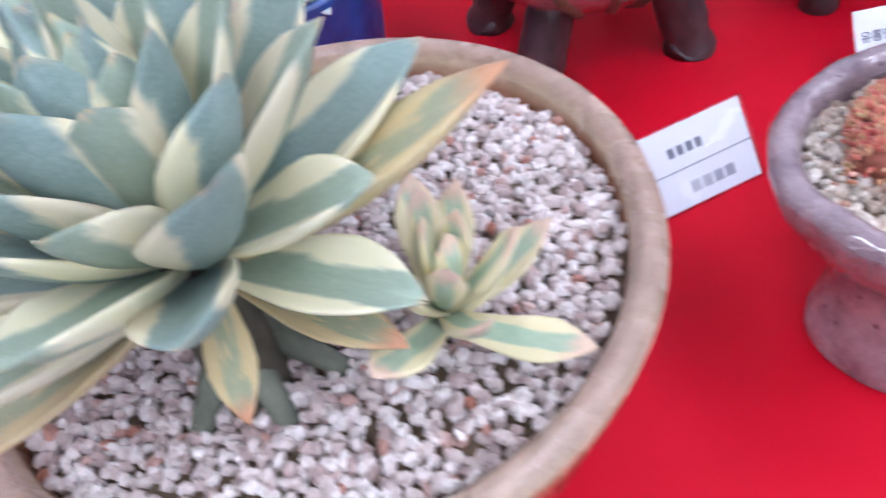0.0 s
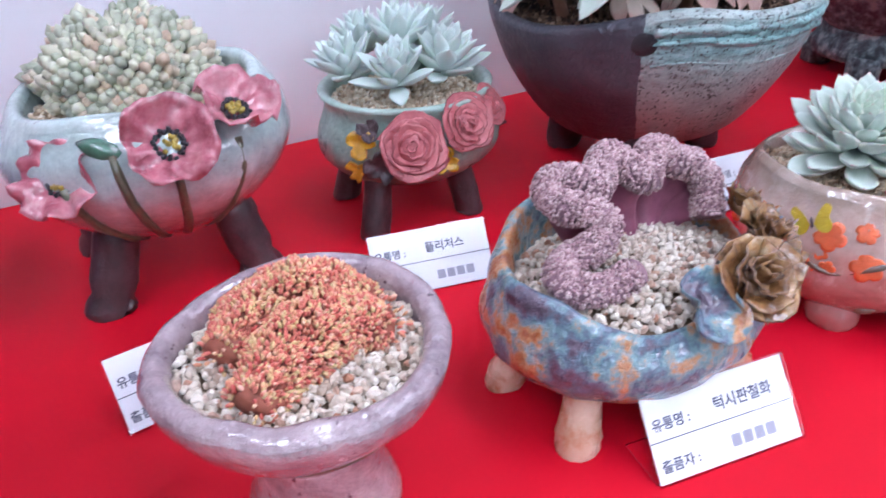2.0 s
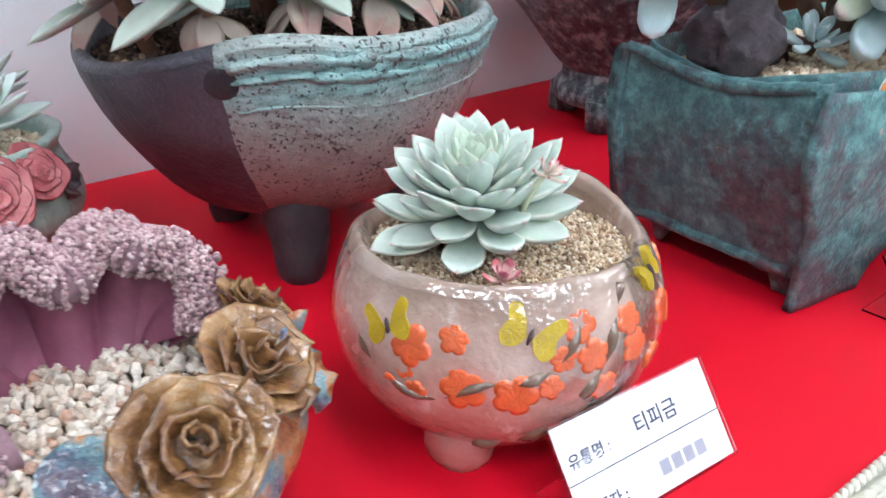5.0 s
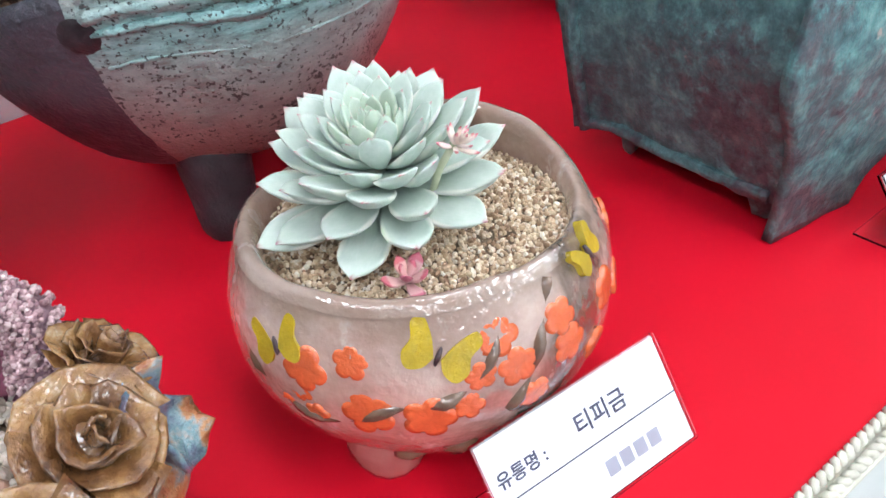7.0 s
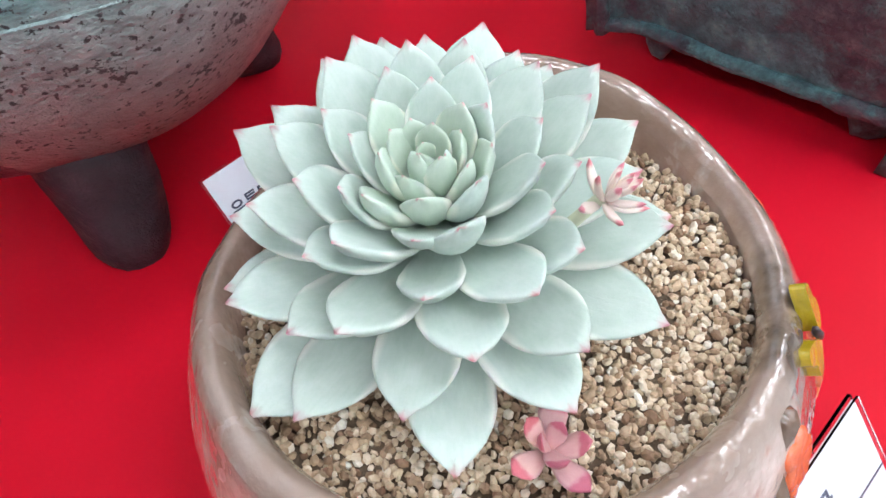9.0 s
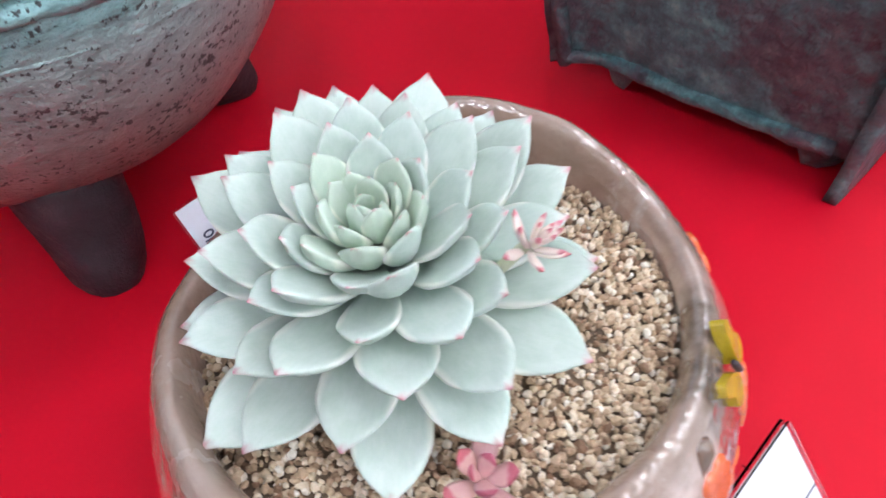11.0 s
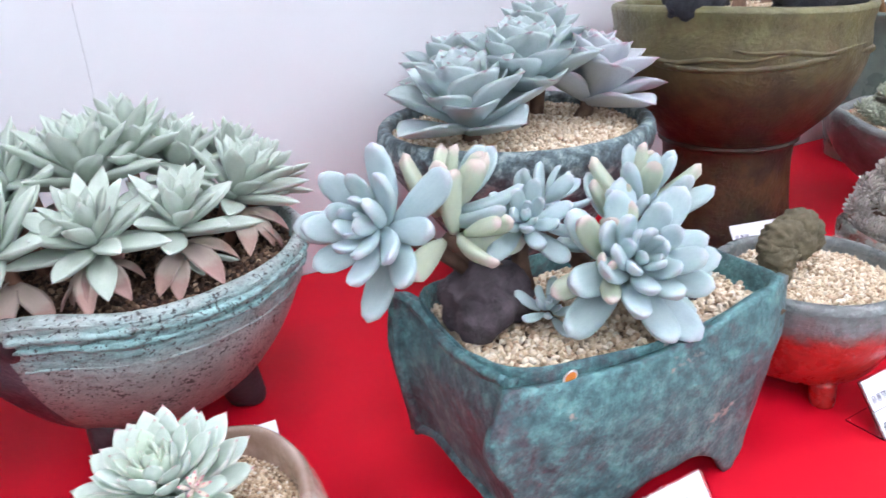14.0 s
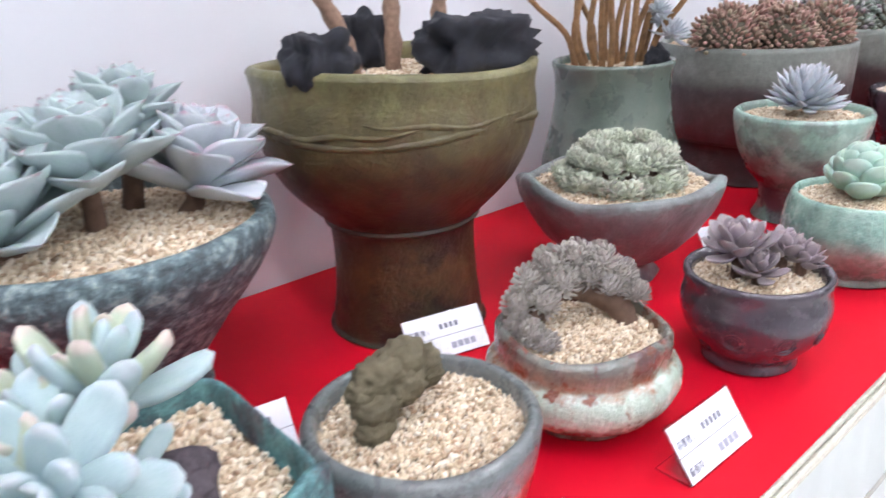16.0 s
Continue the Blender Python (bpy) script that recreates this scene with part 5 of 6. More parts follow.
# ---- square patinated pot with blue-grey succulents ----
SQ_C = (1.066, 0.166)
def patina_material():
    """Turquoise patina broken over purplish clay, in patches and fine flecks."""
    m = Mat("patina_glaze")
    clay = m.ramp(m.noise(90, 6, 0.7), [(0.32, lin((52, 53, 61))), (0.5, lin((78, 79, 87))), (0.7, lin((110, 110, 114)))])
    teal = m.ramp(m.noise(80, 6, 0.7, seed=4.0), [(0.32, lin((56, 84, 90))), (0.48, lin((78, 118, 122))), (0.62, lin((104, 154, 154))), (0.78, lin((144, 174, 172)))])
    mask = m.math("ADD", m.math("MULTIPLY", m.noise(15, 3, 0.5, seed=6.0), 0.7), m.math("MULTIPLY", m.noise(110, 5, 0.7, seed=1.0), 0.5))
    col = m.mix(m.ramp(mask, [(0.50, (0, 0, 0, 1)), (0.62, (1, 1, 1, 1))]), clay, teal)
    bare = m.ramp(m.noise(22, 5, 0.65, seed=8.0), [(0.64, (0, 0, 0, 1)), (0.68, (1, 1, 1, 1))])
    col = m.mix(bare, col, lin((176, 160, 152)))
    m.bump(m.math("ADD", m.noise(45, 5, 0.65), m.math("MULTIPLY", m.noise(210, 4, 0.65), 0.5)), 0.9, 0.004)
    return m.done(col, m.ramp(m.noise(60, 4, 0.6), [(0.3, (0.32,) * 3 + (1,)), (0.7, (0.6,) * 3 + (1,))]), 0.45)


PATINA = patina_material()


def slab_loft(levels, hx, hy, power=9.0, seg=96, warp=None, rough=0.008):
    """A pot of slabs: levels of (scale, height) over a rounded rectangle."""
    line = smoothed([(s, z, 0) for s, z in levels], 3)
    verts, faces = [], []
    for s, z, _ in line:
        for k in range(seg):
            a = 2 * math.pi * (k + 0.5) / seg
            c, q = math.cos(a), math.sin(a)
            r = (abs(c / hx) ** power + abs(q / hy) ** power) ** (-1 / power) * s
            r *= 1 + rough * noise.noise((c * 5, q * 5, z * 40))
            verts.append((r * c, r * q, z + (warp(r * c, r * q, z) if warp else 0)))
    for j in range(len(line) - 1):
        for k in range(seg):
            l = (k + 1) % seg
            faces.append((j * seg + k, j * seg + l, (j + 1) * seg + l, (j + 1) * seg + k))
    faces += [tuple(range(seg - 1, -1, -1)), tuple((len(line) - 1) * seg + k for k in range(seg))]
    return verts, faces


def sq_warp(x, y, z):
    f = max(0.0, (z - 0.06) / 0.09)
    corner = (abs(x) / 0.12) ** 3 * (abs(y) / 0.072) ** 3
    lift = -0.010 * math.exp(-((y - 0.0) / 0.04) ** 2) * (x < -0.08) - 0.008 * math.exp(-((x - 0.0) / 0.06) ** 2) * (y < -0.04)
    k = 0.94 + 0.06 * min(z / 0.14, 1.0)
    near = max(0.0, min(1.0, (min(abs(x) / (0.122 * k), abs(y) / (0.074 * k)) - 0.5) / 0.22))
    arch = 0.030 * (1 - near * near * (3 - 2 * near)) * max(0.0, 1 - z / 0.05)
    return f * (lift + 0.004 * corner) + arch


def slab_sheet(nu, nv, place, thick, material, parent, label):
    """A bent clay slab: place(u, v) gives its outer face, thick the way in to the back face."""
    outer = [Vector(place(i / nu, j / nv)) for j in range(nv + 1) for i in range(nu + 1)]
    outer = [p + Vector((noise.noise(p * 45), noise.noise(p * 45 + Vector((9, 0, 0))), noise.noise(p * 45 + Vector((0, 9, 0))))) * 0.0014 for p in outer]
    back = [p + Vector(thick) for p in outer]
    n, w = len(outer), nu + 1
    faces = []
    for j in range(nv):
        for i in range(nu):
            b = j * w + i
            faces += [(b, b + 1, b + w + 1, b + w), (n + b, n + b + w, n + b + w + 1, n + b + 1)]
    for i in range(nu):
        for b, c in ((i, i + 1), (nv * w + i + 1, nv * w + i)):
            faces.append((c, b, n + b, n + c))
    for j in range(nv):
        for b, c in (((j + 1) * w, j * w), (j * w + nu, (j + 1) * w + nu)):
            faces.append((c, b, n + b, n + c))
    return part("clay_slab", (outer + back, faces), material, parent, label)


SLAB_LEVELS = ((0.0, 0.90), (0.03, 0.925), (0.07, 0.985), (0.105, 1.03), (0.135, 1.0), (0.17, 0.965))


def slab_scale(z):
    zs, ss = zip(*SLAB_LEVELS)
    return float(np.interp(z, zs, ss))


def front_slab(u, v):
    top = 0.144 - 0.006 * math.sin(math.pi * min(u * 1.3, 1.0)) + 0.012 * math.sin(math.pi * 0.5 * max(0.0, (u - 0.6) / 0.4)) - 0.006 * max(0.0, (u - 0.93) / 0.07) ** 2
    arch = 0.034 * max(0.0, 1 - abs((u - 0.56) / 0.27) ** 3)
    z = arch + (top - arch) * v
    left = -0.120 - 0.026 * math.exp(-((z - 0.108) / 0.035) ** 2)
    right = 0.104 + 0.020 * min(z / 0.13, 1.0)
    x = left + (right - left) * u
    bow = 0.007 * math.sin(math.pi * u)
    return x, -0.077 * slab_scale(z) - 0.002 - bow + 0.016 * max(0.0, u - 0.88) * 6, z


def side_slab(u, v):
    top = 0.147 - 0.010 * math.sin(math.pi * u) + 0.006 * u ** 3 - 0.006 * max(0.0, (u - 0.93) / 0.07) ** 2
    z = 0.020 + (top - 0.020) * v
    y = -0.070 + 0.150 * u
    curl = 0.014 * max(0.0, (u - 0.78) / 0.22) ** 2
    return -0.122 * slab_scale(z) - 0.001 - 0.002 * math.sin(math.pi * u) - curl, y, z


square_pot = thing("square_slab_pot", SQ_C, "square slab-built pot with dark turquoise patina", "flower pot", "planted ceramic pots", -1.5)
part("body", slab_loft([(0.0, 0.034), (0.74, 0.032), (0.80, 0.004), (0.84, 0.0), (0.885, 0.004), (0.915, 0.03), (0.975, 0.07), (1.02, 0.105), (1.005, 0.135), (1.0, 0.147), (0.985, 0.150), (0.968, 0.146), (0.955, 0.125)], 0.123, 0.077, power=7.0, warp=sq_warp), PATINA, square_pot)
slab_sheet(48, 24, front_slab, (0.0, 0.0062, 0.0), PATINA, square_pot, "long bowed front slab with a lapped edge")
slab_sheet(28, 24, side_slab, (0.0062, 0.0, 0.0), PATINA, square_pot, "curled end slab with a dipped edge")
for line, label in (([side_slab(0.96, v / 10) for v in range(11)], "folded slab edge"), ([side_slab(0.06 + 0.09 * k, 0.03) for k in range(11)], "raised lip along the slab's foot"), ([side_slab(0.05 + 0.09 * k, 0.985) for k in range(11)], "rolled slab top")):
    part("slab_edge", tube(smoothed(line, 3), [0.0042 + 0.0012 * noise.noise((k * 0.4, len(label), 3.0)) for k in range(31)], 8, 0.4), PATINA, square_pot, label)
STICKER = plain("orange_sticker", lin((236, 140, 50)), 0.4, 0.05)
STICKER_PINK = plain("pink_sticker", lin((224, 120, 130)), 0.4, 0.05)
STICKER_WHITE = plain("sticker_paper", (0.8, 0.8, 0.78), 0.4, 0.03)


def disc(r, h, seg=24):
    v = [(r * math.cos(2 * math.pi * k / seg), r * math.sin(2 * math.pi * k / seg), z) for z in (0, h) for k in range(seg)]
    return v, [tuple(range(seg, 2 * seg)), tuple(range(seg - 1, -1, -1))] + [(k, (k + 1) % seg, seg + (k + 1) % seg, seg + k) for k in range(seg)]


for at, mat in (((0.979, 0.0885, 0.1425), STICKER), ((1.172, 0.0965, 0.141), STICKER_PINK)):
    st = thing("round_sticker", (0, 0, 0), "small round sticker on the slab pot's rim", "sticker")
    st.matrix_basis = facing(at, (0.0, -0.97, -0.2))
    part("backing", disc(0.0056, 0.0006), STICKER_WHITE, st, "white sticker edge", smooth=False)
    part("print", disc(0.0042, 0.0009), mat, st, "coloured sticker print", smooth=False)
gravel("gravel_bed", SQ_C, 0.134, 0.1155, 0.0715, 0.0044, GRAVEL_TAN, "tan gravel in the square slab pot", 10, 0.006, -1.5, True)


def rock(name, at, size, material, label, seed, blocky=0.0):
    verts = []
    for x, y, z in ico(4)[0]:
        big = max(abs(x), abs(y), abs(z))
        x, y, z = (v * (1 - blocky) + blocky * 0.9 * v / big for v in (x, y, z))
        f = 1 + 0.45 * noise.noise((x * 1.4 + seed, y * 1.4, z * 1.4)) + 0.16 * noise.noise((x * 4 + seed, y * 4, z * 4)) + 0.06 * noise.noise((x * 10, y * 10 + seed, z * 10)) + 0.025 * noise.noise((x * 22, y * 22 + seed, z * 22))
        verts.append((x * f * size[0], y * f * size[1], z * f * size[2]))
    ob = link_mesh(name, mesh_of(name, verts, ico(4)[1], material))
    ob.matrix_basis = pose(*at)
    return tagged(ob, label, "rock")


rock("lava_rock", (0.978, 0.184, 0.158), (0.034, 0.026, 0.027), LAVA, "dark porous lava rock on the gravel", 1.0)
rock("lava_rock", (1.118, 0.15, 0.145), (0.03, 0.022, 0.016), LAVA, "small dark lava rock on the gravel", 5.0)
BLUEGREY = leafy("blue_grey_leaf", lin((154, 183, 188)), lin((180, 187, 194)), None, lin((188, 205, 205)), 0.55, 0.2, 0.85, 0.18, 0.3)
BLUEGREEN = leafy("pale_green_leaf", lin((164, 182, 166)), lin((198, 178, 170)), None, lin((194, 198, 164)), 0.55, 0.2, 0.80, 0.16, 0.25)
blue_leaf = leaf_mesh("blue_grey_leaf", "bean", 0.19, 0.14, BLUEGREY, 0.22, 0.1, 14, 14)
blue_leaf_b = leaf_mesh("blue_grey_leaf_b", "bean", 0.20, 0.13, BLUEGREY, 0.30, 0.15, 14, 14)
green_bean = leaf_mesh("pale_green_leaf", "bean", 0.20, 0.155, BLUEGREEN, 0.2, 0.1, 14, 14)
moon = thing("blue_grey_succulent", (SQ_C[0], SQ_C[1], 0.134), "sprawling succulent with fat powdery blue-grey leaves", "succulent")
BARK = plain("succulent_bark", lin((112, 88, 74)), 0.85, 0.3, 90, 0.5)
heads = (
    ((-0.148, 0.036, 0.086), (26, -62), 23, 0.056, 0.024, 4, (blue_leaf, blue_leaf_b)),
    ((-0.004, -0.036, 0.044), (48, -26), 30, 0.060, 0.026, 4, (blue_leaf_b, blue_leaf, blue_leaf)),
    ((-0.056, 0.014, 0.072), (40, -26), 18, 0.036, 0.016, 6, (blue_leaf,)),
    ((-0.040, 0.020, 0.078), (10, 40), 9, 0.036, 0.02, 10, (blue_leaf, blue_leaf_b)),
    ((0.034, -0.004, 0.066), (6, 12), 13, 0.050, 0.026, 34, (blue_leaf, green_bean)),
    ((0.016, -0.006, 0.056), (10, -10), 11, 0.046, 0.024, 16, (blue_leaf, green_bean)),
    ((-0.022, -0.034, 0.050), (44, -46), 8, 0.044, 0.024, 4, (green_bean, green_bean, blue_leaf_b)),
    ((-0.104, 0.036, 0.084), (12, 24), 13, 0.050, 0.03, 24, (green_bean, blue_leaf_b, green_bean)),
    ((-0.112, 0.024, 0.074), (60, 40), 6, 0.048, 0.03, 0, (green_bean,)),
    ((-0.056, -0.014, 0.016), (30, -20), 13, 0.022, 0.012, 5, (blue_leaf,)),
    ((0.030, -0.030, 0.030), (56, 30), 8, 0.036, 0.02, 0, (blue_leaf_b,)),
)
for k, (at, tilt, count, l0, l1, low, kinds) in enumerate(heads):
    rosette(moon, list(kinds), at, tilt, count, l0 * 1.06, l1 * 1.06, low, 78, l0 * 0.42, 0.005, 80 + k, 0.9, jitter=9.0)
    root = Vector((-0.05 if at[0] < -0.04 else 0.02, 0.01, -0.006))
    part("stem", tube(smoothed([root, (root + Vector(at)) / 2 + Vector((0, 0.012, 0.01)), at], 4), [0.008 - 0.0003 * j for j in range(9)], 8, 0.2), BARK, moon)

# ---- speckled bowl with broad rosettes ----
SPECK_C = (1.2, 0.472)
SPECK_MAT = glaze("speckled_grey_glaze", [(0.38, lin((46, 54, 60))), (0.47, lin((76, 92, 98))), (0.54, lin((112, 134, 138))), (0.62, lin((166, 182, 180)))], 80, 0.5, 0.8, [(0.0, lin((50, 44, 50))), (0.06, lin((58, 50, 58))), (0.11, lin((58, 48, 58))), (0.135, lin((74, 66, 76))), (0.16, lin((92, 108, 112))), (0.21, lin((112, 132, 134)))], 0.006, 0.3)
speck_pot = pot("speckled_bowl", SPECK_C, "speckled grey-green bowl on a dark arched foot", [(0.0, 0.03), (0.05, 0.03), (0.056, 0.044), (0.068, 0.058), (0.082, 0.072), (0.108, 0.108), (0.136, 0.145), (0.153, 0.174), (0.157, 0.190), (0.153, 0.202), (0.146, 0.204), (0.141, 0.198), (0.138, 0.18)], SPECK_MAT, wobble=0.02, seed=15.0, seg=96, rough=0.006)
part("foot_ring", lathe([(0.045, 0.022), (0.070, 0.020), (0.079, 0.026), (0.078, 0.04), (0.070, 0.050), (0.068, 0.058), (0.05, 0.058)], 64, wobble=0.03, seed=3), SPECK_MAT, speck_pot, "dark foot ring")
for k in range(4):
    a = radians(45 + 90 * k - 20)
    part("foot", tube([(0.068 * math.cos(a), 0.068 * math.sin(a), 0.03), (0.071 * math.cos(a), 0.071 * math.sin(a), 0.014), (0.072 * math.cos(a), 0.072 * math.sin(a), 0.0)], [0.022, 0.020, 0.019], 10, 0.1), SPECK_MAT, speck_pot, "dark stub foot")
gravel("gravel_bed", SPECK_C, 0.192, 0.141, 0.141, 0.0045, GRAVEL_TAN, "tan gravel in the speckled bowl", 11, 0.008)
BROAD = leafy("broad_blue_green_leaf", lin((146, 176, 168)), lin((146, 104, 118)), (lin((170, 152, 166)), 0.46, 0.04), lin((196, 202, 210)), 0.5, 0.12, 0.93, 0.25, 0.35)
broad_leaf = leaf_mesh("broad_leaf", "point", 0.33, 0.05, BROAD, -0.02, 0.7, 14, 12)
LILAC = leafy("lilac_green_leaf", lin((166, 180, 180)), lin((176, 130, 148)), (lin((190, 168, 184)), 0.42, 0.05), lin((198, 200, 212)), 0.5, 0.12, 0.9, 0.25, 0.35)
lilac_leaf = leaf_mesh("lilac_leaf", "point", 0.33, 0.05, LILAC, -0.02, 0.7, 14, 12)
broad = thing("broad_rosette_cluster", (SPECK_C[0], SPECK_C[1], 0.192), "blue-green rosettes with broad purple-edged leaves", "succulent")
for k, (x, y, z, s, c) in enumerate(((-0.074, -0.028, 0.014, 0.100, 28), (-0.002, -0.02, 0.040, 0.096, 28), (0.086, -0.024, 0.020, 0.092, 28), (0.050, 0.02, 0.070, 0.072, 22), (-0.04, 0.05, 0.03, 0.084, 24))):
    rosette(broad, [lilac_leaf if k == 2 else broad_leaf], (x, y, z), (-y * 150, x * 150), c, s * 0.97, s * 0.55, 14, 80, 0.028, 0.006, 120 + k, 0.85)
    part("stem", tube([(x * 0.8, y * 0.8, -0.01), (x, y, z * 0.6), (x, y, z + 0.012)], [0.010, 0.009, 0.008], 8), BARK, broad)

# ---- tall brown pedestal pot ----
BROWN_C = (1.530, 0.452)
BROWN_MAT = glaze("olive_brown_glaze", [(0.30, lin((26, 20, 18))), (0.43, lin((58, 42, 32))), (0.52, lin((96, 84, 50))), (0.60, lin((94, 62, 38))), (0.75, lin((48, 32, 26)))], 22, 0.42, 0.6, [(0.0, lin((22, 19, 20))), (0.05, lin((30, 24, 22))), (0.08, lin((84, 58, 36))), (0.105, lin((46, 32, 28))), (0.15, lin((38, 24, 25))), (0.20, lin((64, 46, 34))), (0.235, lin((82, 72, 46))), (0.28, lin((104, 98, 64))), (0.31, lin((120, 120, 80)))], 0.03, 0.7, coat=0.04)
brown_pot = pot("pedestal_planter", BROWN_C, "tall olive-brown glazed pedestal planter with a waist ring", [(0.0, 0.0), (0.087, 0.0), (0.090, 0.004), (0.088, 0.02), (0.084, 0.05), (0.082, 0.10), (0.084, 0.126), (0.0895, 0.131), (0.0875, 0.136), (0.094, 0.141), (0.131, 0.180), (0.150, 0.222), (0.1545, 0.252), (0.1525, 0.28), (0.1555, 0.300), (0.1505, 0.306), (0.1445, 0.300), (0.1415, 0.27)], BROWN_MAT, wobble=0.02, seed=19.0, seg=96, warp=lambda a, r, z: 0.004 * math.sin(2 * a + 1) * (z > 0.27))
pts = [(0.1500 * math.cos(radians(a)), 0.1500 * math.sin(radians(a)), 0.246 + 0.007 * math.sin(radians(a * 3)) + 0.003 * math.sin(a)) for a in range(-180, 181, 6)]
part("clay_wrinkle", tube(pts, [0.0060 + 0.0012 * math.sin(k * 0.7) for k in range(len(pts))], 10, 0.3, flat=0.8), BROWN_MAT, brown_pot, "wavy raised clay wrinkle")
for z0, a0, a1, r0 in ((0.258, -230, -110, 0.1535), (0.264, -140, -60, 0.1525)):
    pts = [(r0 * math.cos(radians(a)), r0 * math.sin(radians(a)), z0 - 0.008 * math.sin(math.pi * (a - a0) / (a1 - a0)) + 0.002 * math.sin(a * 0.2)) for a in range(a0, a1, 6)]
    part("clay_wrinkle", tube(pts, [0.001 + 0.0028 * math.sin(math.pi * k / (len(pts) - 1)) for k in range(len(pts))], 8, 0.4), BROWN_MAT, brown_pot, "wavy raised clay wrinkle")
gravel("gravel_bed", BROWN_C, 0.288, 0.1418, 0.1418, 0.0045, GRAVEL_TAN, "tan gravel in the pedestal planter", 12, 0.006)
rock("charcoal_lump", (1.411, 0.413, 0.318), (0.032, 0.03, 0.03), CHARCOAL, "rounded black charcoal lump", 2.0, 0.4)
rock("charcoal_lump", (1.577, 0.373, 0.316), (0.060, 0.036, 0.032), CHARCOAL, "large angular black charcoal lump", 7.0, 0.9)
rock("charcoal_lump", (1.527, 0.507, 0.318), (0.03, 0.03, 0.034), CHARCOAL, "black charcoal lump among the stalks", 11.0, 0.8)
STALK = plain("scarred_stalk", lin((150, 122, 104)), 0.85, 0.35, 120, 0.7)
tree = thing("stalked_succulent", (BROWN_C[0], BROWN_C[1], 0.288), "tall succulent with bare scarred brown stalks", "succulent")
for k, line in enumerate((((-0.07, -0.03, -0.01), (-0.085, -0.03, 0.05), (-0.12, -0.02, 0.13), (-0.13, 0.0, 0.24)), ((0.0, 0.0, -0.01), (0.002, 0.0, 0.08), (0.012, 0.01, 0.16), (0.01, 0.01, 0.26)), ((0.075, 0.02, -0.01), (0.08, 0.01, 0.07), (0.085, 0.01, 0.16), (0.10, 0.0, 0.26)))):
    p = smoothed(line, 8)
    part("stalk", tube(p, [0.0095 + 0.0012 * math.sin(j * 2.1) - 0.0001 * j for j in range(len(p))], 10, 0.15), STALK, tree, "bare stalk with leaf scars")

# ---- small red-dripped pot with a dark crest ----
RED_C = (1.298, 0.152)
RED_MAT = glaze("grey_over_red_glaze", [(0.3, lin((110, 40, 36))), (0.55, lin((160, 52, 44))), (0.8, lin((180, 80, 64)))], 34, 0.3, 0.45, [(0.0, lin((170, 36, 34))), (0.072, lin((184, 42, 38))), (0.079, lin((120, 92, 90))), (0.086, lin((118, 132, 134))), (0.11, lin((92, 108, 108)))], 0.006, 0.92, coat=0.3)
red_pot = pot("red_grey_pot", RED_C, "small pot, grey glaze over bright red, on tiny feet", [(0.0, 0.014), (0.04, 0.014), (0.062, 0.026), (0.077, 0.056), (0.083, 0.086), (0.084, 0.102), (0.0795, 0.108), (0.0745, 0.106), (0.072, 0.09)], RED_MAT, wobble=0.02, seed=21.0)
for a in (-120, 0, 120):
    foot(red_pot, (0.05 * math.cos(radians(a)), 0.05 * math.sin(radians(a)), 0.022), (0.053 * math.cos(radians(a)), 0.053 * math.sin(radians(a)), 0), 0.012, 0.010, RED_MAT, "small red foot", a)
gravel("gravel_bed", RED_C, 0.097, 0.0745, 0.0745, 0.0036, GRAVEL_TAN, "tan gravel in the red and grey pot", 13, 0.006)
CREST_GREEN = plain("olive_crest_skin", lin((98, 90, 70)), 0.8, 0.3, 70, 0.5)
lumpy = thing("olive_crested_cactus", (RED_C[0] - 0.010, RED_C[1] + 0.016, 0.098), "wrinkled olive-green crested cactus", "cactus")
for x, y, z, r in ((-0.021, -0.008, 0.008, 0.013), (-0.016, -0.004, 0.026, 0.017), (-0.010, 0.0, 0.045, 0.018), (0.008, 0.002, 0.048, 0.019), (0.022, 0.002, 0.040, 0.015), (0.027, 0.0, 0.028, 0.011), (-0.021, 0.0, 0.038, 0.013), (0.002, -0.006, 0.034, 0.016)):
    verts = []
    for px, py, pz in ico(4)[0]:
        f = 1 + 0.05 * math.sin(11 * math.atan2(pz, px) + 3 * py) + 0.22 * noise.noise((px * 3.4 + x * 90, py * 3.4, pz * 3.4))
        verts.append((x * 1.15 + px * f * r * 1.15, y + py * f * r * 0.85, (z + pz * f * r) * 0.88))
    part("lobe", (verts, ico(4)[1]), CREST_GREEN, lumpy, "wrinkled crest lobe")

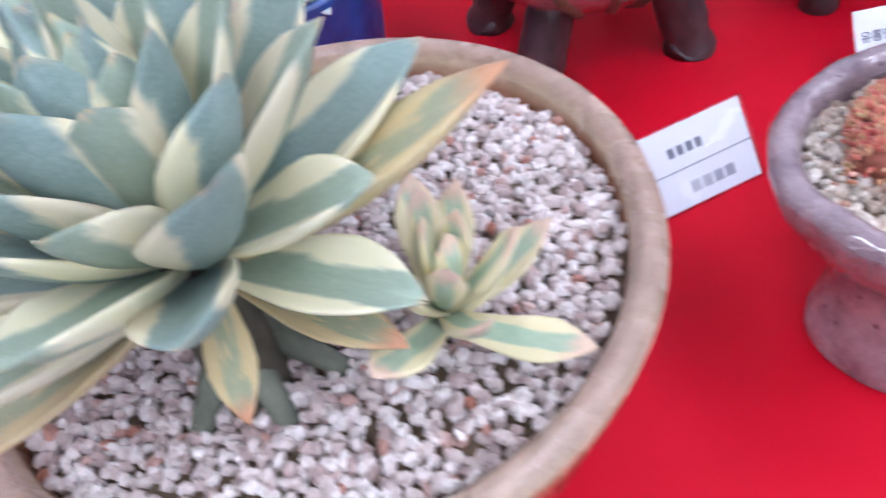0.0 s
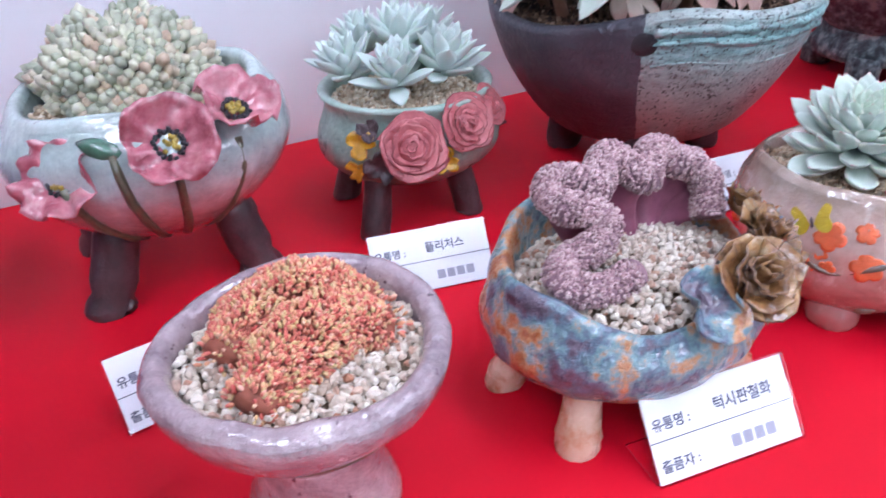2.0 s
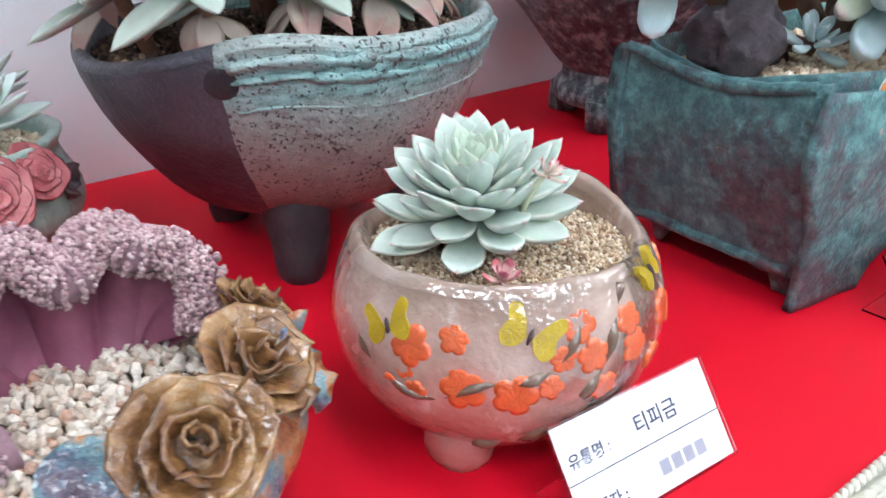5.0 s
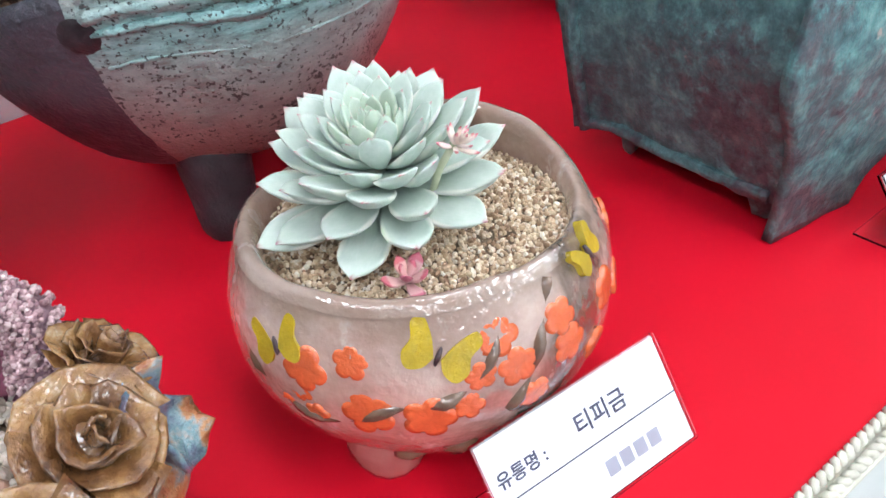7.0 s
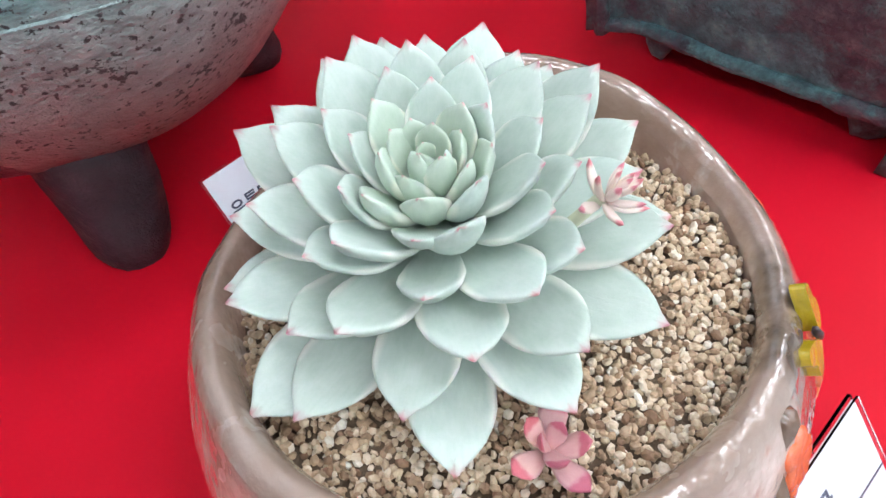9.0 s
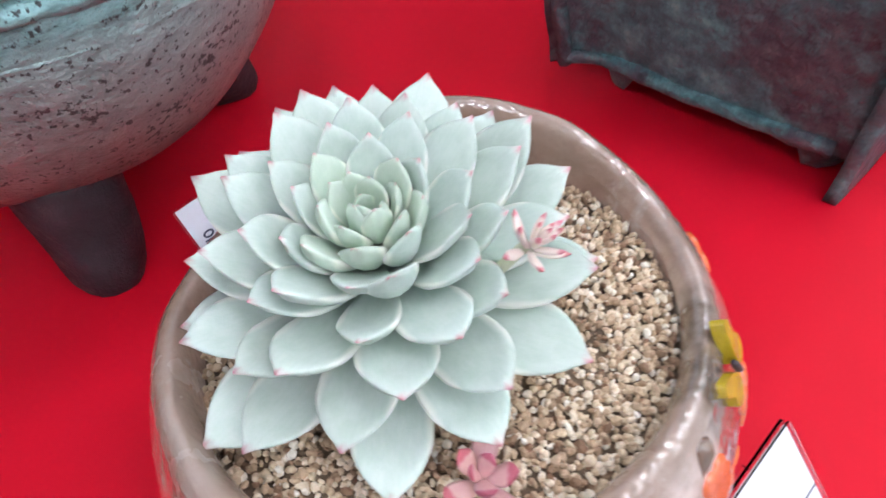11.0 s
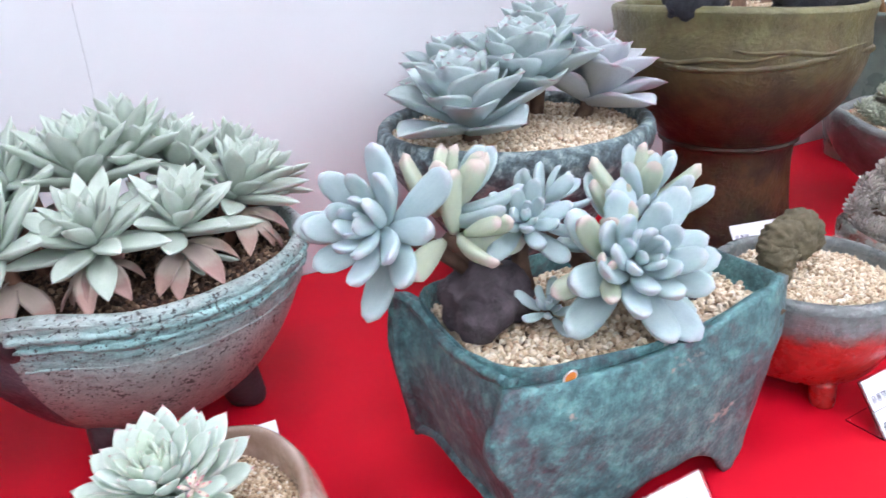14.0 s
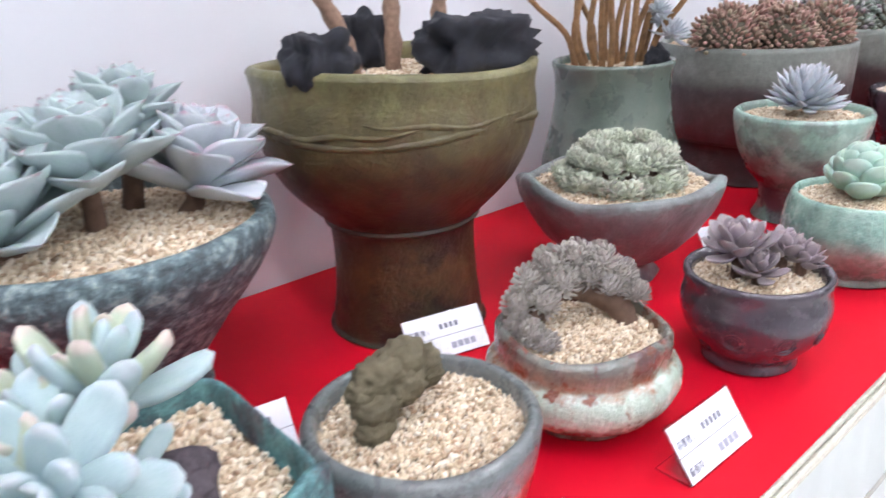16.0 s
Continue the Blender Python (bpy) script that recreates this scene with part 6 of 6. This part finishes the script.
# ---- mint and rust pot with woolly clusters ----
MINT_C = (1.511, 0.176)
MINTRUST = glaze("mint_over_rust_glaze", [(0.34, lin((92, 48, 34))), (0.44, lin((136, 82, 54))), (0.48, lin((160, 176, 160))), (0.7, lin((182, 202, 188)))], 30, 0.25, 0.6, [(0.0, lin((70, 44, 40))), (0.024, lin((110, 62, 46))), (0.034, lin((174, 194, 180))), (0.055, lin((182, 198, 184))), (0.063, lin((146, 90, 62))), (0.074, lin((110, 74, 62))), (0.09, lin((76, 60, 64)))], 0.012, 0.7, coat=0.5, specks=(lin((120, 64, 44)), 42, 0.60))
mint_pot = pot("mint_rust_pot", MINT_C, "low mint-glazed pot with rust-brown drips", [(0.0, 0.0), (0.050, 0.0), (0.054, 0.005), (0.056, 0.012), (0.076, 0.020), (0.0875, 0.034), (0.0890, 0.047), (0.0845, 0.057), (0.0785, 0.061), (0.0780, 0.066), (0.0790, 0.078), (0.0770, 0.087), (0.0725, 0.089), (0.0700, 0.083), (0.068, 0.07)], MINTRUST, wobble=0.05, seed=23.0, rough=0.016, seg=96, warp=lambda a, r, z: 0.004 * math.sin(3 * a + 0.5) * max(0.0, (z - 0.04) / 0.05))
gravel("gravel_bed", MINT_C, 0.079, 0.071, 0.071, 0.0036, GRAVEL_TAN, "tan gravel in the mint and rust pot", 14, 0.006)


def ball_mesh(name, leaf, count, seed, low=-25, high=85):
    """A small tight rosette of joined leaves, radius about 1."""
    rng = random.Random(seed)
    src = ([tuple(v.co) for v in leaf.vertices], [tuple(p.vertices) for p in leaf.polygons])
    out = []
    for k in range(count):
        f = k / (count - 1)
        s = 1.0 - 0.45 * f
        m = pose(0, 0, 0, 0, 0, k * 137.5) @ Matrix.Translation((0, 0.08, 0.25 * f)) @ pose(0, 0, 0, low + (high - low) * f + rng.uniform(-6, 6), 0, 0) @ Matrix.Diagonal((s, s, s, 1))
        out.append(moved(src, m))
    v, f = joined(*out)
    return mesh_of(name, v, f, leaf.materials[0])


MAUVE_GREY = leafy("mauve_grey_leaf", lin((160, 143, 141)), lin((190, 182, 176)), None, lin((170, 168, 152)), 0.7, 0.1, 0.7, 0.3, 0.3)
HOUSE = leafy("grey_green_leaf", lin((180, 186, 164)), lin((196, 178, 166)), None, lin((206, 210, 190)), 0.65, 0.1, 0.85, 0.3, 0.3)


def pin_ball(name, leaf, count, seed, size=0.5, core=0.62):
    """A round head of short leaves that point outwards, radius about 1."""
    rng = random.Random(seed)
    src = ([tuple(v.co) for v in leaf.vertices], [tuple(p.vertices) for p in leaf.polygons])
    out = []
    for k in range(count):
        z = 1 - 1.75 * (k + 0.5) / count
        up, turn = math.degrees(math.asin(z)), k * 137.508 + rng.uniform(-6, 6)
        q = size * rng.uniform(0.85, 1.15) * (0.75 if z > 0.75 else 1.0)
        out.append(moved(src, pose(0, 0, 0, 0, 0, turn) @ pose(0, 0, 0, up) @ Matrix.Translation((0, core, 0)) @ pose(0, 0, 0, 18 + rng.uniform(-10, 10)) @ Matrix.Diagonal((q, q, q, 1))))
    v, f = joined(*out, ([(x * core, y * core, z * core) for x, y, z in ICO2[0]], ICO2[1]))
    return mesh_of(name, v, f, leaf.materials[0])


woolly = pin_ball("woolly_rosette", leaf_mesh("woolly_leaf", "spoon", 0.26, 0.12, MAUVE_GREY, 0.5, 0.4, 6, 6), 90, 1)
house = pin_ball("house_rosette", leaf_mesh("house_leaf", "point", 0.34, 0.12, HOUSE, 0.6, 0.5, 6, 6), 46, 2, 0.62, 0.5)
wool_plant = thing("woolly_rosette_cluster", (MINT_C[0], MINT_C[1], 0.08), "arching cluster of grey-mauve woolly rosettes", "succulent")
rng = random.Random(44)
for u, v, z, s in ((-0.056, -0.02, 0.010, 0.022), (-0.058, 0.0, 0.026, 0.024), (-0.048, 0.016, 0.042, 0.025), (-0.030, 0.026, 0.056, 0.026), (-0.008, 0.03, 0.062, 0.025), (0.014, 0.034, 0.058, 0.025), (0.034, 0.034, 0.044, 0.023), (0.048, 0.03, 0.028, 0.020), (-0.034, -0.004, 0.03, 0.022), (-0.044, -0.03, 0.012, 0.019), (-0.030, -0.036, 0.006, 0.017), (-0.018, 0.008, 0.044, 0.022), (0.004, 0.02, 0.046, 0.020), (0.024, 0.022, 0.036, 0.019)):
    x, y = 0.61 * u + 0.79 * v, -0.79 * u + 0.61 * v
    link_mesh("rosette", woolly, wool_plant, m=Matrix.Translation((x, y, z)) @ pose(0, 0, 0, rng.uniform(5, 45), rng.uniform(-30, 20), rng.uniform(0, 360)) @ Matrix.Diagonal((s * 0.72, s * 0.72, s * 0.72, 1)))
part("woody_base", tube(smoothed([(-0.046, 0.024, -0.005), (-0.014, 0.036, 0.024), (0.014, 0.022, 0.034), (0.04, -0.004, 0.018), (0.05, -0.016, -0.006)], 4), [0.011] * 17, 10, 0.35), BARK, wool_plant, "knotted woody base")

# ---- flared mauve bowl with a mound of small rosettes ----
FLARE_C = (1.805, 0.345)
FLARE_MAT = glaze("mauve_grey_flow_glaze", [(0.3, lin((78, 64, 70))), (0.5, lin((120, 104, 108))), (0.65, lin((130, 146, 142))), (0.8, lin((100, 86, 90)))], 24, 0.4, 0.6, [(0.0, lin((70, 48, 52))), (0.06, lin((104, 80, 84))), (0.11, lin((120, 116, 116))), (0.135, lin((132, 152, 148)))], 0.012, 0.5)
flared = pot("flared_bowl", FLARE_C, "flared mauve-grey bowl with a wavy rim", [(0.0, 0.0), (0.05, 0.0), (0.052, 0.006), (0.046, 0.016), (0.047, 0.026), (0.066, 0.036), (0.090, 0.058), (0.112, 0.092), (0.124, 0.120), (0.125, 0.132), (0.119, 0.136), (0.112, 0.132), (0.108, 0.115)], FLARE_MAT, wobble=0.06, seed=25.0, square=0.16, rough=0.022, seg=96, warp=lambda a, r, z: (0.005 * math.sin(3 * a) + 0.004 * math.sin(5 * a + 1)) * max(0.0, (z - 0.08) / 0.05))
gravel("gravel_bed", FLARE_C, 0.124, 0.113, 0.113, 0.0042, GRAVEL_TAN, "tan gravel in the flared bowl", 15, 0.006)
mound = thing("small_rosette_mound", (FLARE_C[0], FLARE_C[1], 0.126), "ring-shaped mound of tight grey-green rosettes", "succulent")
for k in range(60):
    ring = 0 if k < 24 else 1 if k < 44 else 2
    a = k * 2 * math.pi / (24, 20, 16)[ring] + ring * 0.2
    r = (0.074, 0.058, 0.041)[ring] * rng.uniform(0.93, 1.07)
    s = rng.uniform(0.0135, 0.0175)
    link_mesh("rosette", house, mound, m=Matrix.Translation((r * math.cos(a), r * math.sin(a), (0.012, 0.034, 0.046)[ring] + rng.uniform(-0.003, 0.003))) @ pose(0, 0, 0, -math.degrees(math.sin(a)) * (0.9, 0.6, 0.3)[ring], math.degrees(math.cos(a)) * (0.9, 0.6, 0.3)[ring], rng.uniform(0, 360)) @ Matrix.Diagonal((s, s, s, 1)))
part("core", (lathe([(0.0, -0.004), (0.068, -0.004), (0.056, 0.010), (0.044, 0.030), (0.026, 0.032), (0.012, 0.012), (0.0, 0.006)], 32)), BARK, mound)

# ---- dark pot with coil ornaments ----
DARK_C = (1.712, 0.112)
DARK_MAT = glaze("purple_black_glaze", [(0.3, lin((46, 40, 48))), (0.55, lin((74, 66, 76))), (0.8, lin((96, 84, 92)))], 26, 0.22, 0.3, coat=0.4)
dark_pot = pot("coil_pot", DARK_C, "dark purplish pot with coiled clay buttons", [(0.0, 0.0), (0.043, 0.0), (0.047, 0.004), (0.045, 0.012), (0.052, 0.018), (0.066, 0.038), (0.073, 0.062), (0.070, 0.084), (0.0715, 0.097), (0.067, 0.099), (0.063, 0.094), (0.061, 0.08)], DARK_MAT, wobble=0.02, seed=27.0)
coil_profile = [(0.052, 0.018), (0.066, 0.038), (0.073, 0.062), (0.070, 0.084)]
for az in (-168, -128, -88):
    m = on_pot(az, 0.046, coil_profile, -0.001)
    btn = part("clay_button", lobed(0.004, 6, 0.003), DARK_MAT, dark_pot, "coiled clay button", m=m)
    for r in (0.007, 0.0105):
        ring_pts = [(r * math.cos(k * 0.33), r * math.sin(k * 0.33), 0.001) for k in range(20)]
        part("coil", tube(ring_pts, [0.0014] * 20, 6), DARK_MAT, btn)
gravel("gravel_bed", DARK_C, 0.09, 0.0635, 0.0635, 0.0034, GRAVEL_TAN, "tan gravel in the dark coil pot", 16, 0.005)
PLUM = leafy("plum_leaf", lin((132, 110, 124)), lin((168, 150, 150)), None, lin((160, 150, 148)), 0.5, 0.12, 0.8, 0.3, 0.3)
plum_leaf = leaf_mesh("plum_leaf", "spoon", 0.26, 0.07, PLUM, 0.4, 0.5, 10, 10)
plum = thing("plum_rosettes", (DARK_C[0], DARK_C[1], 0.092), "dusky plum rosettes in the dark coil pot", "succulent")
for k, (x, y, z, s) in enumerate(((-0.02, 0.012, 0.026, 0.036), (0.026, -0.012, 0.014, 0.028), (0.03, -0.03, 0.010, 0.022), (-0.02, -0.01, 0.008, 0.024))):
    rosette(plum, [plum_leaf], (x, y, z), (-y * 500, x * 500), 24, s * 1.25, s * 0.6, 5, 78, 0.012, 0.003, 150 + k)
    part("stem", tube([(x, y, -0.008), (x, y, z * 0.5), (x, y, z + 0.008)], [0.006, 0.006, 0.005], 8), BARK, plum)

# ---- grey-green vase with woody stems ----
VASE_C = (2.016, 0.512)
VASE_MAT = glaze("grey_green_satin_glaze", [(0.3, lin((72, 84, 78))), (0.55, lin((98, 112, 102))), (0.8, lin((122, 132, 118)))], 12, 0.3, 0.25, coat=0.2)
vase = pot("tall_vase", VASE_C, "tall waisted grey-green vase", [(0.0, 0.0), (0.095, 0.0), (0.105, 0.01), (0.112, 0.05), (0.110, 0.09), (0.096, 0.15), (0.089, 0.19), (0.091, 0.225), (0.097, 0.244), (0.091, 0.247), (0.086, 0.24), (0.083, 0.21)], VASE_MAT, wobble=0.05, seed=29.0)
gravel("gravel_bed", VASE_C, 0.236, 0.086, 0.086, 0.0045, GRAVEL_TAN, "pale gravel in the tall vase", 17)
TWIG = plain("brown_twig", lin((138, 104, 70)), 0.7, 0.35, 90, 0.5)
shrub = thing("woody_succulent", (VASE_C[0], VASE_C[1], 0.238), "many thin brown woody stems with silver rosettes", "succulent")
for k in range(15):
    a, r = k * 2.4, 0.012 + 0.012 * math.sqrt(k)
    x, y = r * math.cos(a), r * math.sin(a)
    lean = rng.uniform(0.8, 2.2)
    p = smoothed([(x, y, -0.01), (x * 1.3 + rng.uniform(-0.012, 0.012), y * 1.3, 0.05), (x * lean * 1.2, y * lean * 1.2, 0.12), (x * lean * 1.3, y * lean * 1.3, 0.24)], 5)
    part("twig", tube(p, [0.0055 - 0.00012 * j for j in range(len(p))], 8, 0.2), TWIG, shrub, "thin woody stem")
SILVER = leafy("silver_leaf", lin((164, 174, 184)), lin((196, 192, 200)), None, lin((196, 202, 208)), 0.6, 0.1, 0.8, 0.25, 0.4)
silver_leaf = leaf_mesh("silver_leaf", "lance", 0.15, 0.07, SILVER, 0.3, 0.3, 8, 8)
silver_ball = ball_mesh("silver_rosette", silver_leaf, 30, 5)
for x, y, z, s in ((0.04, -0.075, 0.045, 0.034), (0.066, -0.04, 0.06, 0.03), (0.02, -0.06, 0.08, 0.028)):
    link_mesh("rosette", silver_ball, shrub, m=pose(x, y, z, 30, 10, 40) @ Matrix.Diagonal((s, s, s, 1)))["kind"] = "stuff"
rock("charcoal_lump", (2.05, 0.455, 0.25), (0.022, 0.016, 0.02), CHARCOAL, "black charcoal lump in the vase", 15.0)

# ---- mint goblet, mint bowl and the pots beyond ----
MINTDARK = glaze("mint_over_black_glaze", [(0.3, lin((48, 40, 46))), (0.44, lin((70, 66, 70))), (0.52, lin((128, 164, 152))), (0.75, lin((158, 186, 172)))], 14, 0.3, 0.4, [(0.0, lin((44, 36, 42))), (0.07, lin((54, 44, 48))), (0.10, lin((104, 124, 116))), (0.14, lin((150, 182, 168))), (0.17, lin((160, 184, 170)))], 0.03, 0.5, coat=0.3)
GOB_C = (2.18, 0.278)
goblet = pot("goblet_pot", GOB_C, "mint-glazed goblet pot on a dark stem", [(0.0, 0.0), (0.054, 0.0), (0.057, 0.006), (0.051, 0.02), (0.052, 0.048), (0.056, 0.056), (0.074, 0.078), (0.090, 0.112), (0.0975, 0.148), (0.098, 0.164), (0.093, 0.169), (0.088, 0.164), (0.085, 0.15)], MINTDARK, wobble=0.025, seed=31.0)
gravel("gravel_bed", GOB_C, 0.159, 0.088, 0.088, 0.004, GRAVEL_TAN, "tan gravel in the mint goblet", 18)
gob_plant = thing("silver_rosette", (GOB_C[0], GOB_C[1], 0.160), "dense silvery blue rosette of narrow leaves", "succulent")
rosette(gob_plant, [silver_leaf], (0, 0, 0.016), (6, -6), 95, 0.060, 0.032, 0, 84, 0.030, 0.004, 33, 1.0)
BOWL2 = glaze("turquoise_flow_glaze", [(0.3, lin((60, 84, 80))), (0.48, lin((120, 160, 148))), (0.65, lin((160, 196, 182))), (0.8, lin((140, 130, 124)))], 30, 0.28, 0.5, [(0.0, lin((56, 44, 46))), (0.03, lin((96, 66, 66))), (0.05, lin((140, 120, 116))), (0.07, lin((120, 164, 152))), (0.11, lin((160, 194, 178)))], 0.012, 0.55, coat=0.3)
MB_C = (2.012, 0.126)
mint_bowl = pot("turquoise_bowl", MB_C, "round turquoise and mauve glazed bowl", [(0.0, 0.0), (0.062, 0.0), (0.064, 0.010), (0.070, 0.018), (0.086, 0.044), (0.089, 0.068), (0.084, 0.092), (0.079, 0.104), (0.074, 0.105), (0.071, 0.095)], BOWL2, wobble=0.03, seed=33.0)
gravel("gravel_bed", MB_C, 0.098, 0.0735, 0.0735, 0.0038, GRAVEL_TAN, "tan gravel in the turquoise bowl", 19)
JADE = leafy("jade_round_leaf", lin((150, 188, 170)), lin((184, 208, 190)), None, lin((176, 206, 190)), 0.45, 0.2, 0.85, 0.15, 0.25)
round_leaf = leaf_mesh("round_leaf", "bean", 0.36, 0.22, JADE, 0.5, 0.2, 10, 12)
jade = thing("round_leaf_succulent", (MB_C[0], MB_C[1], 0.10), "pale jade succulent with fat round leaves", "succulent")
rosette(jade, [round_leaf], (0.0, 0.0, 0.014), (0, 0), 40, 0.052, 0.028, 4, 80, 0.030, 0.004, 35)
DRUM_MAT = glaze("banded_dark_glaze", [(0.3, lin((52, 44, 46))), (0.55, lin((86, 80, 80))), (0.8, lin((140, 148, 140)))], 18, 0.4, 0.45, [(0.0, lin((40, 32, 36))), (0.06, lin((46, 34, 38))), (0.09, lin((92, 40, 44))), (0.14, lin((84, 50, 50))), (0.17, lin((70, 62, 64))), (0.2, lin((138, 146, 138))), (0.25, lin((128, 138, 130)))], 0.008, 0.6)
DRUM_C = (2.40, 0.47)
drum = pot("banded_planter", DRUM_C, "broad dark planter with grey and maroon bands", [(0.0, 0.0), (0.13, 0.0), (0.14, 0.01), (0.14, 0.07), (0.16, 0.08), (0.168, 0.15), (0.17, 0.235), (0.165, 0.243), (0.158, 0.238), (0.155, 0.21)], DRUM_MAT, wobble=0.02, seed=35.0)
gravel("gravel_bed", DRUM_C, 0.234, 0.157, 0.157, 0.006, GRAVEL_TAN, "gravel in the banded planter", 20)
TUFT = grains("reddish_tufts", [(0.0, lin((130, 108, 96))), (0.4, lin((150, 126, 110))), (0.7, lin((162, 122, 114))), (1.0, lin((150, 144, 122)))], 0.7, 120, 0.1)
for k, (x, y, r) in enumerate(((-0.11, 0.0, 0.06), (-0.06, -0.08, 0.055), (0.03, -0.10, 0.055), (-0.03, 0.02, 0.06), (0.06, 0.0, 0.06))):
    bean_dome("reddish_tuft", (DRUM_C[0] + x, DRUM_C[1] + y, 0.236), r, r, 0.07, 260, 0.0075, TUFT, "low reddish-brown tuft of tiny leaves", 60 + k, 0.5, 0.3)
FAR_C = (2.78, 0.44)
far_bowl = pot("pale_rim_planter", FAR_C, "broad dark planter with a pale green rim", [(0.0, 0.0), (0.13, 0.0), (0.14, 0.01), (0.165, 0.09), (0.19, 0.17), (0.20, 0.235), (0.194, 0.246), (0.185, 0.24), (0.18, 0.2)], DRUM_MAT, wobble=0.02, seed=37.0)
gravel("gravel_bed", FAR_C, 0.236, 0.186, 0.186, 0.007, GRAVEL_TAN, "gravel in the pale-rimmed planter", 21)
GREYTUFT = grains("grey_tufts", [(0.0, lin((110, 122, 112))), (0.5, lin((146, 156, 146))), (1.0, lin((130, 116, 122)))], 0.7, 120, 0.1)
for k, (x, y, r) in enumerate(((-0.11, 0.0, 0.07), (-0.03, -0.09, 0.07), (0.07, -0.02, 0.07), (0.0, 0.06, 0.07))):
    bean_dome("grey_green_tuft", (FAR_C[0] + x, FAR_C[1] + y, 0.238), r, r, 0.075, 240, 0.009, GREYTUFT, "grey-green tuft of small leaves", 70 + k, 0.5, 0.3)
DISH_C = (2.56, 0.20)
dish = pot("maroon_dish", DISH_C, "low dark maroon dish", [(0.0, 0.0), (0.07, 0.0), (0.075, 0.01), (0.09, 0.06), (0.11, 0.12), (0.112, 0.15), (0.107, 0.155), (0.102, 0.15), (0.1, 0.13)], DARK_MAT, wobble=0.02, seed=39.0)
gravel("gravel_bed", DISH_C, 0.147, 0.102, 0.102, 0.006, GRAVEL_WHITE, "pale gravel in the maroon dish", 22)
bean_dome("grey_green_tuft", (DISH_C[0], DISH_C[1], 0.148), 0.07, 0.06, 0.03, 220, 0.008, GREYTUFT, "flat grey-green cushion in the dish", 80, 0.5, 0.3)
